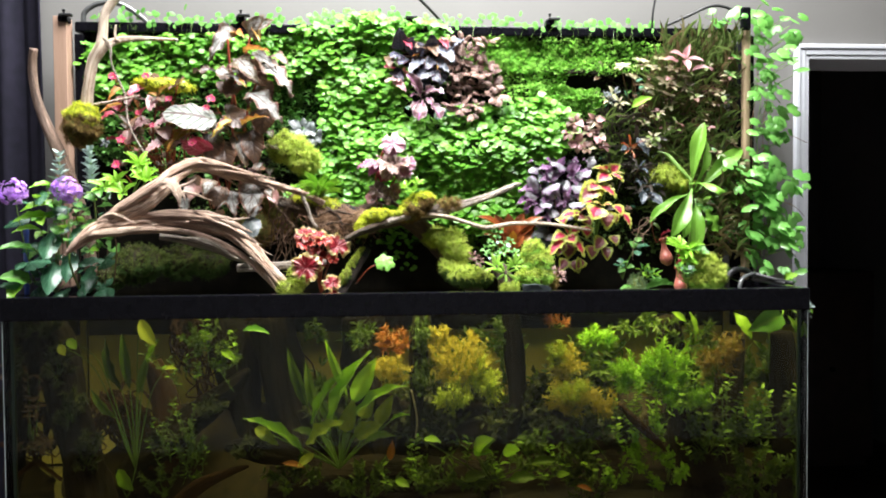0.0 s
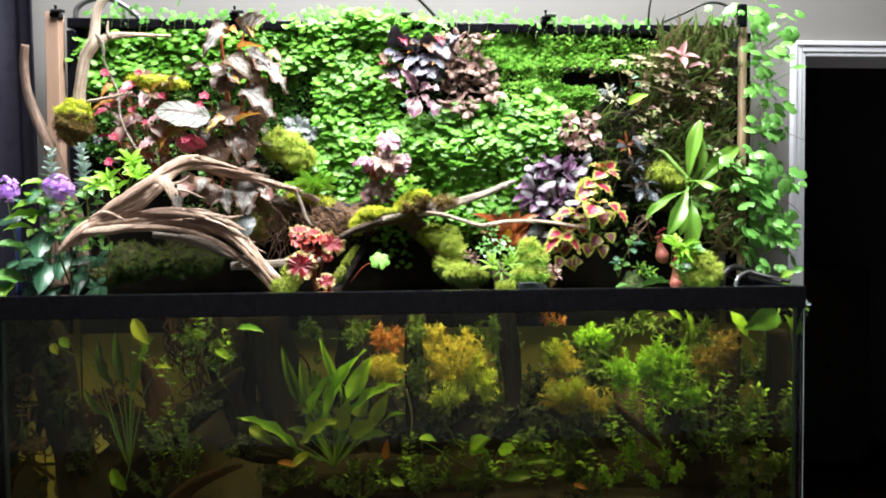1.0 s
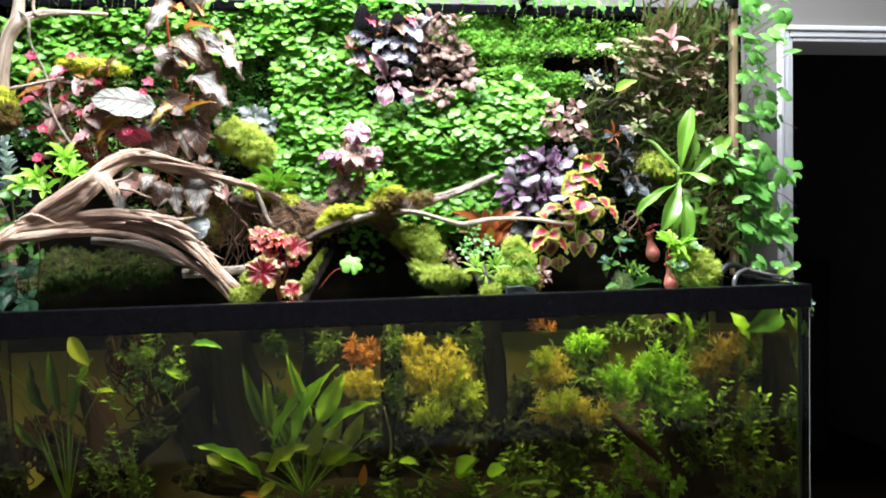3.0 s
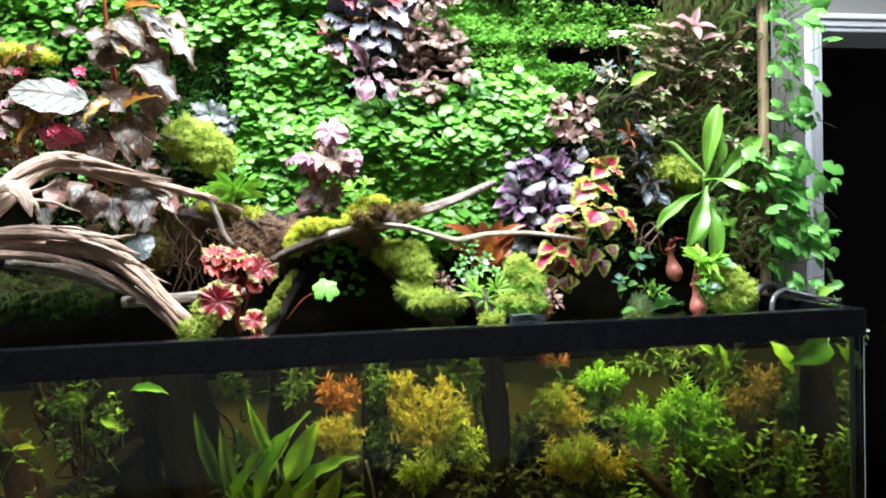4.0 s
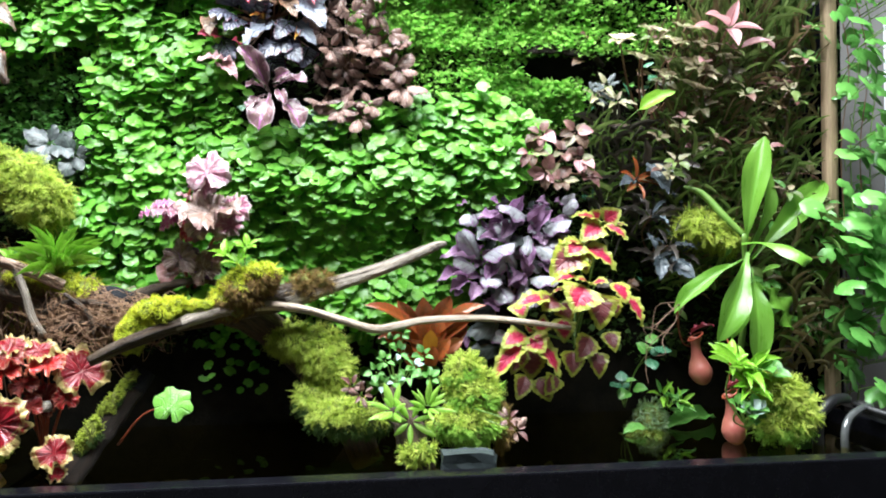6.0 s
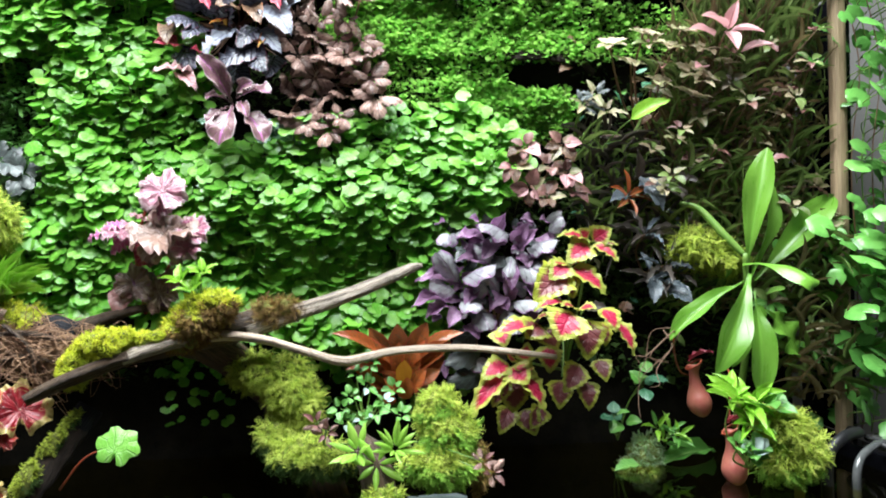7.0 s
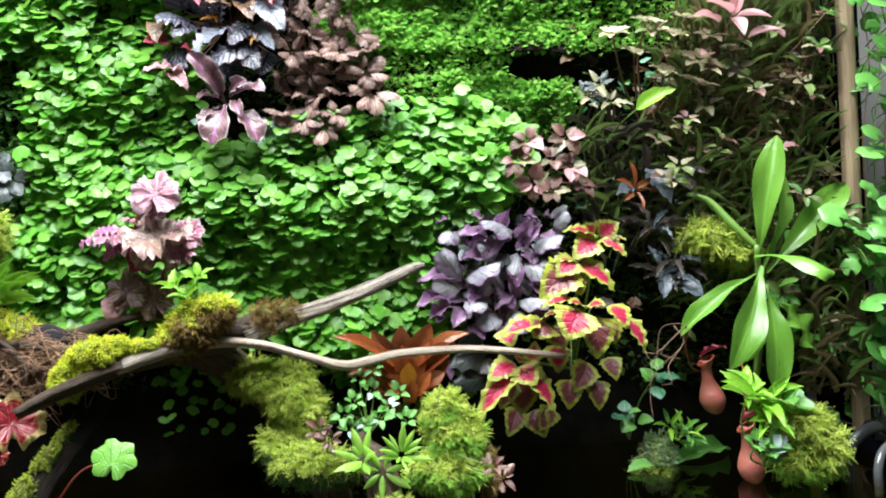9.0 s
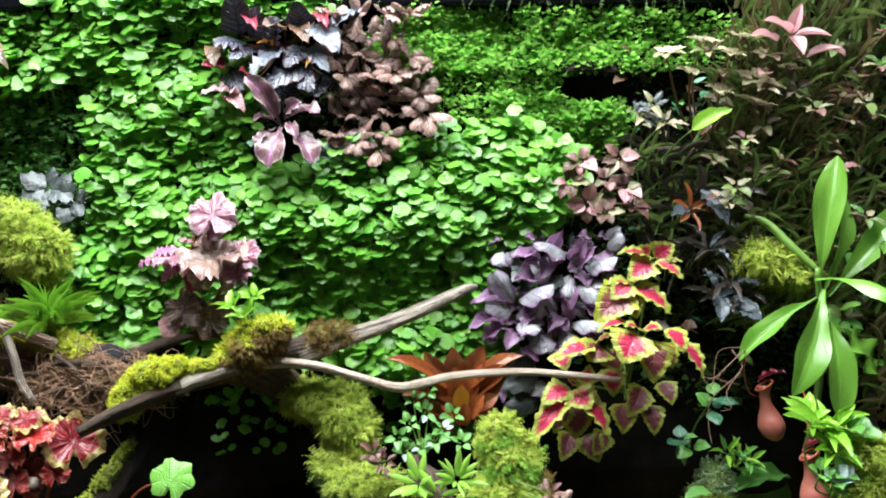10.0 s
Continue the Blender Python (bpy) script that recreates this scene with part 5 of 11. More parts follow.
def moss(name, lumps, n, length, top, label, seed, low=None, low_at=-0.2, style=(0, 1, 2), droop=0.4, core="moss_core", width=1.0, category="moss"):
    """A moss cushion: lumpy core (each lump: middle, radii, tilt) under thousands of tufts; low: a darker moss for
    tufts facing down.
    """
    rnd = np.random.RandomState(seed)
    base = lumps[0][0]
    ob = thing(name, base, label, category)
    g = Geo()
    for k, (c, r, tilt) in enumerate(lumps):
        lump(g, c, np.array(r) * 0.93, seed + k, tilt=tilt)
    part("core", g.mesh("core", M[core]), None, ob)
    P, N, side = [], [], []
    area = np.array([r[0] * r[2] for _, r, _ in lumps])
    for k, (c, r, tilt) in enumerate(lumps):
        m = int(n * area[k] / area.sum())
        p, nrm = on_lump(c, r, m, rnd, seed + k, tilt=tilt)
        P.append(p), N.append(nrm)
    P, N = np.concatenate(P), np.concatenate(N)
    d = N + rnd.normal(size=N.shape) * 0.75 + np.array((0, -0.1, 0.25 - droop))
    z = N + np.array((0, -0.2, 0.8)) + rnd.normal(size=N.shape) * 0.3
    L = length * rnd.uniform(0.4, 1.1, len(P))
    mats = frames(P - N * length * 0.2 + N * length * 0.5 * wob(P, 60, seed + 3)[:, None], d, z, L * width * 1.25, L)
    pick = np.array(style)[rnd.randint(len(style), size=len(P))]
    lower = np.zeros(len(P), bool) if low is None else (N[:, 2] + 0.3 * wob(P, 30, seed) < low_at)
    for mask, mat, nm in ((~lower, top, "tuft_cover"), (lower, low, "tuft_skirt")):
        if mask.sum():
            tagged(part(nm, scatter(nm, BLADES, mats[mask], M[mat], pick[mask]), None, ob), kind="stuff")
    return ob


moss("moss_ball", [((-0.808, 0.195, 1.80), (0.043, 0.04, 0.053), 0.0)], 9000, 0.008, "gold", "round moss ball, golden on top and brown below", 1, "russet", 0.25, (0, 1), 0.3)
moss("moss_cushion", [((-0.325, 0.285, 1.755), (0.047, 0.045, 0.036), 0.15), ((-0.285, 0.28, 1.728), (0.040, 0.04, 0.036), 0.4)], 8000, 0.014, "lime", "bright lime moss cushion on the plant wall", 2, None, 0, (1, 2, 2), 0.6)
moss("moss_cushion", [((-0.62, 0.235, 1.905), (0.07, 0.03, 0.014), 0.1)], 1600, 0.012, "gold", "thin golden moss patch among the begonias", 3, None, 0, (0, 2), 0.3)
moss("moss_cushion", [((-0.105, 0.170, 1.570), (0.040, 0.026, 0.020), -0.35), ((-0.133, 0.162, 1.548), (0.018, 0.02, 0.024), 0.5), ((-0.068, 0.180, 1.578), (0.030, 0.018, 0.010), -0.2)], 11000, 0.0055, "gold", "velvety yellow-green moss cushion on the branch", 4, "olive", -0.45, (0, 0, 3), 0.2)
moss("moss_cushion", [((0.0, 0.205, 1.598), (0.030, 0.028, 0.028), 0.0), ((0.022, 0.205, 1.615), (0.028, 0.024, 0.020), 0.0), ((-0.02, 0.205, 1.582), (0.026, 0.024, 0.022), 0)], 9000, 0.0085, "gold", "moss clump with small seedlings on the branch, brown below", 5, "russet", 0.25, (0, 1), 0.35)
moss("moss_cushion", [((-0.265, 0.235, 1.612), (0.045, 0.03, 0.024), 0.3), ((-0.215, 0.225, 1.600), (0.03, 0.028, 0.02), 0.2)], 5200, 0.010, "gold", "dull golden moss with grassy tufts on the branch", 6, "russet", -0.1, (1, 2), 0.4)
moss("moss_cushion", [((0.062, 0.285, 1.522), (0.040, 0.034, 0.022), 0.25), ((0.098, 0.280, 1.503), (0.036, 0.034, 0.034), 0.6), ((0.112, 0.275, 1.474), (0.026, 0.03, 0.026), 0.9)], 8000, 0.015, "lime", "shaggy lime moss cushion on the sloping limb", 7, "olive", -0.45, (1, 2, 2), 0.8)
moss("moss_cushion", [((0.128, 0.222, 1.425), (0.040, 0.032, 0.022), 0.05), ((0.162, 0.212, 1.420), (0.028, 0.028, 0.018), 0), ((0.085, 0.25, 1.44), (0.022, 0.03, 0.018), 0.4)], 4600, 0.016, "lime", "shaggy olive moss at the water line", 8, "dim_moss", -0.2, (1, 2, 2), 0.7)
moss("moss_cushion", [((0.288, 0.168, 1.488), (0.022, 0.026, 0.026), 0.2), ((0.302, 0.165, 1.458), (0.034, 0.032, 0.034), 0.2), ((0.294, 0.155, 1.424), (0.044, 0.035, 0.026), 0)], 7600, 0.012, "lime", "fresh yellow-green moss mound growing at the water line", 9, "fresh", 0.1, (0, 2, 2), 0.4)
moss("moss_cushion", [((0.222, 0.105, 1.400), (0.020, 0.016, 0.014), 0)], 1200, 0.010, "lime", "small lime moss tuft on the dark stub", 10, None, 0, (0, 1), 0.3)
moss("moss_cushion", [((0.722, 0.152, 1.452), (0.034, 0.030, 0.024), 0.5), ((0.748, 0.150, 1.425), (0.026, 0.03, 0.028), 0.5), ((0.725, 0.150, 1.412), (0.036, 0.03, 0.022), 0)], 5200, 0.016, "lime", "lime moss clump beside the corner hoses", 11, "fresh", -0.5, (1, 2), 0.6)
moss("moss_cushion", [((0.680, 0.285, 1.680), (0.042, 0.03, 0.026), 0.35), ((0.71, 0.28, 1.665), (0.026, 0.026, 0.02), 0.4)], 2600, 0.016, "lime", "lime moss cushion with fern-like tips on the shaded wall", 12, "olive", -0.2, (2, 2, 1), 0.5)
moss("moss_cushion", [((0.596, 0.29, 1.384), (0.026, 0.024, 0.030), 0.0), ((0.585, 0.285, 1.372), (0.030, 0.024, 0.016), 0.0)], 3000, 0.008, "frosted", "small frosted green moss mound standing in the water", 13, None, 0, (0, 3), 0.2)
moss("moss_cushion", [((-0.141, 0.172, 1.485), (0.007, 0.007, 0.020), 0.6), ((-0.157, 0.158, 1.461), (0.010, 0.009, 0.028), 0.6), ((-0.179, 0.132, 1.424), (0.013, 0.010, 0.030), 0.55)], 3600, 0.0055, "olive", "thin moss grown on the mesh-wrapped leg", 14, "dim_moss", -0.3, (0, 3), 0.2)
moss("moss_cushion", [((-0.285, 0.13, 1.43), (0.020, 0.02, 0.026), -0.4), ((-0.305, 0.12, 1.405), (0.028, 0.02, 0.016), 0)], 1900, 0.011, "lime", "lime moss at the foot of the driftwood", 15, "olive", -0.3, (0, 2), 0.3)
# Crumpled bark and dead leaves, built from russet moss tufts.
moss("dry_moss", [((0.075, 0.245, 1.603), (0.022, 0.018, 0.016), 0.0), ((0.10, 0.25, 1.606), (0.020, 0.016, 0.014), 0.0)], 1500, 0.012, "russet", "dry brown crumpled bark and dead leaves on the branch fork", 19, None, 0, (1, 2, 2), 0.2)
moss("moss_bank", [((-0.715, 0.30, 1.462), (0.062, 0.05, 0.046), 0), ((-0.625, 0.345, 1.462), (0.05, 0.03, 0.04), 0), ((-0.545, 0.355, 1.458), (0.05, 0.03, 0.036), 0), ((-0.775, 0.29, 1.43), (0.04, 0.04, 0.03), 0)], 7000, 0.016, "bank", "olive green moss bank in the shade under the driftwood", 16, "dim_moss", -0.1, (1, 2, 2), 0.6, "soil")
moss("moss_cushion", [((0.338, 0.155, 1.416), (0.012, 0.02, 0.03), 0)], 700, 0.011, "russet", "brown moss fringe at the edge of the green mound", 17, None, 0, (2, 1), 0.4)
moss("moss_cushion", [((-0.42, 0.34, 1.545), (0.05, 0.04, 0.05), 0), ((-0.36, 0.35, 1.60), (0.05, 0.03, 0.06), 0)], 2400, 0.016, "russet", "brown dead moss on the shaded wall", 18, None, 0, (1, 2), 0.6)


# ---- leafy plants: tools ----
MESH = {}


def leaf_set(name, material, outline, count=3, **kw):
    """A few differing unit leaves in one material, shared by all leaves of a kind."""
    MESH[name] = [as_mesh("leaf", leaf_geo(outline, seed=31 * k + len(name), **kw), M[material]) for k in range(count)]


def round_set(name, material, count=3, **kw):
    MESH[name] = [as_mesh("leaf", round_leaf_geo(seed=17 * k + 3, **kw), M[material]) for k in range(count)]


leaf_set("silver", "silver", "wing", bend=0.9, fold=0.15, wave=0.05, waves=2, nu=12, nv=6)
leaf_set("silver_pale", "silver_pale", "wing", bend=0.9, fold=0.12, wave=0.085, waves=3, nu=14, nv=6)
leaf_set("striped", "silver_green", "round", bend=0.5, fold=-0.1, wave=0.025, waves=3, nu=14, nv=6)
leaf_set("bronze", "bronze", "ovate", bend=0.9, fold=0.2, wave=0.06, waves=3)
leaf_set("amber", "amber", "wing", bend=0.6, fold=0.35, wave=0.05, waves=3)
leaf_set("pinkbeg", "pinkbeg", "heart", bend=0.8, fold=0.2, wave=0.10, waves=4, nu=9, nv=6)
leaf_set("crimson", "crimson", "ovate", bend=0.7, fold=0.3, wave=0.07, waves=4)
MESH["pinkrag"] = [as_mesh("leaf", ragged_leaf_geo(72, 5 * k + 3), M["pinkrag"]) for k in range(4)]
MESH["redleaf"] = [as_mesh("leaf", ragged_leaf_geo(72, 9 * k + 2), M["redleaf"]) for k in range(4)]
MESH["redrex"] = [as_mesh("leaf", ragged_leaf_geo(72, 7 * k + 1), M["redrex"]) for k in range(4)]
leaf_set("ink", "ink", "heart", bend=0.7, fold=-0.1, wave=0.09, waves=5, nu=10, nv=6)
leaf_set("pewter", "pewter", "heart", bend=0.6, fold=0.1, wave=0.07, waves=4, nu=9, nv=6)
leaf_set("copper", "copper", "ovate", bend=1.3, fold=-0.1, wave=0.07, waves=4, curl=0.4, nu=8, nv=6)
leaf_set("plum", "plum", "spoon", 4, bend=1.1, fold=0.25, wave=0.05, waves=3, nu=14, nv=6)
leaf_set("spotty", "spotty", "round", bend=0.6, fold=-0.15, wave=0.08, waves=4, nu=8)
leaf_set("magenta", "magenta", "broad", bend=1.0, fold=-0.2, wave=0.13, waves=6, teeth=0.1, nu=16, nv=6)
leaf_set("amber_green", "amber_green", "wing", bend=0.6, fold=0.3, wave=0.05, waves=3, nu=10)
MESH["brownrag"] = [as_mesh("leaf", ragged_leaf_geo(72, 6 * k + 5), M["brownrag"]) for k in range(4)]
leaf_set("violet_silver", "violet_silver", "round", 5, bend=0.9, fold=-0.12, wave=0.06, waves=2, curl=0.35, nu=10, nv=6)
leaf_set("violet_dark", "violet_dark", "ovate", 5, bend=0.9, fold=0.35, wave=0.07, waves=2, nu=10, nv=6)
leaf_set("coleus", "coleus", "broad", 4, bend=0.9, fold=0.2, wave=0.05, waves=4, teeth=0.06, nu=13, nv=6)
leaf_set("coleus_dark", "coleus_dark", "broad", 4, bend=0.9, fold=0.25, wave=0.05, waves=4, teeth=0.06, nu=13, nv=6)
leaf_set("bromeliad", "bromeliad", "strap", bend=0.6, fold=0.22, nu=10)
leaf_set("nepenthes", "nepenthes", "spoon", 4, bend=0.6, fold=0.15, wave=0.02, waves=2, nu=16, nv=6)
leaf_set("nepenthes_arch", "nepenthes", "spoon", 1, bend=1.7, fold=-0.15, wave=0.02, waves=2, nu=18, nv=6)
leaf_set("nepenthes_wavy", "nepenthes", "spoon", 1, bend=0.8, fold=0.1, wave=0.10, waves=3, nu=18, nv=6)
leaf_set("bromeliad_gold", "bromeliad_gold", "strap", 1, bend=0.5, fold=0.2, nu=8)
leaf_set("syngonium", "syngonium", "heart", bend=0.5, fold=0.2, wave=0.04)
leaf_set("pinkleaf", "pinkleaf", "ovate", bend=0.5, fold=0.3)
leaf_set("brownpink", "brownpink", "ovate", bend=0.8, fold=0.25, wave=0.04)
leaf_set("steel", "steel", "lance", bend=0.8, fold=0.25, wave=0.06, waves=6, teeth=0.08, nu=10)
leaf_set("murk", "murk", "lance", bend=0.8, fold=0.3, wave=0.05, teeth=0.08)
leaf_set("reed", "reed", "grass", bend=1.2, fold=0.3, nu=6, nv=2)
leaf_set("reed_leaf", "reed", "lance", bend=0.7, fold=0.3, nu=5, nv=2)
leaf_set("reed_red", "reed_red", "grass", bend=0.9, fold=0.3, nu=6, nv=2)
leaf_set("bright", "bright", "ovate", bend=0.6, fold=0.25, wave=0.03)
leaf_set("mid", "mid", "ovate", bend=0.6, fold=0.25, wave=0.04)
leaf_set("deep", "deep", "ovate", bend=0.5, fold=-0.15, wave=0.03, nu=9, nv=6)
leaf_set("frost", "frost", "ovate", bend=0.2, fold=0.4, nu=5, nv=2)
leaf_set("glassy", "glassy", "ovate", bend=0.8, fold=-0.2, wave=0.1, waves=4)
leaf_set("ivy", "mid", "heart", bend=0.5, fold=0.2, wave=0.08, waves=3)
leaf_set("violet", "violet", "ovate", bend=0.4, fold=0.2, nu=4, nv=2)
leaf_set("pink", "pink", "ovate", bend=0.5, fold=0.2, nu=4, nv=2)
leaf_set("fleshy", "succulent", "lance", bend=0.6, fold=0.05, nu=8, nv=6, curl=0.2)
leaf_set("spike", "bright", "lance", bend=0.7, fold=0.4, nu=6, nv=2)
round_set("penny", "penny", 4, seg=14, notch=0.35, scallop=0.07, cup=0.05)
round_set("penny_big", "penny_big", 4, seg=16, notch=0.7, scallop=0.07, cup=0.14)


def leaf(parent, kind, base, tip, width, facing, k=0):
    return part("leaf", MESH[kind][k % len(MESH[kind])], None, parent, m=leaf_pose(base, tip, width, facing))


def disc_leaf(parent, kind, c, size, facing, k=0):
    """A round leaf of the given diameter, its middle at c."""
    f = np.array(facing, float) / np.linalg.norm(facing)
    spin = np.array((0.35 * math.sin(2.1 * k), 0, 1.0))
    m = frames([c], across(spin[None], f[None]), [f], size, size)[0]
    return part("leaf", MESH[kind][k % len(MESH[kind])], None, parent, m=Matrix([list(r) for r in m]))


def stem(parent, points, material="stem_green", r=0.002, name="stem", tip=0.6):
    n = len(points)
    pts = [tuple(p) + (r * (1 - (1 - tip) * i / (n - 1)),) for i, p in enumerate(points)]
    return part(name, tube_mesh(name, pts, M[material], sides=6, n=5), None, parent)


def rosette(parent, c, axis, n, length, ratio, kinds, rnd, rise=0.35, start=0.004, spin=None, vary=0.25, down=0.0):
    """n leaves round an axis; rise: how far they point along it; down: how far they hang."""
    a = np.array(axis, float)
    a /= np.linalg.norm(a)
    e1 = np.cross(a, (0.3, 0.2, 1.0))
    e1 /= np.linalg.norm(e1)
    e2 = np.cross(a, e1)
    spin = rnd.uniform(0, 6.28) if spin is None else spin
    c = np.array(c, float)
    for k in range(n):
        az = spin + 6.283 * k / n + rnd.uniform(-0.3, 0.3)
        up = rise * rnd.uniform(0.5, 1.5)
        d = e1 * math.cos(az) + e2 * math.sin(az) + a * up + np.array((0, 0, -down))
        d /= np.linalg.norm(d)
        L = length * rnd.uniform(1 - vary, 1 + vary)
        leaf(parent, kinds[rnd.randint(len(kinds))], c + d * start, c + d * (start + L), L * ratio * rnd.uniform(0.85, 1.15), a + np.array((0, -0.1, 0.3)) + rnd.normal(size=3) * 0.15, rnd.randint(9))


def bush(name, label, category, root, heads, kinds, n, length, ratio, seed, axis=(0, -0.8, 0.6), rise=0.35, stem_mat="stem_green", stem_r=0.002, down=0.0, group="", spread=0.25, vary=0.25):
    """A plant whose stems run from its root to leafy heads."""
    rnd = np.random.RandomState(seed)
    ob = thing(name, root, label, category, group)
    for h in heads:
        h, r = np.array(h, float), np.array(root, float)
        mid = (h + r) / 2 + np.array((0, 0.01, 0.01)) + rnd.normal(size=3) * 0.006
        stem(ob, [r, mid, h], stem_mat, stem_r)
        ax = np.array(axis) + (h - r) * 2.0 + rnd.normal(size=3) * spread
        rosette(ob, h, ax, n, length, ratio, kinds, rnd, rise, down=down, vary=vary)
    return ob


def flower(at, size, petals, kind, label, facing=(0, -0.9, 0.4), seed=0, category="flower", foot=None, stem_mat="stem_red"):
    rnd = np.random.RandomState(seed)
    at = np.array(at, float)
    ob = thing("flower", tuple(at), label, category, "flowers of the begonia" if kind == "pink" else "")
    a = np.array(facing, float) / np.linalg.norm(facing)
    e1 = np.cross(a, (0.2, 0.1, 1))
    e1 /= np.linalg.norm(e1)
    e2 = np.cross(a, e1)
    for k in range(petals):
        az = 6.283 * k / petals + rnd.uniform(-0.2, 0.2)
        d = e1 * math.cos(az) + e2 * math.sin(az) + a * 0.25
        part("petal", MESH[kind][k % 3], None, ob, m=leaf_pose(at + d * size * 0.06, at + d * size * 0.5 * rnd.uniform(0.85, 1.15), size * 0.36, a))
    g = Geo()
    lump(g, tuple(at + a * size * 0.05), (size * 0.07,) * 3, seed, sub=7)
    part("pistil", g.mesh("pistil", M["pistil"]), None, ob)
    if foot is not None:
        stem(ob, [foot, (np.array(foot) + at) / 2 + (0.004, 0, 0.004), at], stem_mat, 0.0014)
    return ob


# ---- begonias and companions, upper left ----
beg = thing("begonia", (-0.46, 0.34, 1.64), "tall begonia with silver wing-shaped leaves and red stems", "begonia")
for pts in (
    [(-0.50, 0.36, 1.62), (-0.47, 0.30, 1.75), (-0.466, 0.285, 1.895), (-0.43, 0.285, 2.00), (-0.41, 0.27, 2.065)],
    [(-0.46, 0.34, 1.66), (-0.44, 0.28, 1.78), (-0.42, 0.265, 1.87), (-0.395, 0.26, 1.93)],
    [(-0.51, 0.34, 1.64), (-0.53, 0.27, 1.76), (-0.52, 0.24, 1.82)],
    [(-0.46, 0.29, 1.86), (-0.47, 0.28, 1.95), (-0.475, 0.275, 2.045)],
):
    stem(beg, pts, "stem_red", 0.0045)
leaf(beg, "silver_pale", (-0.460, 0.258, 2.058), (-0.513, 0.225, 1.965), 0.053, (0, -0.95, 0.2), 0)
leaf(beg, "silver_pale", (-0.422, 0.238, 1.909), (-0.543, 0.205, 1.943), 0.053, (0, -0.5, 0.85), 1)
leaf(beg, "silver_pale", (-0.410, 0.258, 1.996), (-0.341, 0.225, 1.941), 0.044, (0, -0.8, 0.5), 2)
leaf(beg, "silver_pale", (-0.381, 0.248, 1.966), (-0.300, 0.215, 1.878), 0.068, (0.45, -0.75, 0.45), 3)
leaf(beg, "silver", (-0.450, 0.258, 1.979), (-0.389, 0.225, 1.913), 0.068, (0, -0.8, 0.5), 4)
leaf(beg, "silver_pale", (-0.414, 0.238, 1.890), (-0.326, 0.205, 1.806), 0.073, (0.45, -0.75, 0.45), 5)
leaf(beg, "silver", (-0.418, 0.258, 2.039), (-0.373, 0.225, 2.081), 0.065, (0, -0.95, 0.2), 6)
leaf(beg, "silver", (-0.401, 0.258, 2.044), (-0.348, 0.225, 2.070), 0.050, (0.45, -0.75, 0.45), 7)
leaf(beg, "amber", (-0.458, 0.258, 2.044), (-0.424, 0.225, 2.025), 0.038, (0, -0.5, 0.85), 8)
leaf(beg, "amber", (-0.397, 0.258, 2.056), (-0.385, 0.225, 2.014), 0.030, (0, -0.95, 0.2), 9)
leaf(beg, "amber", (-0.433, 0.258, 1.996), (-0.360, 0.225, 1.992), 0.027, (0, -0.5, 0.85), 10)
leaf(beg, "silver_pale", (-0.466, 0.228, 1.803), (-0.534, 0.195, 1.746), 0.044, (-0.45, -0.75, 0.45), 11)
leaf(beg, "amber_green", (-0.454, 0.223, 1.817), (-0.502, 0.190, 1.771), 0.032, (0, -0.5, 0.85), 12)
leaf(beg, "amber_green", (-0.541, 0.228, 1.795), (-0.623, 0.195, 1.741), 0.055, (-0.45, -0.75, 0.45), 13)
leaf(beg, "amber", (-0.433, 0.228, 1.806), (-0.363, 0.195, 1.826), 0.026, (0, -0.5, 0.85), 14)
leaf(beg, "amber", (-0.467, 0.248, 1.925), (-0.418, 0.215, 1.902), 0.038, (0, -0.5, 0.85), 15)
leaf(beg, "bronze", (-0.475, 0.258, 1.842), (-0.430, 0.225, 1.800), 0.068, (0, -0.8, 0.5), 16)
leaf(beg, "bronze", (-0.434, 0.278, 1.974), (-0.376, 0.245, 1.911), 0.069, (0, -0.95, 0.2), 17)
leaf(beg, "bronze", (-0.402, 0.278, 1.917), (-0.362, 0.245, 1.874), 0.066, (0, -0.95, 0.2), 18)
leaf(beg, "silver", (-0.443, 0.258, 1.790), (-0.423, 0.225, 1.702), 0.065, (0, -0.95, 0.2), 19)
leaf(beg, "bronze", (-0.413, 0.258, 1.799), (-0.400, 0.225, 1.710), 0.059, (0, -0.95, 0.2), 20)
leaf(beg, "bronze", (-0.380, 0.268, 1.858), (-0.387, 0.235, 1.785), 0.065, (0, -0.95, 0.2), 21)
leaf(beg, "bronze", (-0.484, 0.258, 1.770), (-0.467, 0.225, 1.696), 0.059, (0, -0.95, 0.2), 22)
leaf(beg, "bronze", (-0.507, 0.258, 1.790), (-0.511, 0.225, 1.716), 0.065, (0, -0.95, 0.2), 23)
leaf(beg, "silver_pale", (-0.396, 0.198, 1.658), (-0.410, 0.165, 1.576), 0.089, (0, -0.95, 0.2), 24)
leaf(beg, "silver_pale", (-0.454, 0.198, 1.641), (-0.440, 0.165, 1.574), 0.049, (0, -0.95, 0.2), 25)
leaf(beg, "glassy", (-0.412, 0.188, 1.577), (-0.393, 0.155, 1.527), 0.051, (0, -0.95, 0.2), 26)
leaf(beg, "silver", (-0.371, 0.198, 1.652), (-0.350, 0.165, 1.620), 0.037, (0, -0.8, 0.5), 27)
leaf(beg, "silver", (-0.502, 0.198, 1.669), (-0.515, 0.165, 1.623), 0.049, (0, -0.95, 0.2), 28)
leaf(beg, "brownpink", (-0.538, 0.208, 1.659), (-0.550, 0.175, 1.621), 0.049, (0, -0.8, 0.5), 29)
leaf(beg, "bronze", (-0.481, 0.208, 1.653), (-0.491, 0.175, 1.602), 0.058, (0, -0.95, 0.2), 30)
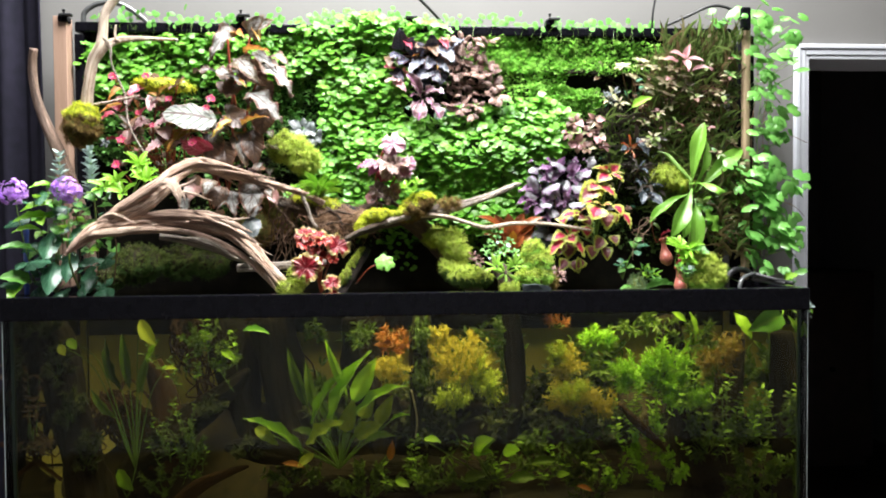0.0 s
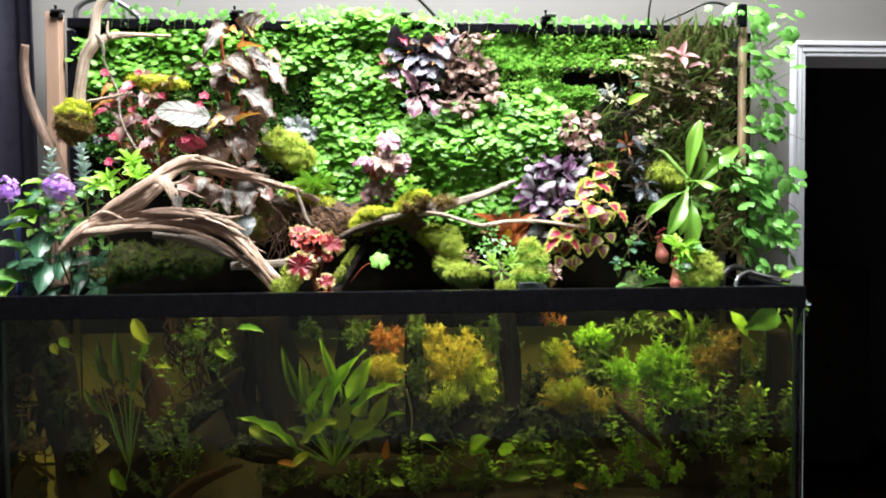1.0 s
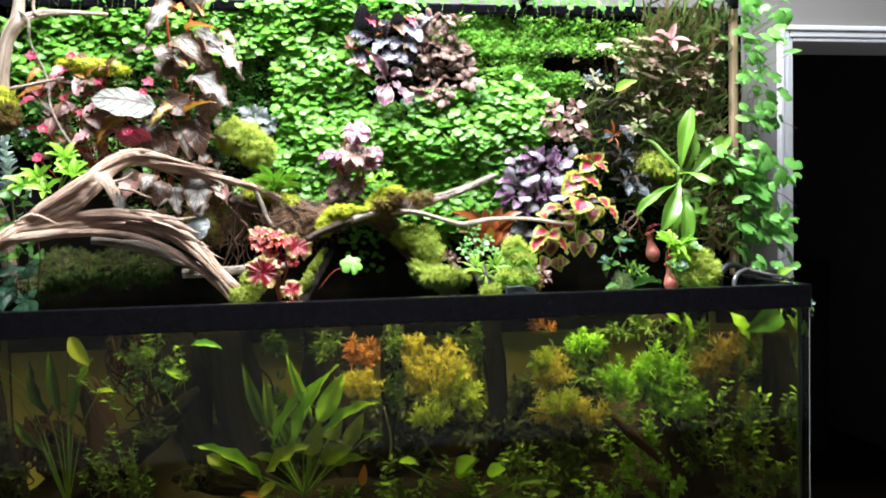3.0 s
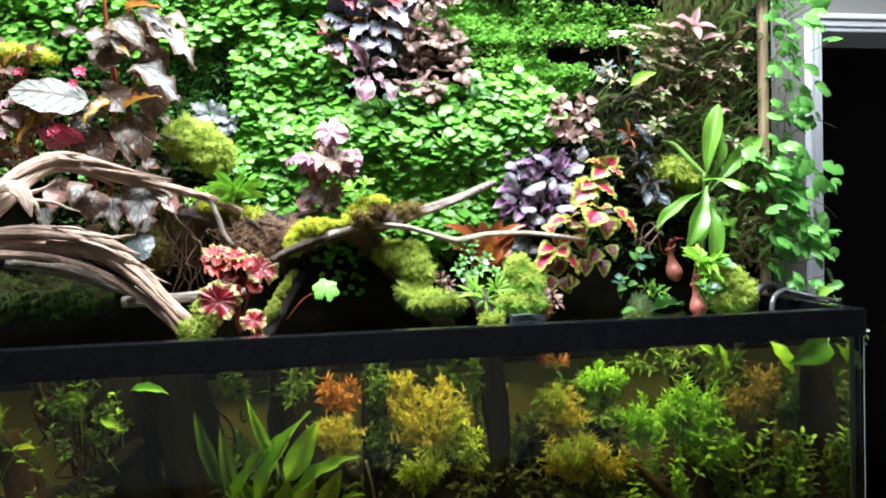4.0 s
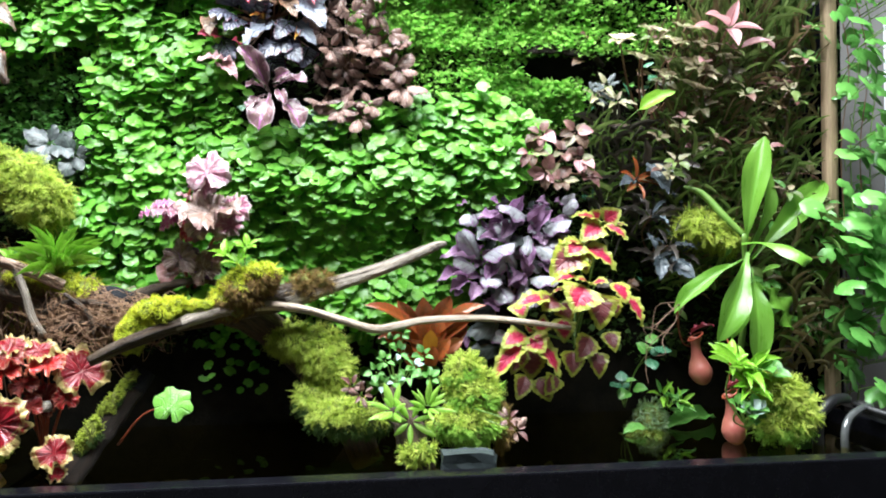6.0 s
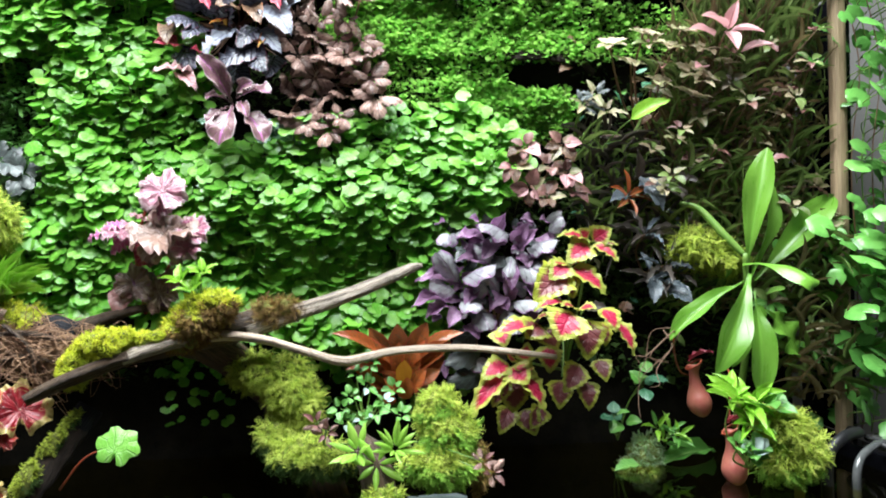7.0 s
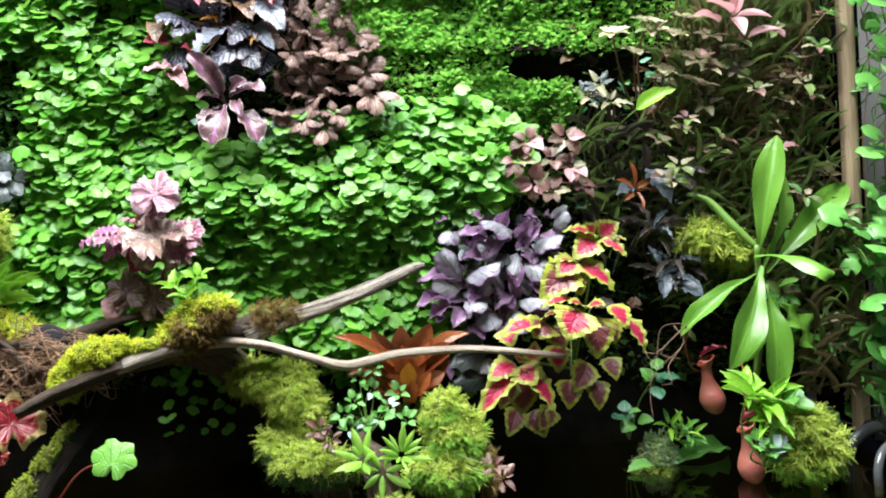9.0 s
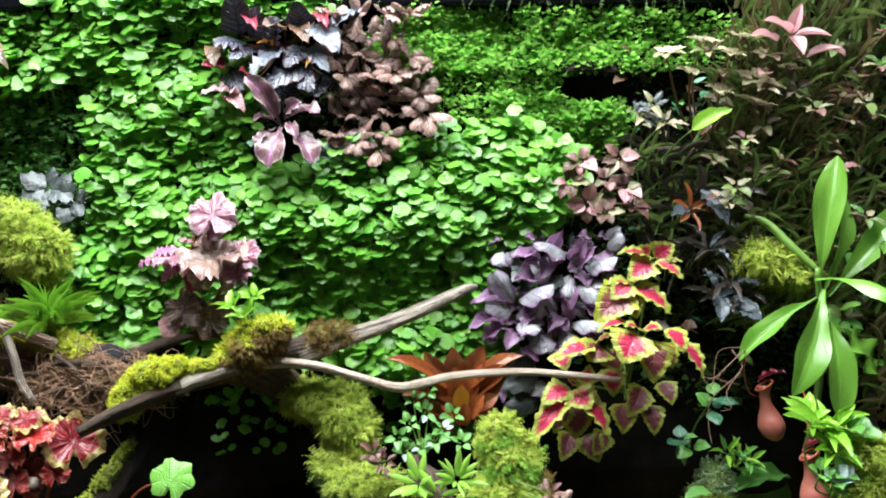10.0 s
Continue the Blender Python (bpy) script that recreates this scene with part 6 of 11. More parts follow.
leaf(beg, "bronze", (-0.448, 0.258, 1.913), (-0.470, 0.225, 1.876), 0.050, (0, -0.8, 0.5), 31)

rb = np.random.RandomState(78)
for i in range(26):
    p = np.array((rb.uniform(-0.50, -0.36), rb.uniform(0.265, 0.31), rb.uniform(1.70, 2.02)))
    d = np.array((rb.uniform(-0.5, 0.9), -0.6, rb.uniform(-0.9, 0.0)))
    L = rb.uniform(0.035, 0.062)
    leaf(beg, ("silver", "bronze", "silver", "brownpink", "amber", "bronze")[rb.randint(6)], p, p + d * L, L * 0.7, (0.1, -0.75, 0.65), i)

beg2 = thing("begonia", (-0.6, 0.33, 1.70), "begonia with striped silver leaves and reddish undersides", "begonia")
for pts in ([(-0.56, 0.33, 1.70), (-0.53, 0.25, 1.77), (-0.51, 0.22, 1.812)], [(-0.60, 0.33, 1.70), (-0.58, 0.25, 1.76), (-0.55, 0.21, 1.797)], [(-0.66, 0.33, 1.68), (-0.66, 0.26, 1.78), (-0.64, 0.23, 1.86)]):
    stem(beg2, pts, "stem_red", 0.003)
leaf(beg2, "striped", (-0.488, 0.205, 1.815), (-0.612, 0.175, 1.832), 0.092, (-0.12, -0.75, 0.65), 0)
leaf(beg2, "silver", (-0.505, 0.215, 1.79), (-0.59, 0.175, 1.80), 0.05, (-0.1, -0.7, 0.6), 1)
leaf(beg2, "amber", (-0.552, 0.21, 1.80), (-0.605, 0.175, 1.735), 0.036, (-0.4, -0.6, 0.7), 0)
leaf(beg2, "crimson", (-0.522, 0.2, 1.735), (-0.570, 0.175, 1.765), 0.034, (-0.1, -0.8, -0.4), 1)
leaf(beg2, "crimson", (-0.50, 0.21, 1.745), (-0.545, 0.18, 1.775), 0.030, (-0.1, -0.9, -0.3), 2)
leaf(beg2, "pinkbeg", (-0.64, 0.22, 1.875), (-0.648, 0.19, 1.835), 0.034, (0, -0.9, 0.4), 3)
leaf(beg2, "pinkbeg", (-0.66, 0.22, 1.82), (-0.69, 0.19, 1.79), 0.034, (0, -0.8, 0.5), 4)
leaf(beg2, "brownpink", (-0.62, 0.21, 1.80), (-0.60, 0.18, 1.765), 0.036, (0, -0.8, 0.5), 5)
leaf(beg2, "pinkbeg", (-0.60, 0.21, 1.815), (-0.635, 0.185, 1.80), 0.030, (0, -0.6, 0.8), 6)
leaf(beg2, "crimson", (-0.67, 0.23, 1.90), (-0.70, 0.20, 1.875), 0.030, (0, -0.7, 0.6), 7)
leaf(beg2, "amber", (-0.72, 0.21, 1.855), (-0.765, 0.19, 1.83), 0.026, (-0.2, -0.6, 0.8), 8)
leaf(beg2, "amber", (-0.72, 0.21, 1.895), (-0.745, 0.19, 1.86), 0.024, (0, -0.7, 0.6), 9)
leaf(beg2, "pinkbeg", (-0.62, 0.20, 1.76), (-0.655, 0.18, 1.735), 0.03, (0, -0.7, 0.6), 10)
leaf(beg2, "amber", (-0.58, 0.20, 1.785), (-0.555, 0.17, 1.775), 0.026, (0, -0.5, 0.9), 11)
leaf(beg2, "bronze", (-0.66, 0.24, 1.93), (-0.63, 0.215, 1.91), 0.028, (0, -0.7, 0.6), 12)
rb = np.random.RandomState(77)
for i in range(46):
    x, z = rb.uniform(-0.74, -0.40), rb.uniform(1.68, 1.91)
    p = np.array((x, rb.uniform(0.25, 0.31), z))
    d = np.array((rb.uniform(-0.6, 0.6), -0.6, rb.uniform(-0.7, 0.2)))
    L = rb.uniform(0.022, 0.042)
    leaf(beg2, ("bronze", "bronze", "brownpink", "pinkbeg", "mid", "amber")[rb.randint(6)], p, p + d * L, L * 0.75, (0, -0.8, 0.6), i)

rb = np.random.RandomState(81)
for i in range(26):
    p = np.array((rb.uniform(-0.58, -0.36), rb.uniform(0.20, 0.28), rb.uniform(1.59, 1.72)))
    d = np.array((rb.uniform(-0.6, 0.6), -0.5, rb.uniform(-1.0, -0.1)))
    L = rb.uniform(0.03, 0.055)
    leaf(beg, ("brownpink", "bronze", "silver", "silver_pale", "bronze", "brownpink")[rb.randint(6)], p, p + d * L, L * 0.7, (0, -0.85, 0.5), i)
    if i % 3 == 0:
        stem(beg, [(p[0] + 0.02, 0.31, 1.60), (p[0] + 0.01, 0.29, p[2] - 0.02), tuple(p)], "stem_red", 0.0016)
rb = np.random.RandomState(79)
litter = bush("red_stem_begonia", "small-leaved begonia with red stems and brown leaves", "begonia", (-0.64, 0.32, 1.66), [(rb.uniform(-0.74, -0.57), rb.uniform(0.20, 0.26), rb.uniform(1.70, 1.915)) for i in range(26)], ["bronze", "brownpink", "amber", "bronze", "crimson", "silver"], 4, 0.030, 0.6, 80, rise=0.4, axis=(0, -0.7, 0.6), stem_mat="stem_red", stem_r=0.0016, spread=0.5, vary=0.4, down=0.3)
for k, (p, s) in enumerate((((-0.735, 0.2, 1.920), 0.034), ((-0.707, 0.17, 1.763), 0.036), ((-0.721, 0.17, 1.703), 0.034), ((-0.501, 0.2, 1.867), 0.036), ((-0.541, 0.175, 1.757), 0.034), ((-0.602, 0.2, 1.866), 0.030), ((-0.663, 0.22, 1.925), 0.030), ((-0.64, 0.19, 1.80), 0.022), ((-0.512, 0.2, 1.845), 0.028))):
    flower(p, s * 0.72, 5 if k % 2 else 7, "pink", "small crimson-pink begonia flower on a red stalk", seed=k, foot=(p[0] + 0.03, 0.28, p[2] - 0.09))
wx = thing("wax_flower", (-0.75, 0.18, 1.75), "small white drooping flower bud", "flower")
for k in range(5):
    a = 1.256 * k
    leaf(wx, "glassy", (-0.745, 0.175, 1.762), (-0.745 + 0.012 * math.cos(a), 0.165, 1.754 + 0.012 * math.sin(a)), 0.009, (0, -1, 0.2), k)

# ---- corner plants, lower left ----
bush("leafy_plant", "bright green leafy plant above the driftwood", "plant", (-0.70, 0.16, 1.58), [(-0.714, 0.08, 1.638), (-0.645, 0.10, 1.694), (-0.621, 0.07, 1.655), (-0.668, 0.06, 1.628), (-0.69, 0.09, 1.655), (-0.63, 0.09, 1.675)], ["bright"], 8, 0.036, 0.38, 5, rise=0.6, axis=(0, -0.5, 0.8))
for k, (x, z0, z1) in enumerate(((-0.825, 1.60, 1.715), (-0.755, 1.62, 1.725))):
    s = thing("silver_sprig", (x, 0.12, z0), "upright blue-grey leafy sprig", "plant")
    stem(s, [(x, 0.14, 1.50), (x + 0.004, 0.11, z0), (x, 0.10, z1)], "stem_green", 0.0025)
    rs = np.random.RandomState(k)
    for i in range(9):
        rosette(s, (x, 0.102, z0 + (z1 - z0) * i / 8), (0, -0.1, 1), 6, 0.026 - 0.0011 * i, 0.5, ["frost"], rs, rise=0.9)
for k, (x, y, z) in enumerate(((-0.902, 0.05, 1.632), (-0.796, 0.07, 1.638))):
    fb = thing("violet_flower", (x, y, z), "rounded cluster of violet flowers", "flower", "violet flower clusters")
    rs = np.random.RandomState(k + 50)
    for i in range(46):
        d = rs.normal(size=3)
        d /= np.linalg.norm(d)
        d[1] = -abs(d[1])
        c = np.array((x, y, z)) + d * (0.032, 0.024, 0.027) * rs.uniform(0.7, 1.12)
        for j in range(4):
            e = np.cross(d, rs.normal(size=3))
            e /= np.linalg.norm(e)
            part("petal", MESH["violet"][j % 3], None, fb, m=leaf_pose(c, c + e * 0.0105 + d * 0.002, 0.0085, d))
    stem(fb, [(x + 0.01, 0.12, 1.42), (x + 0.006, 0.07, 1.54), (x, y, z)], "stem_green", 0.0016)
cor = thing("corner_plant", (-0.86, 0.1, RIM_TOP), "corner plant with broad dark green veined leaves", "plant")


def corner_leaf(kind, b, t, w, f, k):
    leaf(cor, kind, b, t, w, f, k)
    stem(cor, [(-0.85, 0.13, 1.40), ((b[0] - 0.85) / 2, 0.12, (b[2] + 1.42) / 2), b], "stem_green", 0.0018)


corner_leaf("deep", (-0.895, 0.07, 1.470), (-0.812, 0.015, 1.478), 0.042, (0, -0.75, 0.65), 0)
corner_leaf("deep", (-0.83, 0.08, 1.475), (-0.822, 0.02, 1.405), 0.046, (0.1, -0.9, 0.35), 1)
corner_leaf("deep", (-0.84, 0.10, 1.545), (-0.83, 0.03, 1.480), 0.048, (0.1, -0.9, 0.3), 2)
corner_leaf("mid", (-0.87, 0.08, 1.50), (-0.925, 0.02, 1.508), 0.036, (-0.2, -0.6, 0.8), 3)
corner_leaf("mid", (-0.88, 0.08, 1.43), (-0.925, 0.02, 1.444), 0.040, (0, -0.8, 0.5), 4)
corner_leaf("bright", (-0.90, 0.08, 1.43), (-0.905, 0.02, 1.39), 0.034, (0, -0.8, 0.5), 5)
corner_leaf("bright", (-0.83, 0.10, 1.648), (-0.873, 0.06, 1.645), 0.026, (0, -0.4, 0.9), 6)
corner_leaf("bright", (-0.82, 0.09, 1.605), (-0.89, 0.05, 1.592), 0.034, (0, -0.5, 0.85), 7)
corner_leaf("bright", (-0.835, 0.09, 1.575), (-0.905, 0.045, 1.568), 0.030, (0, -0.6, 0.8), 8)
corner_leaf("bright", (-0.86, 0.08, 1.548), (-0.905, 0.045, 1.545), 0.022, (0, -0.6, 0.8), 9)
corner_leaf("deep", (-0.80, 0.10, 1.50), (-0.79, 0.04, 1.43), 0.040, (0, -0.9, 0.3), 10)
corner_leaf("deep", (-0.87, 0.10, 1.42), (-0.86, 0.04, 1.385), 0.036, (0, -0.9, 0.3), 11)
corner_leaf("deep", (-0.76, 0.10, 1.46), (-0.75, 0.04, 1.40), 0.030, (0, -0.9, 0.3), 12)
corner_leaf("deep", (-0.775, 0.1, 1.56), (-0.785, 0.05, 1.51), 0.030, (0, -0.9, 0.3), 13)
rs = np.random.RandomState(62)
for i in range(95):
    p = np.array((rs.uniform(-0.90, -0.70), rs.uniform(0.06, 0.15), rs.uniform(1.40, 1.65)))
    d = np.array((rs.uniform(-0.9, 0.6), -0.6, rs.uniform(-0.7, 0.4)))
    L = rs.uniform(0.03, 0.055)
    leaf(cor, ("deep", "deep", "mid", "bright", "mid")[rs.randint(5)] if p[2] > 1.48 else "deep", p, p + d * L, L * 0.55, (-0.1, -0.8, 0.6), i)
rs = np.random.RandomState(61)
ivy = thing("ivy", (-0.78, 0.1, 1.45), "trailing ivy with small pale-edged leaves", "ivy")
for i in range(60):
    p = np.array((rs.uniform(-0.84, -0.70), rs.uniform(0.05, 0.11), rs.uniform(1.50, 1.635)))
    d = np.array((rs.uniform(-0.8, 0.8), -0.5, rs.uniform(-0.6, 0.5)))
    L = rs.uniform(0.014, 0.026)
    leaf(ivy, ("ivy", "ivy", "mid", "frost")[rs.randint(4)], p, p + d * L, L * 0.9, (0, -0.8, 0.6), i)
for i in range(7):
    x = -0.83 + 0.02 * i
    stem(ivy, [(x, 0.11, 1.42), (x + 0.01, 0.10, 1.52), (x + rs.uniform(-0.02, 0.03), 0.085, 1.62)], "stem_brown", 0.0014)
solo("blue_tube", tube_mesh("blue_tube", [(-0.902, 0.10, 1.40, 0.006), (-0.902, 0.10, 1.50, 0.006), (-0.900, 0.10, 1.56, 0.006)], plain("blue_plastic", (0.06, 0.10, 0.45), (0.10, 0.16, 0.6), 0.3, 20.0, 0.05), sides=10, n=3), None, "thin blue plastic tube behind the corner leaves", "tube")
stem(cor, [(-0.79, 0.12, 1.40), (-0.775, 0.03, 1.47), (-0.772, 0.02, 1.50)], "stem_green", 0.003)

# ---- middle of the wall ----
gl = thing("silver_rosette", (-0.28, 0.37, 1.80), "silver-grey crinkled rosette on the plant wall", "plant")
rosette(gl, (-0.295, 0.335, 1.812), (0, -0.9, 0.4), 6, 0.034, 0.8, ["glassy"], np.random.RandomState(4), rise=0.2)
rosette(gl, (-0.262, 0.33, 1.795), (0.2, -0.9, 0.3), 5, 0.028, 0.8, ["glassy"], np.random.RandomState(5), rise=0.2)

rex = thing("begonia", (-0.09, 0.33, 1.62), "pink rex begonia with puckered silvery leaves", "begonia")
stem(rex, [(-0.10, 0.33, 1.60), (-0.10, 0.29, 1.68), (-0.08, 0.275, 1.755)], "stem_red", 0.003)
stem(rex, [(-0.09, 0.33, 1.60), (-0.06, 0.29, 1.66), (-0.03, 0.26, 1.70)], "stem_red", 0.003)
leaf(rex, "magenta", (-0.090, 0.270, 1.714), (-0.147, 0.245, 1.706), 0.034, (0, -0.5, 0.85), 0)
leaf(rex, "magenta", (-0.098, 0.270, 1.709), (-0.118, 0.245, 1.683), 0.030, (0, -0.8, 0.5), 1)
leaf(rex, "magenta", (-0.104, 0.270, 1.723), (-0.129, 0.245, 1.715), 0.027, (0, -0.5, 0.85), 2)
leaf(rex, "pinkbeg", (-0.080, 0.280, 1.719), (-0.099, 0.255, 1.734), 0.026, (0, -0.5, 0.85), 3)
leaf(rex, "crimson", (-0.080, 0.290, 1.694), (-0.088, 0.265, 1.666), 0.034, (0, -0.95, 0.2), 4)
leaf(rex, "brownpink", (-0.069, 0.290, 1.701), (-0.077, 0.265, 1.665), 0.038, (0, -0.95, 0.2), 5)
leaf(rex, "pinkbeg", (-0.046, 0.280, 1.707), (-0.033, 0.255, 1.670), 0.030, (0, -0.95, 0.2), 6)
leaf(rex, "brownpink", (-0.092, 0.280, 1.650), (-0.110, 0.255, 1.624), 0.035, (0, -0.95, 0.2), 7)
leaf(rex, "violet_dark", (-0.082, 0.280, 1.657), (-0.088, 0.255, 1.633), 0.030, (0, -0.95, 0.2), 8)
leaf(rex, "brownpink", (-0.109, 0.280, 1.636), (-0.118, 0.255, 1.606), 0.033, (0, -0.95, 0.2), 9)
leaf(rex, "violet_dark", (-0.073, 0.285, 1.642), (-0.056, 0.260, 1.614), 0.033, (0, -0.95, 0.2), 10)
leaf(rex, "brownpink", (-0.057, 0.280, 1.660), (-0.039, 0.255, 1.635), 0.030, (0, -0.95, 0.2), 11)
leaf(rex, "pinkbeg", (-0.027, 0.270, 1.690), (-0.000, 0.245, 1.699), 0.027, (0, -0.5, 0.85), 12)
leaf(rex, "pinkbeg", (-0.034, 0.270, 1.685), (-0.044, 0.245, 1.667), 0.021, (0, -0.8, 0.5), 13)
disc_leaf(rex, "pinkrag", (-0.055, 0.248, 1.763), 0.063, (0, -0.8, 0.5), 0)
disc_leaf(rex, "pinkrag", (-0.061, 0.254, 1.751), 0.047, (0, -0.95, 0.2), 1)
disc_leaf(rex, "brownrag", (-0.052, 0.243, 1.709), 0.092, (0, -0.5, 0.85), 2)
disc_leaf(rex, "brownrag", (-0.052, 0.253, 1.698), 0.072, (0, -0.95, 0.2), 3)
disc_leaf(rex, "pinkrag", (-0.017, 0.248, 1.712), 0.043, (0, -0.8, 0.5), 4)
disc_leaf(rex, "pinkrag", (-0.025, 0.244, 1.690), 0.040, (0, -0.8, 0.5), 5)
disc_leaf(rex, "pinkrag", (-0.106, 0.248, 1.710), 0.049, (0, -0.5, 0.85), 6)
disc_leaf(rex, "brownrag", (-0.095, 0.258, 1.644), 0.047, (0, -0.95, 0.2), 7)
disc_leaf(rex, "brownrag", (-0.064, 0.263, 1.630), 0.046, (0, -0.95, 0.2), 8)

rd = thing("red_begonia", (-0.23, 0.14, RIM_TOP), "red begonia with cream-edged puckered leaves over the water", "begonia")
for k, (kind, c, size, f) in enumerate((
    ("redrex", (-0.193, 0.160, 1.504), 0.073, (0.45, -0.75, 0.45)),
    ("redrex", (-0.261, 0.085, 1.455), 0.081, (0, -0.95, 0.2)),
    ("redrex", (-0.204, 0.100, 1.417), 0.051, (0, -0.8, 0.5)),
    ("redrex", (-0.200, 0.098, 1.393), 0.025, (0, -0.8, 0.5)),
    ("redleaf", (-0.269, 0.125, 1.528), 0.052, (0, -0.5, 0.85)),
    ("redleaf", (-0.266, 0.115, 1.510), 0.046, (0, -0.5, 0.85)),
    ("redleaf", (-0.225, 0.135, 1.517), 0.051, (0, -0.5, 0.85)),
    ("redleaf", (-0.230, 0.140, 1.474), 0.046, (0, -0.95, 0.2)),
    ("redleaf", (-0.249, 0.130, 1.493), 0.039, (0, -0.5, 0.85)),
    ("redrex", (-0.270, 0.140, 1.538), 0.051, (0, -0.5, 0.85)),
    ("redrex", (-0.238, 0.145, 1.532), 0.048, (0, -0.5, 0.85)),
    ("redleaf", (-0.240, 0.125, 1.468), 0.035, (0, -0.8, 0.5)),
    ("redleaf", (-0.205, 0.140, 1.474), 0.034, (0.45, -0.75, 0.45)),
)):
    disc_leaf(rd, kind, c, size * 0.88, f, k)
    stem(rd, [(-0.235, 0.155, 1.390), ((c[0] - 0.235) / 2, 0.155, (c[2] + 1.42) / 2), (c[0], c[1] + 0.004, c[2])], "stem_red", 0.002)

# seedlings on the moss clump
bush("seedling", "pale green seedling growing on the moss clump", "seedling", (0.0, 0.215, 1.615), [(-0.022, 0.20, 1.645), (0.004, 0.20, 1.655), (-0.005, 0.195, 1.635)], ["bright"], 5, 0.021, 0.5, 21, rise=0.7, axis=(0, -0.3, 1), stem_r=0.0012)
bush("grass_tuft", "small bright grassy tuft on the branch moss", "grass", (-0.245, 0.225, 1.618), [(-0.245, 0.222, 1.622), (-0.235, 0.22, 1.622), (-0.255, 0.22, 1.62)], ["spike"], 22, 0.060, 0.035, 22, rise=1.0, axis=(0.2, -0.4, 1), stem_r=0.001)
bush("small_creeper", "tiny leaved creeper trailing over the branch moss", "plant", (-0.29, 0.25, 1.63), [(-0.30, 0.22, 1.645), (-0.275, 0.22, 1.65), (-0.32, 0.22, 1.63), (-0.25, 0.215, 1.64)], ["mid", "bright"], 6, 0.013, 0.6, 23, rise=0.6, stem_r=0.001)

# lone round leaf over the water, and the small ones in the shade
lily = thing("round_leaf", (-0.12, 0.16, RIM_TOP), "single bright round lobed leaf above the water", "leaf")
m = frames([(-0.078, 0.138, 1.463)], [(0.1, 0.4, 0.75)], [(0.1, -0.8, 0.55)], 0.047, 0.043)[0]
part("leaf", as_mesh("leaf", round_leaf_geo(36, 0.45, 0.10, 0.16, 5, 0.02), M["lily"]), None, lily, m=Matrix([list(r) for r in m]))
stem(lily, [(-0.15, 0.16, 1.41), (-0.115, 0.145, 1.450), (-0.078, 0.142, 1.461)], "stem_red", 0.0014)

bro = thing("bromeliad", (0.252, 0.27, 1.47), "orange-red bromeliad with strap-shaped leaves", "bromeliad")
leaf(bro, "bromeliad", (0.236, 0.255, 1.530), (0.161, 0.242, 1.577), 0.022, (0, -0.5, 0.85), 0)
leaf(bro, "bromeliad", (0.241, 0.275, 1.524), (0.208, 0.262, 1.579), 0.023, (0, -0.95, 0.2), 1)
leaf(bro, "bromeliad", (0.248, 0.285, 1.525), (0.246, 0.272, 1.582), 0.028, (0, -0.95, 0.2), 2)
leaf(bro, "bromeliad", (0.256, 0.280, 1.526), (0.286, 0.267, 1.584), 0.027, (0, -0.95, 0.2), 3)
leaf(bro, "bromeliad", (0.263, 0.265, 1.525), (0.333, 0.252, 1.573), 0.026, (0, -0.5, 0.85), 4)
leaf(bro, "bromeliad", (0.266, 0.265, 1.521), (0.316, 0.252, 1.559), 0.026, (0, -0.8, 0.5), 5)
leaf(bro, "bromeliad", (0.237, 0.255, 1.514), (0.178, 0.242, 1.529), 0.018, (0, -0.5, 0.85), 6)
leaf(bro, "bromeliad", (0.233, 0.260, 1.498), (0.188, 0.247, 1.528), 0.016, (-0.45, -0.75, 0.45), 7)
leaf(bro, "bromeliad", (0.243, 0.265, 1.512), (0.218, 0.252, 1.558), 0.023, (0, -0.8, 0.5), 8)
leaf(bro, "bromeliad", (0.250, 0.265, 1.512), (0.247, 0.252, 1.559), 0.026, (0, -0.8, 0.5), 9)
leaf(bro, "bromeliad", (0.260, 0.265, 1.511), (0.269, 0.252, 1.554), 0.026, (0, -0.8, 0.5), 10)
leaf(bro, "bromeliad", (0.267, 0.265, 1.510), (0.308, 0.252, 1.540), 0.024, (0.45, -0.75, 0.45), 11)
leaf(bro, "bromeliad", (0.270, 0.255, 1.505), (0.300, 0.242, 1.523), 0.019, (0.45, -0.75, 0.45), 12)
leaf(bro, "bromeliad_gold", (0.252, 0.255, 1.506), (0.254, 0.242, 1.537), 0.021, (0, -0.95, 0.2), 13)
leaf(bro, "bromeliad", (0.248, 0.260, 1.494), (0.225, 0.247, 1.523), 0.021, (0, -0.8, 0.5), 14)
leaf(bro, "bromeliad", (0.261, 0.255, 1.494), (0.281, 0.242, 1.524), 0.021, (0, -0.8, 0.5), 15)
leaf(bro, "bromeliad", (0.242, 0.265, 1.476), (0.213, 0.252, 1.507), 0.015, (-0.45, -0.75, 0.45), 16)
leaf(bro, "bromeliad", (0.253, 0.260, 1.483), (0.259, 0.247, 1.514), 0.019, (0, -0.95, 0.2), 17)
leaf(bro, "bromeliad", (0.269, 0.265, 1.487), (0.293, 0.252, 1.512), 0.020, (0.45, -0.75, 0.45), 18)

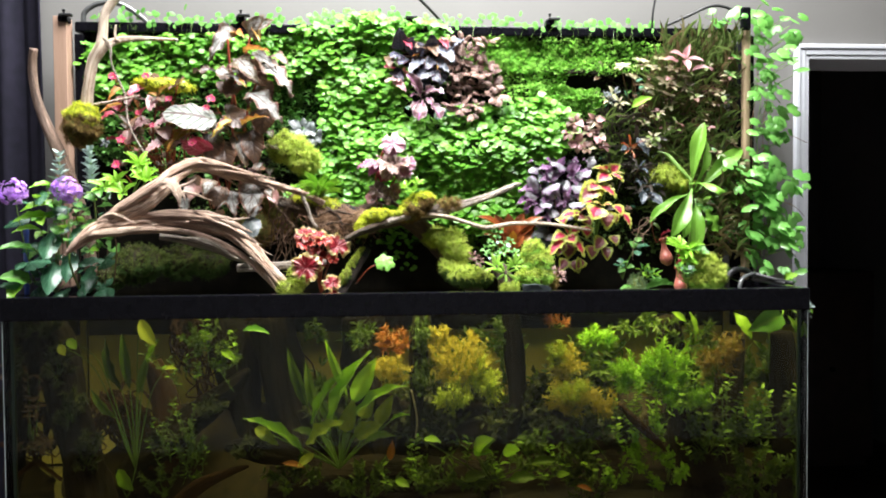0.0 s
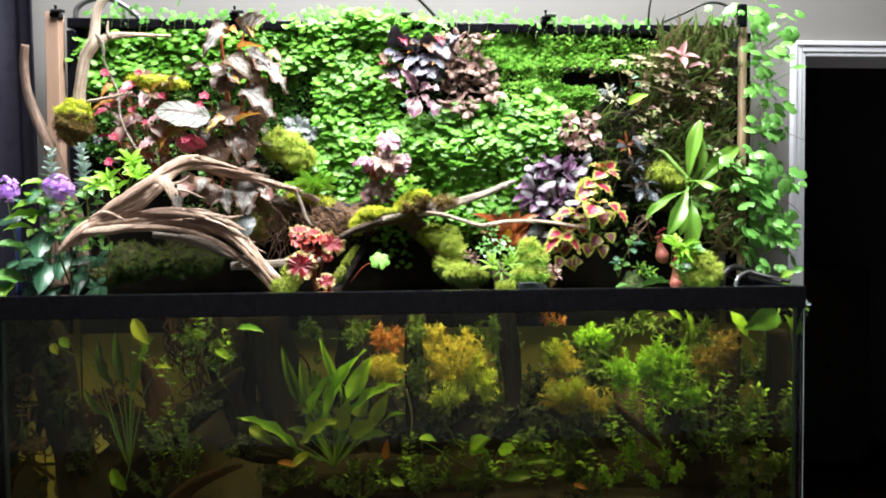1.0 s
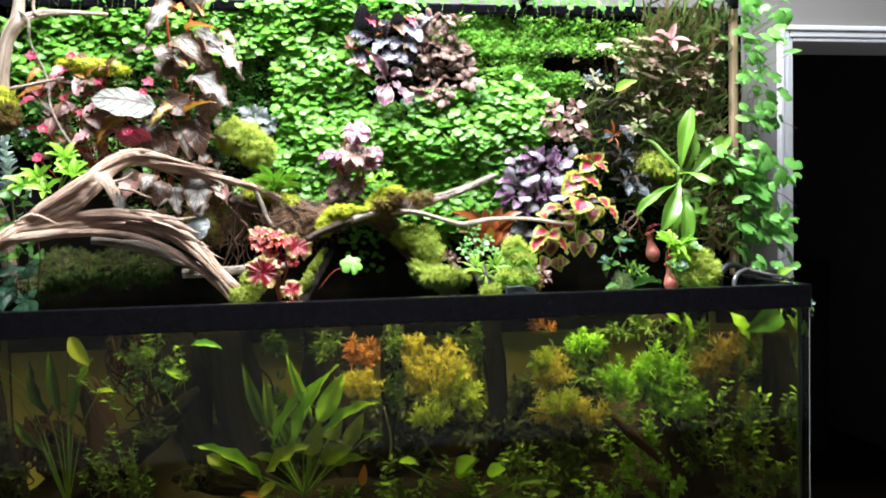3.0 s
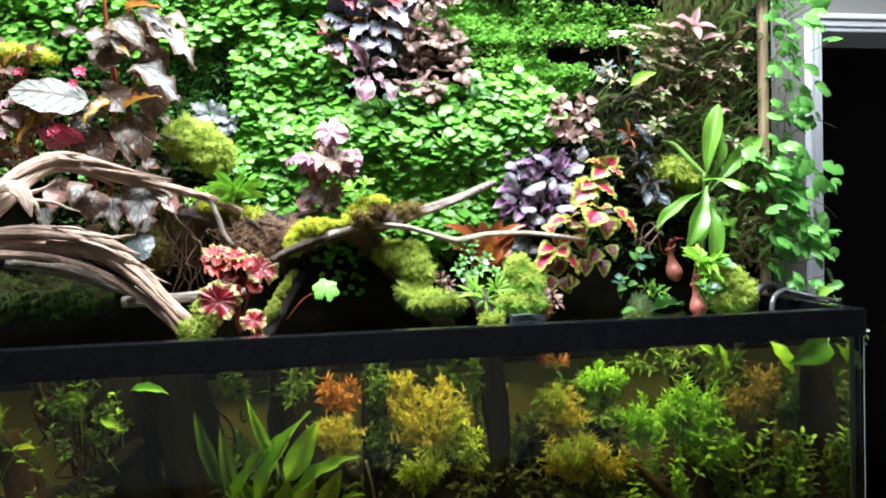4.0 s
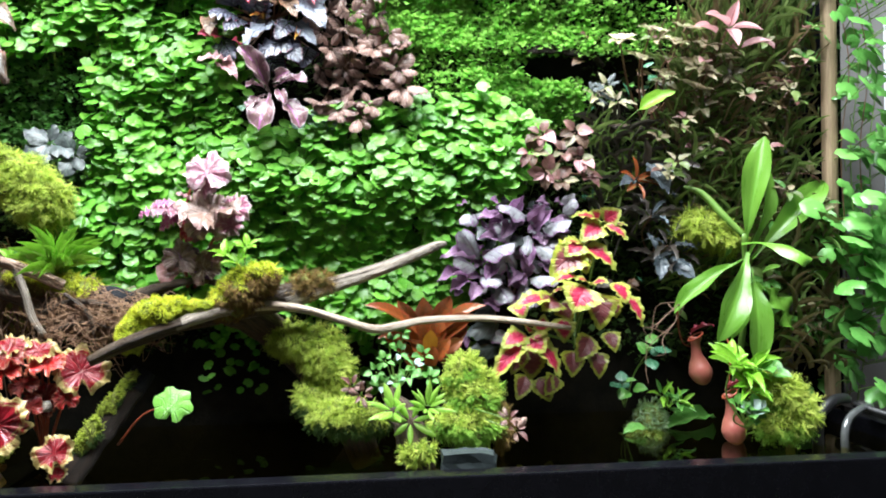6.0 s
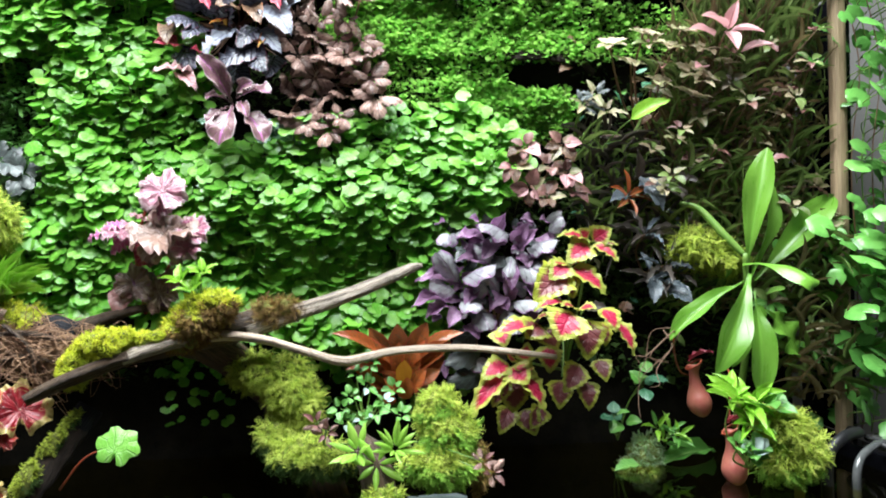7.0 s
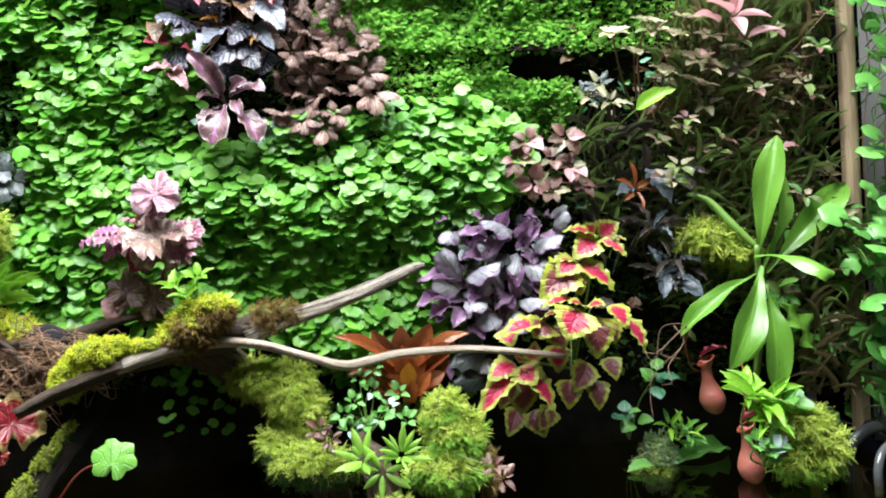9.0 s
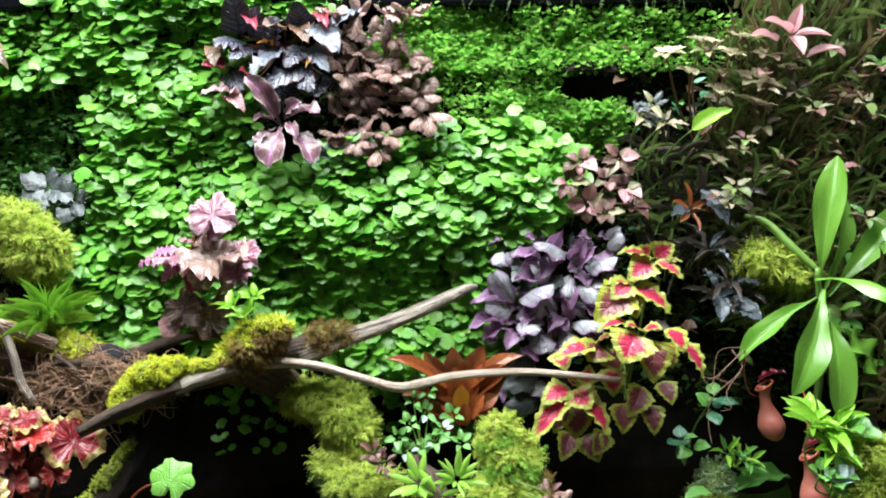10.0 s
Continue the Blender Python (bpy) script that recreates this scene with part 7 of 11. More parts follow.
suc = thing("succulent", (0.225, 0.11, 1.445), "bright green star-shaped rosette on the moss mound", "succulent")
rr = np.random.RandomState(16)
rosette(suc, (0.236, 0.118, 1.452), (0.1, -0.75, 0.65), 13, 0.032, 0.26, ["fleshy"], rr, rise=0.9, vary=0.4)
rosette(suc, (0.194, 0.122, 1.449), (-0.3, -0.7, 0.7), 9, 0.028, 0.30, ["fleshy"], rr, rise=0.9, vary=0.4)
rosette(suc, (0.215, 0.118, 1.436), (0, -0.9, 0.2), 7, 0.028, 0.28, ["fleshy"], rr, rise=0.4)
bush("small_creeper", "small-leaved grey-green creeper on the branch stub", "plant", (0.20, 0.19, 1.46), [(0.173, 0.16, 1.492), (0.192, 0.19, 1.528), (0.205, 0.185, 1.515), (0.185, 0.17, 1.505), (0.215, 0.165, 1.486), (0.238, 0.195, 1.508), (0.225, 0.175, 1.495), (0.20, 0.165, 1.478), (0.245, 0.17, 1.48), (0.18, 0.165, 1.475), (0.21, 0.19, 1.54)], ["mid", "ivy", "frost", "mid"], 5, 0.012, 0.7, 25, rise=0.3, stem_r=0.001)
bush("brown_sprig", "dull purple-brown sprig between the moss mounds", "plant", (0.15, 0.2, 1.44), [(0.142, 0.175, 1.472), (0.155, 0.17, 1.462), (0.345, 0.10, 1.425), (0.335, 0.095, 1.44)], ["brownpink", "copper"], 6, 0.014, 0.5, 26, rise=0.5, stem_r=0.001)
cap = thing("pale_fungus", (0.126, 0.30, 1.466), "small pale round bracket on the mossy limb", "fungus")
g = Geo()
lump(g, (0.126, 0.300, 1.466), (0.013, 0.006, 0.012), 3, sub=9)
part("cap", g.mesh("cap", plain("pale_cap", (0.55, 0.52, 0.45), (0.45, 0.42, 0.35), 0.6, 60.0, 0.2)), None, cap)


# ---- plants of the upper middle ----
dk = thing("dark_begonia", (0.0, 0.37, 1.93), "begonia with dark metallic leaves and red undersides", "begonia")
leaf(dk, "ink", (-0.031, 0.335, 2.020), (-0.036, 0.298, 2.069), 0.052, (0, -0.95, 0.2), 0)
stem(dk, [(0.019, 0.390, 2.020), (-0.006, 0.375, 2.020), (-0.031, 0.335, 2.020)], "stem_brown", 0.0016)
leaf(dk, "ink", (-0.016, 0.335, 2.016), (-0.000, 0.298, 2.046), 0.047, (0, -0.95, 0.2), 1)
stem(dk, [(0.019, 0.390, 2.020), (0.001, 0.375, 2.018), (-0.016, 0.335, 2.016)], "stem_brown", 0.0016)
leaf(dk, "ink", (-0.027, 0.335, 2.008), (-0.063, 0.298, 1.999), 0.039, (0, -0.8, 0.5), 2)
stem(dk, [(0.019, 0.390, 2.020), (-0.004, 0.375, 2.014), (-0.027, 0.335, 2.008)], "stem_brown", 0.0016)
leaf(dk, "ink", (-0.020, 0.335, 2.004), (-0.039, 0.298, 1.976), 0.036, (0, -0.8, 0.5), 3)
stem(dk, [(0.019, 0.390, 2.020), (-0.001, 0.375, 2.012), (-0.020, 0.335, 2.004)], "stem_brown", 0.0016)
leaf(dk, "ink", (-0.010, 0.335, 2.012), (0.027, 0.298, 2.030), 0.044, (0, -0.95, 0.2), 4)
stem(dk, [(0.019, 0.390, 2.020), (0.004, 0.375, 2.016), (-0.010, 0.335, 2.012)], "stem_brown", 0.0016)
leaf(dk, "pewter", (0.026, 0.325, 1.996), (-0.013, 0.288, 1.952), 0.039, (0, -0.5, 0.85), 5)
stem(dk, [(0.019, 0.390, 2.020), (0.022, 0.370, 2.008), (0.026, 0.325, 1.996)], "stem_brown", 0.0016)
leaf(dk, "ink", (0.059, 0.330, 1.976), (0.003, 0.293, 1.935), 0.047, (0, -0.8, 0.5), 6)
stem(dk, [(0.019, 0.390, 2.020), (0.039, 0.372, 1.998), (0.059, 0.330, 1.976)], "stem_brown", 0.0016)
leaf(dk, "ink", (0.056, 0.335, 2.003), (0.034, 0.298, 1.965), 0.038, (0, -0.8, 0.5), 7)
stem(dk, [(0.019, 0.390, 2.020), (0.037, 0.375, 2.011), (0.056, 0.335, 2.003)], "stem_brown", 0.0016)
leaf(dk, "ink", (0.042, 0.335, 1.973), (0.069, 0.298, 1.932), 0.044, (0, -0.95, 0.2), 8)
stem(dk, [(0.019, 0.390, 2.020), (0.030, 0.375, 1.997), (0.042, 0.335, 1.973)], "stem_brown", 0.0016)
leaf(dk, "pewter", (0.073, 0.325, 2.031), (0.106, 0.288, 1.981), 0.048, (0, -0.8, 0.5), 9)
stem(dk, [(0.019, 0.390, 2.020), (0.046, 0.370, 2.026), (0.073, 0.325, 2.031)], "stem_brown", 0.0016)
leaf(dk, "pewter", (0.058, 0.330, 1.997), (0.093, 0.293, 1.956), 0.031, (0, -0.8, 0.5), 10)
stem(dk, [(0.019, 0.390, 2.020), (0.038, 0.372, 2.009), (0.058, 0.330, 1.997)], "stem_brown", 0.0016)
leaf(dk, "ink", (0.052, 0.335, 2.027), (0.051, 0.298, 2.053), 0.043, (0, -0.95, 0.2), 11)
stem(dk, [(0.019, 0.390, 2.020), (0.035, 0.375, 2.024), (0.052, 0.335, 2.027)], "stem_brown", 0.0016)
leaf(dk, "pewter", (0.131, 0.335, 2.054), (0.102, 0.298, 2.020), 0.027, (0, -0.5, 0.85), 12)
stem(dk, [(0.019, 0.390, 2.020), (0.075, 0.375, 2.037), (0.131, 0.335, 2.054)], "stem_brown", 0.0016)
leaf(dk, "pinkbeg", (-0.032, 0.325, 1.934), (-0.076, 0.288, 1.929), 0.030, (0, -0.5, 0.85), 13)
stem(dk, [(0.019, 0.390, 2.020), (-0.007, 0.370, 1.977), (-0.032, 0.325, 1.934)], "stem_brown", 0.0016)
leaf(dk, "pinkbeg", (-0.047, 0.325, 1.933), (-0.020, 0.288, 1.904), 0.025, (0, -0.8, 0.5), 14)
stem(dk, [(0.019, 0.390, 2.020), (-0.014, 0.370, 1.977), (-0.047, 0.325, 1.933)], "stem_brown", 0.0016)
leaf(dk, "crimson", (-0.052, 0.335, 1.976), (-0.077, 0.298, 1.969), 0.022, (0, -0.95, 0.2), 15)
stem(dk, [(0.019, 0.390, 2.020), (-0.017, 0.375, 1.998), (-0.052, 0.335, 1.976)], "stem_brown", 0.0016)
leaf(dk, "crimson", (-0.021, 0.335, 2.050), (-0.004, 0.298, 2.018), 0.022, (0, -0.95, 0.2), 16)
stem(dk, [(0.019, 0.390, 2.020), (-0.001, 0.375, 2.035), (-0.021, 0.335, 2.050)], "stem_brown", 0.0016)
leaf(dk, "crimson", (0.077, 0.335, 2.050), (0.091, 0.298, 2.019), 0.022, (0, -0.95, 0.2), 17)
stem(dk, [(0.019, 0.390, 2.020), (0.048, 0.375, 2.035), (0.077, 0.335, 2.050)], "stem_brown", 0.0016)
leaf(dk, "bronze", (-0.064, 0.335, 2.005), (-0.061, 0.298, 1.969), 0.027, (0, -0.95, 0.2), 18)
stem(dk, [(0.019, 0.390, 2.020), (-0.022, 0.375, 2.013), (-0.064, 0.335, 2.005)], "stem_brown", 0.0016)
leaf(dk, "ink", (0.013, 0.335, 2.004), (0.027, 0.298, 2.015), 0.036, (0, -0.95, 0.2), 19)
stem(dk, [(0.019, 0.390, 2.020), (0.016, 0.375, 2.012), (0.013, 0.335, 2.004)], "stem_brown", 0.0016)
leaf(dk, "ink", (-0.052, 0.345, 1.976), (-0.028, 0.308, 1.935), 0.040, (0, -0.95, 0.2), 20)
stem(dk, [(0.019, 0.390, 2.020), (-0.017, 0.380, 1.998), (-0.052, 0.345, 1.976)], "stem_brown", 0.0016)
leaf(dk, "ink", (0.016, 0.350, 1.952), (0.044, 0.313, 1.916), 0.045, (0, -0.95, 0.2), 21)
stem(dk, [(0.019, 0.390, 2.020), (0.018, 0.382, 1.986), (0.016, 0.350, 1.952)], "stem_brown", 0.0016)
leaf(dk, "ink", (0.079, 0.350, 1.967), (0.071, 0.313, 1.927), 0.040, (0, -0.95, 0.2), 22)
stem(dk, [(0.019, 0.390, 2.020), (0.049, 0.382, 1.994), (0.079, 0.350, 1.967)], "stem_brown", 0.0016)
leaf(dk, "bronze", (0.029, 0.335, 2.027), (0.005, 0.298, 2.023), 0.028, (0, -0.8, 0.5), 23)
stem(dk, [(0.019, 0.390, 2.020), (0.024, 0.375, 2.024), (0.029, 0.335, 2.027)], "stem_brown", 0.0016)
leaf(dk, "bronze", (0.044, 0.335, 2.035), (0.064, 0.298, 1.999), 0.028, (0, -0.8, 0.5), 24)
stem(dk, [(0.019, 0.390, 2.020), (0.032, 0.375, 2.027), (0.044, 0.335, 2.035)], "stem_brown", 0.0016)
leaf(dk, "amber", (0.071, 0.330, 1.986), (0.062, 0.293, 1.964), 0.017, (0, -0.8, 0.5), 25)
stem(dk, [(0.019, 0.390, 2.020), (0.045, 0.372, 2.003), (0.071, 0.330, 1.986)], "stem_brown", 0.0016)
leaf(dk, "amber", (0.013, 0.335, 2.004), (-0.003, 0.298, 1.998), 0.013, (0, -0.5, 0.85), 26)
stem(dk, [(0.019, 0.390, 2.020), (0.016, 0.375, 2.012), (0.013, 0.335, 2.004)], "stem_brown", 0.0016)
leaf(dk, "crimson", (-0.023, 0.335, 1.957), (-0.026, 0.298, 1.962), 0.019, (0, -0.95, 0.2), 27)
stem(dk, [(0.019, 0.390, 2.020), (-0.002, 0.375, 1.989), (-0.023, 0.335, 1.957)], "stem_brown", 0.0016)
pl = thing("plum_plant", (0.03, 0.36, 1.87), "plum-purple rosette with long pale-edged leaves", "plant")
leaf(pl, "plum", (0.023, 0.322, 1.889), (-0.015, 0.286, 1.949), 0.030, (0, -0.8, 0.5), 0)
leaf(pl, "plum", (0.020, 0.328, 1.895), (0.005, 0.292, 1.936), 0.025, (0, -0.95, 0.2), 1)
leaf(pl, "plum", (0.029, 0.318, 1.896), (0.079, 0.282, 1.900), 0.031, (0, -0.5, 0.85), 2)
leaf(pl, "plum", (0.028, 0.326, 1.904), (0.052, 0.290, 1.914), 0.022, (0, -0.95, 0.2), 3)
leaf(pl, "plum", (0.022, 0.322, 1.891), (-0.007, 0.286, 1.893), 0.017, (0, -0.5, 0.85), 4)
leaf(pl, "plum", (0.025, 0.310, 1.885), (0.011, 0.274, 1.828), 0.040, (0, -0.8, 0.5), 5)
leaf(pl, "plum", (0.031, 0.314, 1.884), (0.071, 0.278, 1.833), 0.036, (0.45, -0.75, 0.45), 6)
leaf(pl, "plum", (0.021, 0.318, 1.885), (-0.003, 0.282, 1.855), 0.022, (-0.45, -0.75, 0.45), 7)
leaf(pl, "plum", (0.033, 0.312, 1.892), (0.048, 0.276, 1.866), 0.018, (0, -0.8, 0.5), 8)
co = bush("copper_plant", "copper-brown plant with many small puckered leaves", "plant", (0.14, 0.38, 1.93), [(0.10 + 0.034 * i + (0.012 if j % 2 else 0), 0.335 - 0.012 * (j % 3 == 0), 1.875 + 0.028 * j) for i in range(4) for j in range(7) if not (j == 0 and i == 3) and not (j == 5 and i == 3)], ["copper"], 6, 0.024, 0.58, 32, rise=0.45, axis=(0, -0.6, 0.8), spread=0.5, vary=0.4, down=0.15, stem_mat="stem_brown")
for k, h in enumerate(((0.125, 0.31, 1.862), (0.155, 0.31, 1.852), (0.17, 0.31, 1.872), (0.215, 0.31, 1.925), (0.222, 0.31, 1.90))):
    rosette(co, h, (0, -0.8, 0.5), 5, 0.026, 0.68, ["copper"], np.random.RandomState(k), rise=0.3, down=0.4, vary=0.4)
spot = thing("spotted_plant", (0.08, 0.36, 1.84), "white-spotted small green leaves under the purple rosette", "plant")
leaf(spot, "spotty", (0.063, 0.330, 1.867), (0.096, 0.305, 1.857), 0.021, (0, -0.8, 0.5), 0)
leaf(spot, "spotty", (0.078, 0.330, 1.860), (0.104, 0.305, 1.838), 0.027, (0, -0.8, 0.5), 1)
leaf(spot, "spotty", (0.066, 0.330, 1.856), (0.063, 0.305, 1.833), 0.022, (0, -0.95, 0.2), 2)
leaf(spot, "spotty", (0.093, 0.330, 1.842), (0.122, 0.305, 1.841), 0.027, (0, -0.8, 0.5), 3)
leaf(spot, "spotty", (0.097, 0.330, 1.866), (0.120, 0.305, 1.858), 0.021, (0, -0.5, 0.85), 4)
leaf(spot, "spotty", (0.009, 0.330, 1.873), (-0.023, 0.305, 1.864), 0.024, (0, -0.5, 0.85), 5)

# ---- silver-violet plant, coleus ----
vio = thing("violet_plant", (0.40, 0.38, 1.60), "silvery violet plant with ruffled purple-edged leaves", "plant")
for h in ((0.385, 0.345, 1.70), (0.345, 0.345, 1.65), (0.43, 0.345, 1.66), (0.37, 0.345, 1.61)):
    stem(vio, [(0.40, 0.385, 1.57), ((h[0] + 0.40) / 2, 0.38, (h[2] + 1.57) / 2), h], "stem_brown", 0.002)
leaf(vio, "violet_silver", (0.405, 0.290, 1.701), (0.359, 0.261, 1.719), 0.040, (0, -0.5, 0.85), 0)
leaf(vio, "violet_dark", (0.371, 0.300, 1.694), (0.329, 0.271, 1.699), 0.027, (0, -0.5, 0.85), 1)
leaf(vio, "violet_silver", (0.389, 0.300, 1.669), (0.355, 0.271, 1.687), 0.032, (0, -0.8, 0.5), 2)
leaf(vio, "violet_dark", (0.414, 0.300, 1.692), (0.428, 0.271, 1.717), 0.024, (0, -0.95, 0.2), 3)
leaf(vio, "violet_dark", (0.421, 0.300, 1.681), (0.440, 0.271, 1.709), 0.022, (0, -0.8, 0.5), 4)
leaf(vio, "violet_silver", (0.431, 0.295, 1.683), (0.468, 0.266, 1.695), 0.041, (0, -0.5, 0.85), 5)
leaf(vio, "violet_dark", (0.436, 0.300, 1.666), (0.466, 0.271, 1.679), 0.022, (0.45, -0.75, 0.45), 6)
leaf(vio, "violet_silver", (0.419, 0.292, 1.659), (0.454, 0.263, 1.638), 0.030, (0, -0.8, 0.5), 7)
leaf(vio, "violet_silver", (0.411, 0.300, 1.673), (0.399, 0.271, 1.645), 0.025, (0, -0.8, 0.5), 8)
leaf(vio, "violet_dark", (0.370, 0.300, 1.662), (0.330, 0.271, 1.670), 0.022, (-0.45, -0.75, 0.45), 9)
leaf(vio, "violet_dark", (0.404, 0.300, 1.661), (0.405, 0.271, 1.627), 0.024, (0, -0.95, 0.2), 10)
leaf(vio, "violet_silver", (0.331, 0.290, 1.637), (0.302, 0.261, 1.677), 0.035, (0, -0.95, 0.2), 11)
leaf(vio, "violet_silver", (0.337, 0.285, 1.641), (0.378, 0.256, 1.662), 0.038, (0, -0.5, 0.85), 12)
leaf(vio, "violet_dark", (0.324, 0.290, 1.635), (0.271, 0.261, 1.642), 0.021, (0, -0.5, 0.85), 13)
leaf(vio, "violet_silver", (0.327, 0.290, 1.623), (0.293, 0.261, 1.640), 0.030, (0, -0.8, 0.5), 14)
leaf(vio, "violet_dark", (0.321, 0.288, 1.612), (0.265, 0.259, 1.608), 0.024, (0, -0.5, 0.85), 15)
leaf(vio, "violet_dark", (0.318, 0.290, 1.604), (0.285, 0.261, 1.592), 0.024, (-0.45, -0.75, 0.45), 16)
leaf(vio, "violet_silver", (0.348, 0.300, 1.613), (0.365, 0.271, 1.634), 0.029, (0, -0.8, 0.5), 17)
leaf(vio, "violet_silver", (0.335, 0.288, 1.610), (0.360, 0.259, 1.604), 0.029, (0, -0.5, 0.85), 18)
leaf(vio, "violet_dark", (0.331, 0.300, 1.600), (0.316, 0.271, 1.577), 0.022, (0, -0.95, 0.2), 19)
leaf(vio, "violet_silver", (0.359, 0.290, 1.598), (0.371, 0.261, 1.575), 0.036, (0, -0.8, 0.5), 20)
leaf(vio, "violet_silver", (0.390, 0.300, 1.620), (0.367, 0.271, 1.648), 0.032, (0, -0.95, 0.2), 21)
leaf(vio, "violet_dark", (0.395, 0.300, 1.619), (0.373, 0.271, 1.599), 0.024, (0, -0.8, 0.5), 22)
leaf(vio, "violet_dark", (0.406, 0.300, 1.611), (0.395, 0.271, 1.640), 0.022, (0, -0.95, 0.2), 23)
leaf(vio, "violet_silver", (0.409, 0.290, 1.608), (0.448, 0.261, 1.608), 0.030, (0, -0.5, 0.85), 24)
leaf(vio, "violet_silver", (0.398, 0.292, 1.597), (0.411, 0.263, 1.568), 0.035, (0, -0.8, 0.5), 25)
leaf(vio, "violet_dark", (0.429, 0.300, 1.596), (0.434, 0.271, 1.573), 0.024, (0.45, -0.75, 0.45), 26)
leaf(vio, "violet_dark", (0.364, 0.300, 1.628), (0.340, 0.271, 1.603), 0.024, (-0.45, -0.75, 0.45), 27)
leaf(vio, "violet_dark", (0.424, 0.300, 1.627), (0.437, 0.271, 1.614), 0.022, (0.45, -0.75, 0.45), 28)
leaf(vio, "violet_dark", (0.392, 0.300, 1.575), (0.354, 0.271, 1.570), 0.026, (0, -0.8, 0.5), 29)
leaf(vio, "violet_dark", (0.381, 0.300, 1.691), (0.365, 0.271, 1.669), 0.024, (0, -0.95, 0.2), 30)
leaf(vio, "violet_dark", (0.345, 0.300, 1.576), (0.358, 0.271, 1.562), 0.024, (0, -0.8, 0.5), 31)
leaf(vio, "violet_dark", (0.389, 0.300, 1.714), (0.396, 0.271, 1.730), 0.021, (0, -0.95, 0.2), 32)
leaf(vio, "violet_silver", (0.443, 0.300, 1.666), (0.451, 0.271, 1.659), 0.029, (0, -0.8, 0.5), 33)
leaf(vio, "violet_dark", (0.450, 0.300, 1.642), (0.451, 0.271, 1.620), 0.024, (0, -0.95, 0.2), 34)
rv = np.random.RandomState(41)
for i in range(105):
    p = np.array((rv.uniform(0.305, 0.470), rv.uniform(0.29, 0.345), rv.uniform(1.585, 1.725)))
    d = np.array((rv.uniform(-1, 1), -0.7, rv.uniform(-0.8, 0.6)))
    L = rv.uniform(0.018, 0.032)
    leaf(vio, ("violet_dark", "violet_silver", "violet_dark", "violet_silver", "glassy")[rv.randint(5)], p, p + d / np.linalg.norm(d) * L, L * 0.75, (0, -0.8, 0.5), i)
low = thing("violet_plant", (0.37, 0.35, 1.56), "grey-violet shoots hanging under the coleus", "plant")
leaf(low, "glassy", (0.358, 0.315, 1.566), (0.325, 0.290, 1.547), 0.031, (0, -0.95, 0.2), 0)
leaf(low, "glassy", (0.367, 0.315, 1.537), (0.312, 0.290, 1.524), 0.034, (0, -0.8, 0.5), 1)
leaf(low, "violet_silver", (0.350, 0.315, 1.526), (0.372, 0.290, 1.519), 0.028, (0, -0.8, 0.5), 2)
leaf(low, "glassy", (0.368, 0.315, 1.503), (0.315, 0.290, 1.499), 0.033, (0, -0.95, 0.2), 3)
leaf(low, "glassy", (0.373, 0.315, 1.507), (0.394, 0.290, 1.484), 0.028, (0, -0.8, 0.5), 4)
leaf(low, "violet_dark", (0.311, 0.315, 1.524), (0.313, 0.290, 1.505), 0.014, (0, -0.95, 0.2), 5)
leaf(low, "glassy", (0.386, 0.315, 1.536), (0.397, 0.290, 1.523), 0.023, (0, -0.95, 0.2), 6)
stem(low, [(0.37, 0.36, 1.60), (0.362, 0.325, 1.56), (0.36, 0.305, 1.52)], "stem_brown", 0.002)
col = thing("coleus", (0.50, 0.36, 1.52), "yellow-green coleus with crimson-hearted leaves", "coleus")
for h in ((0.515, 0.275, 1.69), (0.483, 0.255, 1.65), (0.49, 0.225, 1.598), (0.445, 0.25, 1.575), (0.41, 0.262, 1.53)):
    stem(col, [(0.50, 0.36, 1.50), ((h[0] + 0.50) / 2, 0.31, (h[2] + 1.50) / 2), h], "stem_green", 0.0026)
leaf(col, "coleus", (0.515, 0.270, 1.690), (0.465, 0.252, 1.701), 0.033, (0, -0.5, 0.85), 0)
leaf(col, "coleus", (0.518, 0.270, 1.693), (0.540, 0.252, 1.708), 0.041, (0, -0.95, 0.2), 1)
leaf(col, "coleus", (0.511, 0.260, 1.687), (0.474, 0.242, 1.663), 0.047, (0, -0.8, 0.5), 2)
leaf(col, "coleus", (0.516, 0.260, 1.687), (0.547, 0.242, 1.663), 0.032, (0, -0.5, 0.85), 3)
leaf(col, "coleus", (0.511, 0.270, 1.695), (0.494, 0.252, 1.708), 0.026, (0, -0.95, 0.2), 4)
leaf(col, "coleus_dark", (0.524, 0.270, 1.681), (0.549, 0.252, 1.687), 0.023, (0, -0.5, 0.85), 5)
leaf(col, "coleus", (0.478, 0.250, 1.660), (0.448, 0.232, 1.641), 0.044, (0, -0.8, 0.5), 6)
leaf(col, "coleus_dark", (0.476, 0.250, 1.650), (0.426, 0.232, 1.613), 0.063, (0, -0.8, 0.5), 7)
leaf(col, "coleus", (0.482, 0.250, 1.655), (0.526, 0.232, 1.620), 0.044, (0.45, -0.75, 0.45), 8)
leaf(col, "coleus", (0.481, 0.260, 1.658), (0.446, 0.242, 1.661), 0.028, (0, -0.5, 0.85), 9)
leaf(col, "coleus", (0.487, 0.260, 1.658), (0.498, 0.242, 1.665), 0.024, (0, -0.5, 0.85), 10)
leaf(col, "coleus_dark", (0.474, 0.250, 1.645), (0.480, 0.232, 1.615), 0.037, (0, -0.95, 0.2), 11)
leaf(col, "coleus", (0.471, 0.210, 1.598), (0.448, 0.192, 1.564), 0.070, (0, -0.8, 0.5), 12)
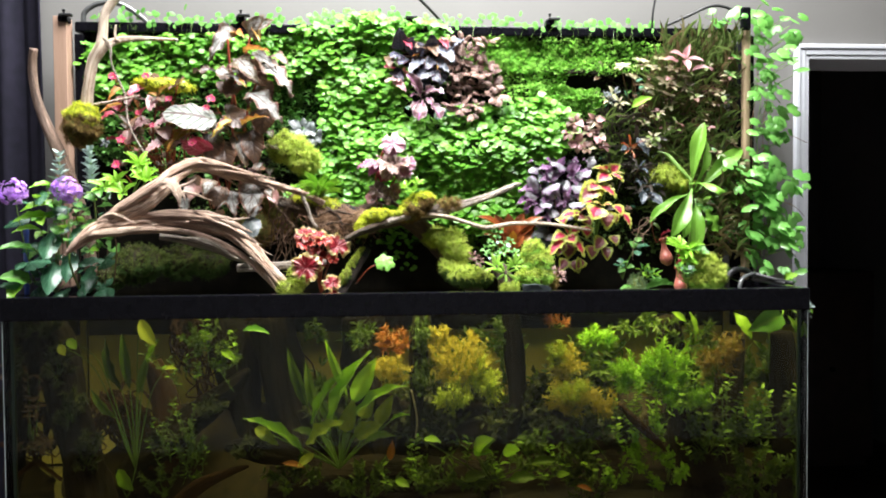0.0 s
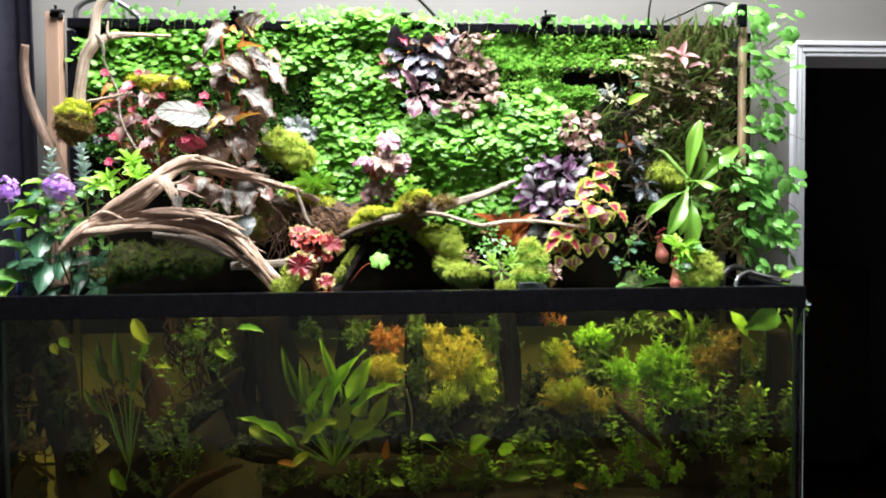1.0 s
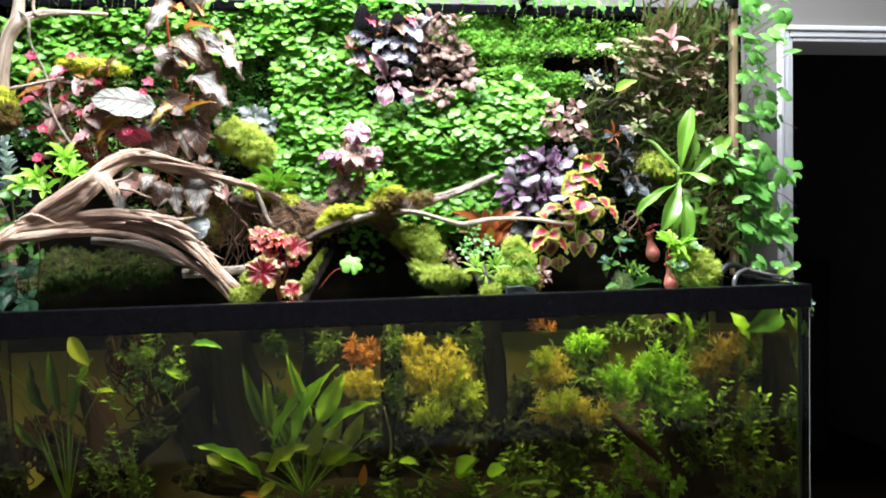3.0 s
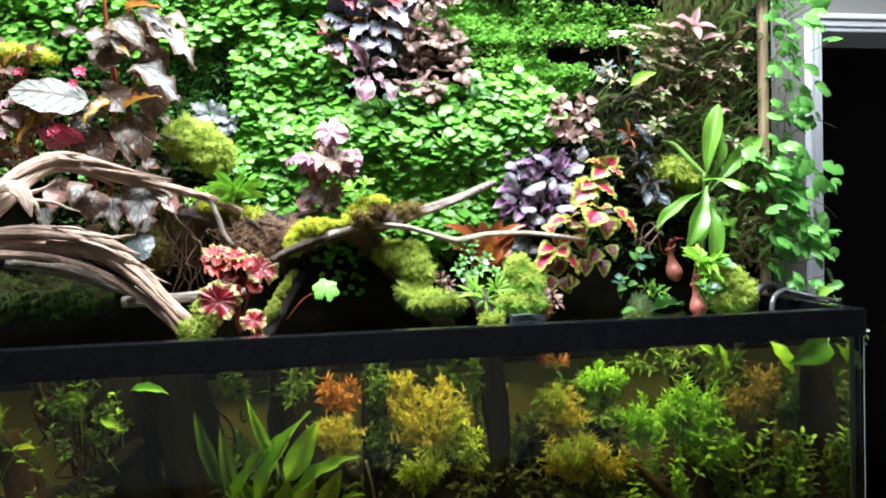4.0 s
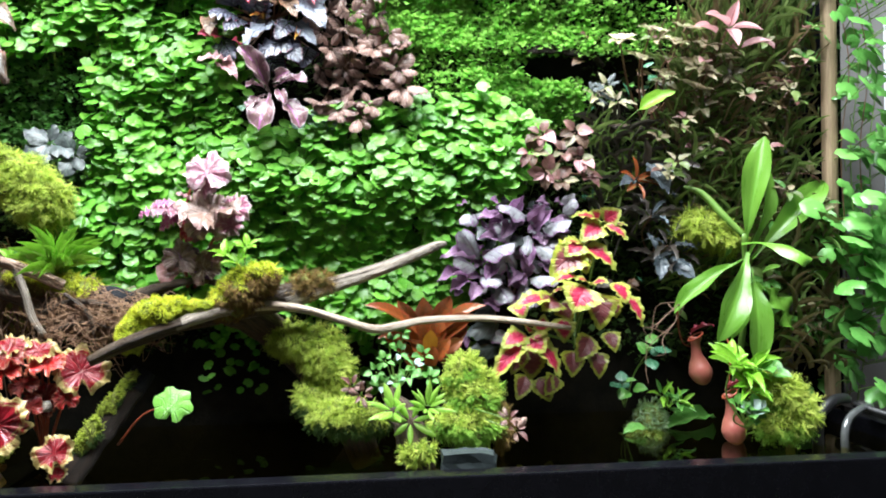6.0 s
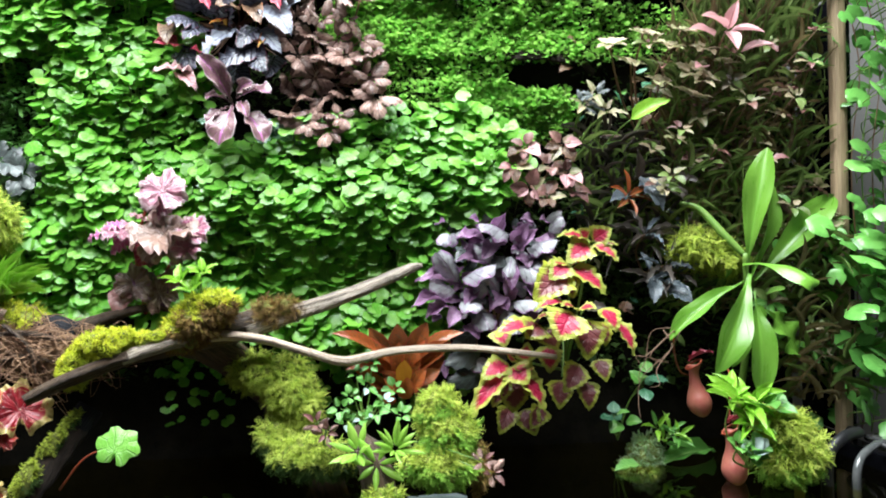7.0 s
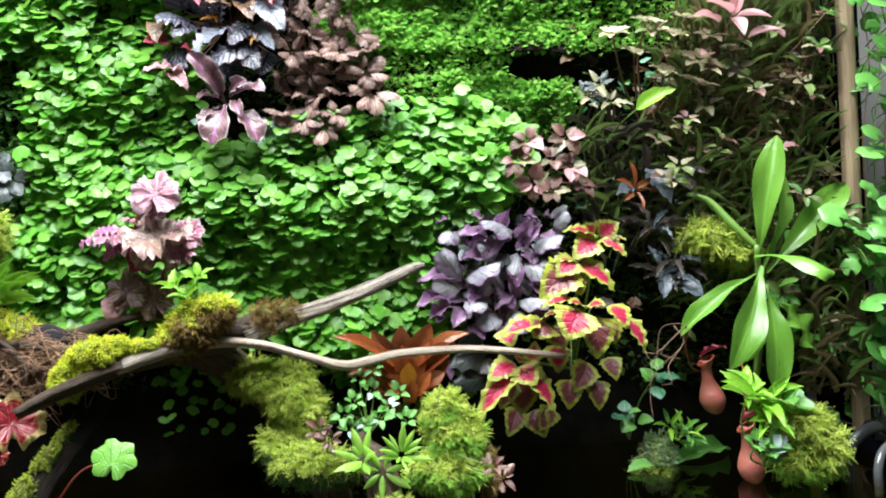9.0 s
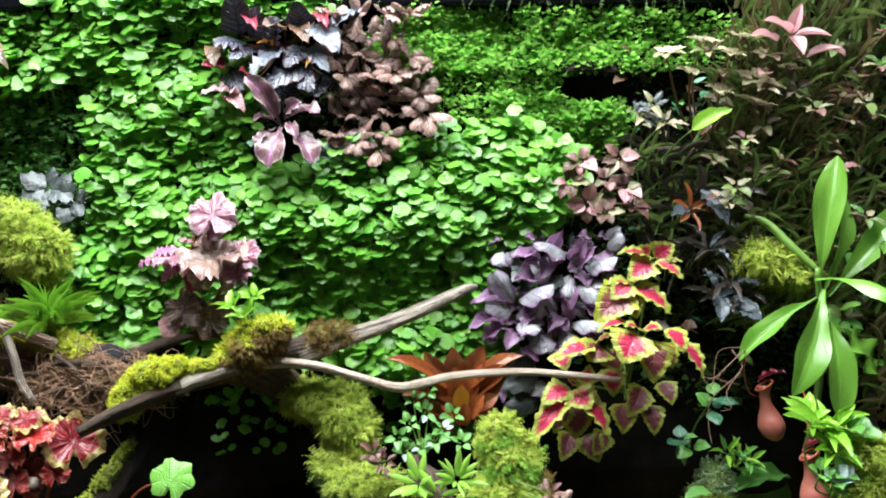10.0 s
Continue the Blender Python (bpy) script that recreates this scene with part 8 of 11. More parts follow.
leaf(col, "coleus", (0.480, 0.220, 1.600), (0.455, 0.202, 1.609), 0.027, (0, -0.5, 0.85), 13)
leaf(col, "coleus", (0.484, 0.220, 1.601), (0.502, 0.202, 1.604), 0.031, (0, -0.5, 0.85), 14)
leaf(col, "coleus_dark", (0.494, 0.220, 1.587), (0.489, 0.202, 1.537), 0.055, (0, -0.95, 0.2), 15)
leaf(col, "coleus_dark", (0.509, 0.230, 1.583), (0.518, 0.212, 1.553), 0.042, (0.45, -0.75, 0.45), 16)
leaf(col, "coleus", (0.512, 0.210, 1.603), (0.525, 0.192, 1.573), 0.047, (0.45, -0.75, 0.45), 17)
leaf(col, "coleus", (0.531, 0.220, 1.584), (0.553, 0.202, 1.541), 0.035, (0.45, -0.75, 0.45), 18)
leaf(col, "coleus_dark", (0.527, 0.230, 1.587), (0.529, 0.212, 1.599), 0.028, (0, -0.8, 0.5), 19)
leaf(col, "coleus", (0.467, 0.230, 1.610), (0.422, 0.212, 1.603), 0.024, (0, -0.5, 0.85), 20)
leaf(col, "coleus_dark", (0.436, 0.245, 1.579), (0.414, 0.227, 1.564), 0.052, (0, -0.8, 0.5), 21)
leaf(col, "coleus", (0.425, 0.245, 1.580), (0.371, 0.227, 1.568), 0.041, (0, -0.5, 0.85), 22)
leaf(col, "coleus", (0.382, 0.260, 1.573), (0.389, 0.242, 1.551), 0.038, (0, -0.95, 0.2), 23)
leaf(col, "coleus_dark", (0.442, 0.255, 1.571), (0.459, 0.237, 1.547), 0.044, (0, -0.8, 0.5), 24)
leaf(col, "coleus", (0.432, 0.250, 1.585), (0.446, 0.232, 1.594), 0.028, (0, -0.5, 0.85), 25)
leaf(col, "coleus", (0.450, 0.260, 1.549), (0.449, 0.242, 1.515), 0.042, (0, -0.8, 0.5), 26)
leaf(col, "coleus", (0.395, 0.255, 1.527), (0.354, 0.237, 1.510), 0.044, (-0.45, -0.75, 0.45), 27)
leaf(col, "coleus", (0.396, 0.245, 1.524), (0.416, 0.227, 1.504), 0.051, (0, -0.8, 0.5), 28)
leaf(col, "coleus", (0.406, 0.255, 1.528), (0.425, 0.237, 1.508), 0.038, (0.45, -0.75, 0.45), 29)
leaf(col, "coleus", (0.394, 0.250, 1.520), (0.337, 0.232, 1.460), 0.040, (-0.45, -0.75, 0.45), 30)
leaf(col, "coleus", (0.406, 0.250, 1.518), (0.440, 0.232, 1.466), 0.041, (0.45, -0.75, 0.45), 31)
leaf(col, "coleus_dark", (0.404, 0.270, 1.503), (0.400, 0.252, 1.461), 0.054, (0, -0.95, 0.2), 32)
leaf(col, "coleus", (0.400, 0.260, 1.528), (0.388, 0.242, 1.545), 0.028, (0, -0.5, 0.85), 33)
leaf(col, "coleus", (0.418, 0.265, 1.530), (0.420, 0.247, 1.556), 0.032, (0, -0.95, 0.2), 34)
leaf(col, "coleus_dark", (0.392, 0.270, 1.504), (0.372, 0.252, 1.470), 0.035, (0, -0.95, 0.2), 35)
# These shoots hang in shade; the dark-hearted leaf carries part of that dimness.
dim = thing("coleus", (0.50, 0.37, 1.50), "shaded coleus shoots with dark red hearts", "coleus")
stem(dim, [(0.50, 0.37, 1.56), (0.49, 0.33, 1.53), (0.48, 0.30, 1.50)], "stem_green", 0.002)
leaf(dim, "coleus_dark", (0.505, 0.300, 1.517), (0.478, 0.280, 1.481), 0.046, (0, -0.95, 0.2), 0)
leaf(dim, "coleus_dark", (0.476, 0.300, 1.495), (0.471, 0.280, 1.459), 0.045, (0, -0.95, 0.2), 1)
leaf(dim, "coleus_dark", (0.514, 0.300, 1.493), (0.513, 0.280, 1.455), 0.039, (0, -0.95, 0.2), 2)
leaf(dim, "coleus_dark", (0.404, 0.300, 1.460), (0.386, 0.280, 1.427), 0.039, (0, -0.95, 0.2), 3)
leaf(dim, "coleus_dark", (0.423, 0.300, 1.455), (0.437, 0.280, 1.423), 0.045, (0, -0.95, 0.2), 4)
leaf(dim, "coleus_dark", (0.533, 0.300, 1.523), (0.539, 0.280, 1.495), 0.036, (0, -0.95, 0.2), 5)
leaf(dim, "coleus_dark", (0.451, 0.300, 1.458), (0.429, 0.280, 1.432), 0.036, (0, -0.95, 0.2), 6)

# ---- pitcher plant ----
nep = thing("pitcher_plant", (0.743, 0.26, 1.60), "pitcher plant with long glossy green leaves", "pitcher plant")
stem(nep, [(0.735, 0.30, 1.42), (0.735, 0.262, 1.54), (0.728, 0.245, 1.62), (0.722, 0.236, 1.672)], "stem_green", 0.0055, tip=0.7)
leaf(nep, "nepenthes", (0.726, 0.240, 1.649), (0.762, 0.245, 1.821), 0.038, (-0.45, -0.75, 0.45), 0)
leaf(nep, "nepenthes", (0.735, 0.255, 1.634), (0.777, 0.255, 1.771), 0.025, (0.45, -0.75, 0.45), 1)
leaf(nep, "nepenthes", (0.739, 0.245, 1.634), (0.880, 0.275, 1.755), 0.042, (0, -0.8, 0.5), 2)
leaf(nep, "nepenthes_arch", (0.719, 0.235, 1.658), (0.767, 0.150, 1.636), 0.036, (0, -0.5, 0.85), 3)
leaf(nep, "nepenthes", (0.722, 0.225, 1.644), (0.647, 0.165, 1.521), 0.040, (0, -0.95, 0.2), 4)
leaf(nep, "nepenthes", (0.735, 0.240, 1.619), (0.721, 0.195, 1.486), 0.039, (0, -0.95, 0.2), 5)
leaf(nep, "nepenthes_wavy", (0.752, 0.255, 1.599), (0.811, 0.255, 1.524), 0.053, (0.45, -0.75, 0.45), 6)
leaf(nep, "nepenthes", (0.722, 0.240, 1.634), (0.611, 0.235, 1.559), 0.028, (0, -0.5, 0.85), 7)
leaf(nep, "nepenthes", (0.737, 0.260, 1.618), (0.708, 0.245, 1.515), 0.028, (0, -0.95, 0.2), 8)
leaf(nep, "nepenthes", (0.762, 0.265, 1.611), (0.784, 0.245, 1.623), 0.016, (0, -0.5, 0.85), 9)
leaf(nep, "nepenthes", (0.845, 0.280, 1.613), (0.881, 0.265, 1.597), 0.022, (0, -0.8, 0.5), 10)
leaf(nep, "nepenthes", (0.702, 0.255, 1.635), (0.707, 0.245, 1.663), 0.010, (0, -0.95, 0.2), 11)
leaf(nep, "nepenthes", (0.738, 0.255, 1.565), (0.750, 0.245, 1.599), 0.021, (0, -0.95, 0.2), 12)
part("old_stem", tube_mesh("old_stem", [(0.649, 0.28, 1.745, 0.003), (0.675, 0.272, 1.734, 0.005), (0.699, 0.252, 1.699, 0.0055), (0.723, 0.237, 1.668, 0.004)], M["stem_green"], sides=8, n=6), None, nep)
stem(nep, [(0.621, 0.242, 1.559), (0.632, 0.265, 1.53), (0.648, 0.285, 1.505), (0.664, 0.292, 1.498)], "stem_red", 0.0013, "tendril")


def pitcher(parent, x, y, z, s, lean):
    """A hanging pitcher: neck, bulging body, lip and lid."""
    pts = [(x, y, z + 0.045 * s, 0.010 * s), (x, y, z + 0.033 * s, 0.0075 * s), (x + lean * 0.3, y, z + 0.016 * s, 0.0092 * s), (x + lean * 0.7, y, z + 0.001 * s, 0.0155 * s), (x + lean, y - 0.002, z - 0.013 * s, 0.0190 * s), (x + lean * 1.3, y - 0.002, z - 0.027 * s, 0.0135 * s), (x + lean * 1.4, y, z - 0.034 * s, 0.003 * s)]
    body = part("pitcher", tube_mesh("pitcher", pts, M["pitcher"], sides=16, n=6, flute=0.02, flutes=2), None, parent, "red hanging pitcher with a rounded belly")
    lip = [(x + 0.0115 * s * math.cos(a), y + 0.0115 * s * math.sin(a), z + (0.046 + 0.007 * math.cos(a)) * s, 0.0018 * s) for a in np.linspace(0, 6.28, 13)]
    part("lip", tube_mesh("lip", lip, M["stem_red"], sides=6, n=2), None, body)
    part("lid", MESH["crimson"][0], None, body, m=leaf_pose((x - 0.004, y + 0.01 * s, z + 0.05 * s), (x + 0.026 * s, y - 0.012 * s, z + 0.068 * s), 0.010 * s, (-0.3, 0, 1)))


pitcher(nep, 0.668, 0.285, 1.472, 0.92, 0.007)
pitcher(nep, 0.672, 0.185, 1.404, 0.88, 0.004)
stem(nep, [(0.70, 0.25, 1.52), (0.680, 0.20, 1.50), (0.670, 0.185, 1.452)], "stem_red", 0.0012, "tendril")

rr = np.random.RandomState(51)
cre = thing("moss_plants", (0.685, 0.16, 1.42), "young green leaves growing out of the corner moss", "plant")
def sprout(c, n, L, kinds, ratio):
    rosette(cre, c, (0, -0.6, 0.8), n, L, ratio, kinds, rr, rise=0.7)
    stem(cre, [(0.685, 0.16, 1.40), (c[0], c[1] + 0.012, (c[2] + 1.40) / 2), c], "stem_green", 0.0016)


sprout((0.668, 0.145, 1.478), 9, 0.046, ["spike"], 0.26)
sprout((0.655, 0.150, 1.490), 6, 0.030, ["bright"], 0.4)
sprout((0.672, 0.140, 1.455), 8, 0.036, ["spike"], 0.22)
sprout((0.690, 0.138, 1.484), 4, 0.024, ["mid", "bright"], 0.9)
sprout((0.705, 0.140, 1.478), 4, 0.022, ["mid", "bright"], 0.9)
sprout((0.647, 0.116, 1.440), 4, 0.016, ["frost", "mid"], 0.95)
sprout((0.660, 0.112, 1.432), 5, 0.017, ["mid", "frost"], 0.95)
sprout((0.672, 0.114, 1.437), 4, 0.015, ["mid", "frost"], 0.95)
sprout((0.668, 0.118, 1.424), 4, 0.015, ["mid"], 0.95)
sprout((0.676, 0.125, 1.46), 3, 0.014, ["mid", "bright"], 0.95)
wl = thing("water_leaf", (0.60, 0.12, WATER), "broad green leaf lying on the water", "leaf")
leaf(wl, "mid", (0.708, 0.31, 1.384), (0.612, 0.27, 1.381), 0.046, (0, -0.3, 1), 1)
leaf(wl, "mid", (0.575, 0.25, 1.384), (0.535, 0.24, 1.382), 0.026, (0, -0.2, 1), 1)
bush("cress", "small cress-like sprig at the water line", "plant", (0.60, 0.30, 1.40), [(0.612, 0.285, 1.425), (0.628, 0.28, 1.418), (0.640, 0.28, 1.412), (0.622, 0.285, 1.405)], ["mid", "bright"], 5, 0.026, 0.28, 52, rise=0.5, stem_r=0.001)
bush("shade_leaves", "sparse round leaves in the shaded hollow", "plant", (0.57, 0.33, 1.40), [(0.552, 0.29, 1.445), (0.565, 0.29, 1.435), (0.595, 0.29, 1.485), (0.60, 0.29, 1.50)], ["mid", "deep"], 3, 0.022, 0.85, 53, rise=0.3, stem_r=0.0011)

# ---- plants of the shaded upper right ----
syn = bush("arrowhead_plant", "arrowhead plant with dull pink and green leaves", "plant", (0.63, 0.37, 1.84), [(0.581, 0.28, 1.942), (0.552, 0.285, 1.970), (0.634, 0.27, 1.964), (0.67, 0.275, 1.93), (0.716, 0.27, 1.941), (0.67, 0.275, 1.895), (0.62, 0.275, 1.915), (0.60, 0.28, 1.985), (0.655, 0.28, 1.99), (0.69, 0.28, 1.965), (0.73, 0.28, 1.91)], ["syngonium"], 6, 0.024, 0.74, 61, rise=0.15, axis=(0, -0.5, 0.9), stem_mat="stem_brown", spread=0.3)
rr = np.random.RandomState(66)
bush("shade_creeper", "spindly plant with small dull pink and olive leaves on stalks", "plant", (0.74, 0.38, 1.74), [(rr.uniform(0.60, 0.865), rr.uniform(0.265, 0.31), rr.uniform(1.74, 2.0)) for i in range(34)], ["syngonium", "brownpink", "syngonium", "reed_leaf"], 5, 0.019, 0.6, 67, rise=0.3, axis=(0, -0.5, 0.9), stem_mat="stem_brown", stem_r=0.0012, spread=0.4, down=0.2)
bush("shade_creeper", "spindly dark green leaves beside the pitcher plant", "plant", (0.80, 0.36, 1.5), [(rr.uniform(0.77, 0.88), rr.uniform(0.25, 0.30), rr.uniform(1.48, 1.74)) for i in range(16)], ["reed_leaf", "mid", "syngonium"], 5, 0.022, 0.5, 68, rise=0.3, stem_mat="stem_brown", stem_r=0.0012, spread=0.4, down=0.3)
pk = thing("pink_star", (0.70, 0.33, 1.95), "pale pink star of leaves topping the arrowhead plant", "plant")
for k, (b, t, w) in enumerate((((0.715, 0.265, 1.99), (0.655, 0.23, 2.003), 0.034), ((0.718, 0.265, 1.988), (0.728, 0.245, 2.035), 0.024), ((0.72, 0.265, 1.985), (0.772, 0.235, 1.978), 0.022), ((0.715, 0.265, 1.985), (0.72, 0.23, 1.945), 0.030), ((0.735, 0.262, 1.955), (0.785, 0.235, 1.965), 0.026), ((0.70, 0.27, 1.98), (0.64, 0.24, 1.985), 0.026), ((0.685, 0.27, 1.935), (0.655, 0.24, 1.928), 0.026))):
    b, t = np.array(b), np.array(t)
    leaf(pk, "pinkleaf", b, b + (t - b) * 0.78, w * 0.75, (0, -0.6, 0.8), k)
stem(pk, [(0.68, 0.36, 1.86), (0.70, 0.30, 1.93), (0.716, 0.265, 1.988)], "stem_brown", 0.002)
bush("pale_sprig", "pale green sprig with narrow leaves", "plant", (0.52, 0.37, 1.84), [(0.515, 0.29, 1.885), (0.545, 0.285, 1.875), (0.53, 0.285, 1.90)], ["syngonium", "glassy", "syngonium"], 6, 0.024, 0.42, 62, rise=0.3)
sp = thing("yellow_leaf", (0.60, 0.34, 1.85), "single yellow-green leaf on a stalk", "leaf")
leaf(sp, "bright", (0.578, 0.275, 1.862), (0.625, 0.25, 1.886), 0.026, (-0.2, -0.8, 0.5), 0)
stem(sp, [(0.54, 0.35, 1.81), (0.56, 0.29, 1.845), (0.578, 0.275, 1.862)], "stem_green", 0.0015)
bush("pink_brown_plant", "plant with dull pink and brown leaves", "plant", (0.46, 0.37, 1.77), [(0.432, 0.30, 1.827), (0.465, 0.30, 1.80), (0.437, 0.29, 1.768), (0.485, 0.30, 1.83), (0.49, 0.295, 1.79), (0.46, 0.29, 1.755), (0.50, 0.30, 1.765), (0.415, 0.30, 1.80)], ["brownpink", "brownpink", "pinkleaf", "bronze", "syngonium"], 6, 0.022, 0.74, 63, rise=0.25, stem_mat="stem_brown", down=0.2)
sf = thing("blue_fern", (0.62, 0.36, 1.74), "fern-like plant with steel-blue toothed leaves", "fern")
for k, (b, t, w, kind) in enumerate((((0.60, 0.31, 1.785), (0.622, 0.27, 1.735), 0.030, "steel"), ((0.63, 0.31, 1.775), (0.665, 0.28, 1.745), 0.022, "murk"), ((0.595, 0.31, 1.78), (0.59, 0.28, 1.82), 0.016, "murk"), ((0.64, 0.31, 1.78), (0.68, 0.28, 1.775), 0.018, "murk"), ((0.58, 0.305, 1.758), (0.55, 0.28, 1.75), 0.020, "steel"), ((0.63, 0.285, 1.625), (0.655, 0.255, 1.605), 0.028, "steel"), ((0.61, 0.285, 1.64), (0.60, 0.255, 1.605), 0.022, "steel"))):
    leaf(sf, kind, b, t, w, (0, -0.85, 0.5), k)
bush("orange_rosette", "small rust-orange rosette on the shaded wall", "plant", (0.575, 0.35, 1.74), [(0.578, 0.295, 1.755)], ["bromeliad"], 6, 0.034, 0.24, 64, rise=0.3)
bush("dark_fern", "dark spidery plant with narrow leaves", "fern", (0.63, 0.36, 1.63), [(0.625, 0.285, 1.655), (0.612, 0.285, 1.635), (0.645, 0.285, 1.645), (0.655, 0.29, 1.70), (0.60, 0.29, 1.70)], ["murk", "murk", "steel"], 6, 0.040, 0.2, 65, rise=0.25, stem_mat="stem_brown")


def reeds(name, label, n, xr, zr, yr, kinds, length, seed, up=0.8, lean=0.5, width=0.0035):
    rnd = np.random.RandomState(seed)
    ob = thing(name, ((xr[0] + xr[1]) / 2, 0.38, zr[0]), label, "grassy plant")
    P = np.stack((rnd.uniform(*xr, n), rnd.uniform(*yr, n), rnd.uniform(*zr, n)), 1)
    D = np.stack((rnd.normal(size=n) * lean, -rnd.uniform(0.1, 0.9, n), rnd.normal(size=n) * 0.4 + up), 1)
    Z = np.stack((rnd.normal(size=n) * 0.3, -np.ones(n) * 0.5, np.ones(n)), 1)
    L = length * rnd.uniform(0.5, 1.4, n)
    mats = frames(P, D, Z, width * rnd.uniform(0.7, 1.5, n), L)
    pick = rnd.randint(len(kinds), size=n)
    for i in range(len(kinds)):
        tagged(part("blade_mass", scatter("blade_mass", [leaf_geo("grass", 6, 2, 0.7, 0.3, seed=i)], mats[pick == i], M[kinds[i]]), None, ob), kind="stuff")
    return ob


reeds("dark_grass", "dark upright grassy plant with reddish blades at the wall top", 420, (0.68, 0.88), (1.96, 2.06), (0.28, 0.37), ["reed", "reed_red", "reed"], 0.046, 71, 1.0, 0.4, 0.0014)
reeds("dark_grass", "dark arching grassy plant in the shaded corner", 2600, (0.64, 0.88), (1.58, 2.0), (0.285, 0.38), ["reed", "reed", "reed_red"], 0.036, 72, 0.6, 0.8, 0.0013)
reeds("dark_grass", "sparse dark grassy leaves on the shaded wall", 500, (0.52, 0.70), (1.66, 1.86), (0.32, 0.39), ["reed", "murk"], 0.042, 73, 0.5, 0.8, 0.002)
reeds("dark_grass", "thin brown blades beside the tan post", 240, (0.80, 0.90), (1.45, 1.68), (0.24, 0.33), ["reed_red", "reed"], 0.05, 74, 0.6, 0.7, 0.0018)
rr = np.random.RandomState(75)
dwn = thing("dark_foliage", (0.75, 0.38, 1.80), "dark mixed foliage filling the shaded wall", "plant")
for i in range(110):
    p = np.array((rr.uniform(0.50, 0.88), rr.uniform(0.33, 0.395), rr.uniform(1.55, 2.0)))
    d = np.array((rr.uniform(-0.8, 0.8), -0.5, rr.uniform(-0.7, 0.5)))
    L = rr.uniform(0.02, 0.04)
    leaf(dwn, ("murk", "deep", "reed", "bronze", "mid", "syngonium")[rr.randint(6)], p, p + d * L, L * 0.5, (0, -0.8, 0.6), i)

# ---- climbing pennywort outside the tan post ----
cl = thing("climbing_pennywort", (0.93, 0.3, RIM_TOP), "climbing pennywort with large round glossy leaves round the post", "climber")
for k in range(4):
    x = 0.912 + 0.016 * k
    stem(cl, [(x, 0.32, 1.40), (x + 0.01, 0.29, 1.6), (x - 0.01, 0.27, 1.8), (x + 0.012, 0.28, 1.95), (x - 0.02, 0.29, 2.12)], "stem_green" if k % 2 else "stem_brown", 0.0012)
spots = [(0.928, 0.26, 2.083), (0.906, 0.26, 2.013), (0.948, 0.25, 1.967), (0.947, 0.25, 1.909), (0.901, 0.25, 1.891), (0.990, 0.25, 1.901), (0.904, 0.25, 1.821), (0.939, 0.24, 1.811), (0.900, 0.25, 1.794), (0.928, 0.20, 1.667), (0.877, 0.20, 1.658), (0.927, 0.20, 1.602), (0.957, 0.20, 1.546), (0.886, 0.20, 1.520), (0.915, 0.20, 1.446), (0.972, 0.20, 1.530)]
for i in range(230):
    z = rr.uniform(1.42, 2.13) if i % 3 else rr.uniform(1.50, 1.72)
    wide = 0.045 if z < 1.72 else 0.034
    spots.append((0.945 + rr.normal() * wide, rr.uniform(0.20, 0.32), z))
for i in range(8):
    spots.append((0.80 + 0.017 * i, rr.uniform(0.26, 0.32), 2.10 + rr.uniform(-0.01, 0.035)))
for i, c in enumerate(spots):
    f = np.array((rr.normal() * 0.35 + 0.1, -0.75 + rr.normal() * 0.25, 0.6 + rr.normal() * 0.3))
    s = rr.uniform(0.022, 0.048) * (0.8 if c[2] > 2.05 else 1)
    m = frames([c], across(rr.normal(size=(1, 3)) + np.array((0, 0, 0.8)), f[None]), [f], s, s)[0]
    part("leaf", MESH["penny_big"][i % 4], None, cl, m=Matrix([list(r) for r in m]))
    if i % 2 == 0:
        stem(cl, [(c[0] * 0.5 + 0.462, 0.30, c[2] - 0.03), (c[0] - 0.004, c[1] + 0.03, c[2] - 0.008), c], "stem_green", 0.001, "leaf_stalk")
for pts in ([(0.95, 0.27, 1.80), (1.0, 0.25, 1.785), (1.04, 0.24, 1.765)], [(0.95, 0.26, 1.62), (1.0, 0.24, 1.60), (1.03, 0.23, 1.57)], [(0.93, 0.25, 1.52), (0.98, 0.24, 1.49), (1.01, 0.23, 1.46)]):
    stem(cl, pts, "stem_brown", 0.0012, "tendril")
leaf(cl, "mid", (0.93, 0.10, 1.404), (0.905, 0.075, 1.412), 0.016, (0, -0.5, 0.9), 0)
leaf(cl, "bright", (0.962, 0.21, 1.40), (0.985, 0.18, 1.42), 0.028, (0, -0.7, 0.6), 0)
side = thing("trailing_sprig", (0.92, 0.05, 1.345), "small pale green sprig hanging outside the tank corner", "plant")
rosette(side, (0.922, 0.02, 1.352), (0.5, -0.7, 0.4), 4, 0.012, 0.6, ["frost", "bright"], rr)
rosette(side, (0.921, 0.02, 1.335), (0.5, -0.7, 0.2), 3, 0.010, 0.6, ["frost"], rr)
stem(side, [(0.918, 0.12, 1.405), (0.920, 0.05, 1.38), (0.922, 0.02, 1.35), (0.921, 0.02, 1.335)], "stem_green", 0.001)

# ---- pennywort carpet ----
PATCHES = ((-0.13, 1.93, 0.115, 0.20), (-0.14, 1.80, 0.11, 0.14), (0.0, 1.755, 0.22, 0.09), (0.20, 1.775, 0.20, 0.10), (0.33, 1.815, 0.115, 0.085), (0.16, 1.66, 0.20, 0.10), (0.0, 1.66, 0.14, 0.10), (-0.20, 1.68, 0.09, 0.09), (-0.56, 2.0, 0.33, 0.065), (-0.30, 2.03, 0.16, 0.06), (-0.80, 1.97, 0.065, 0.07), (-0.02, 2.075, 0.12, 0.03), (0.22, 1.585, 0.12, 0.06))


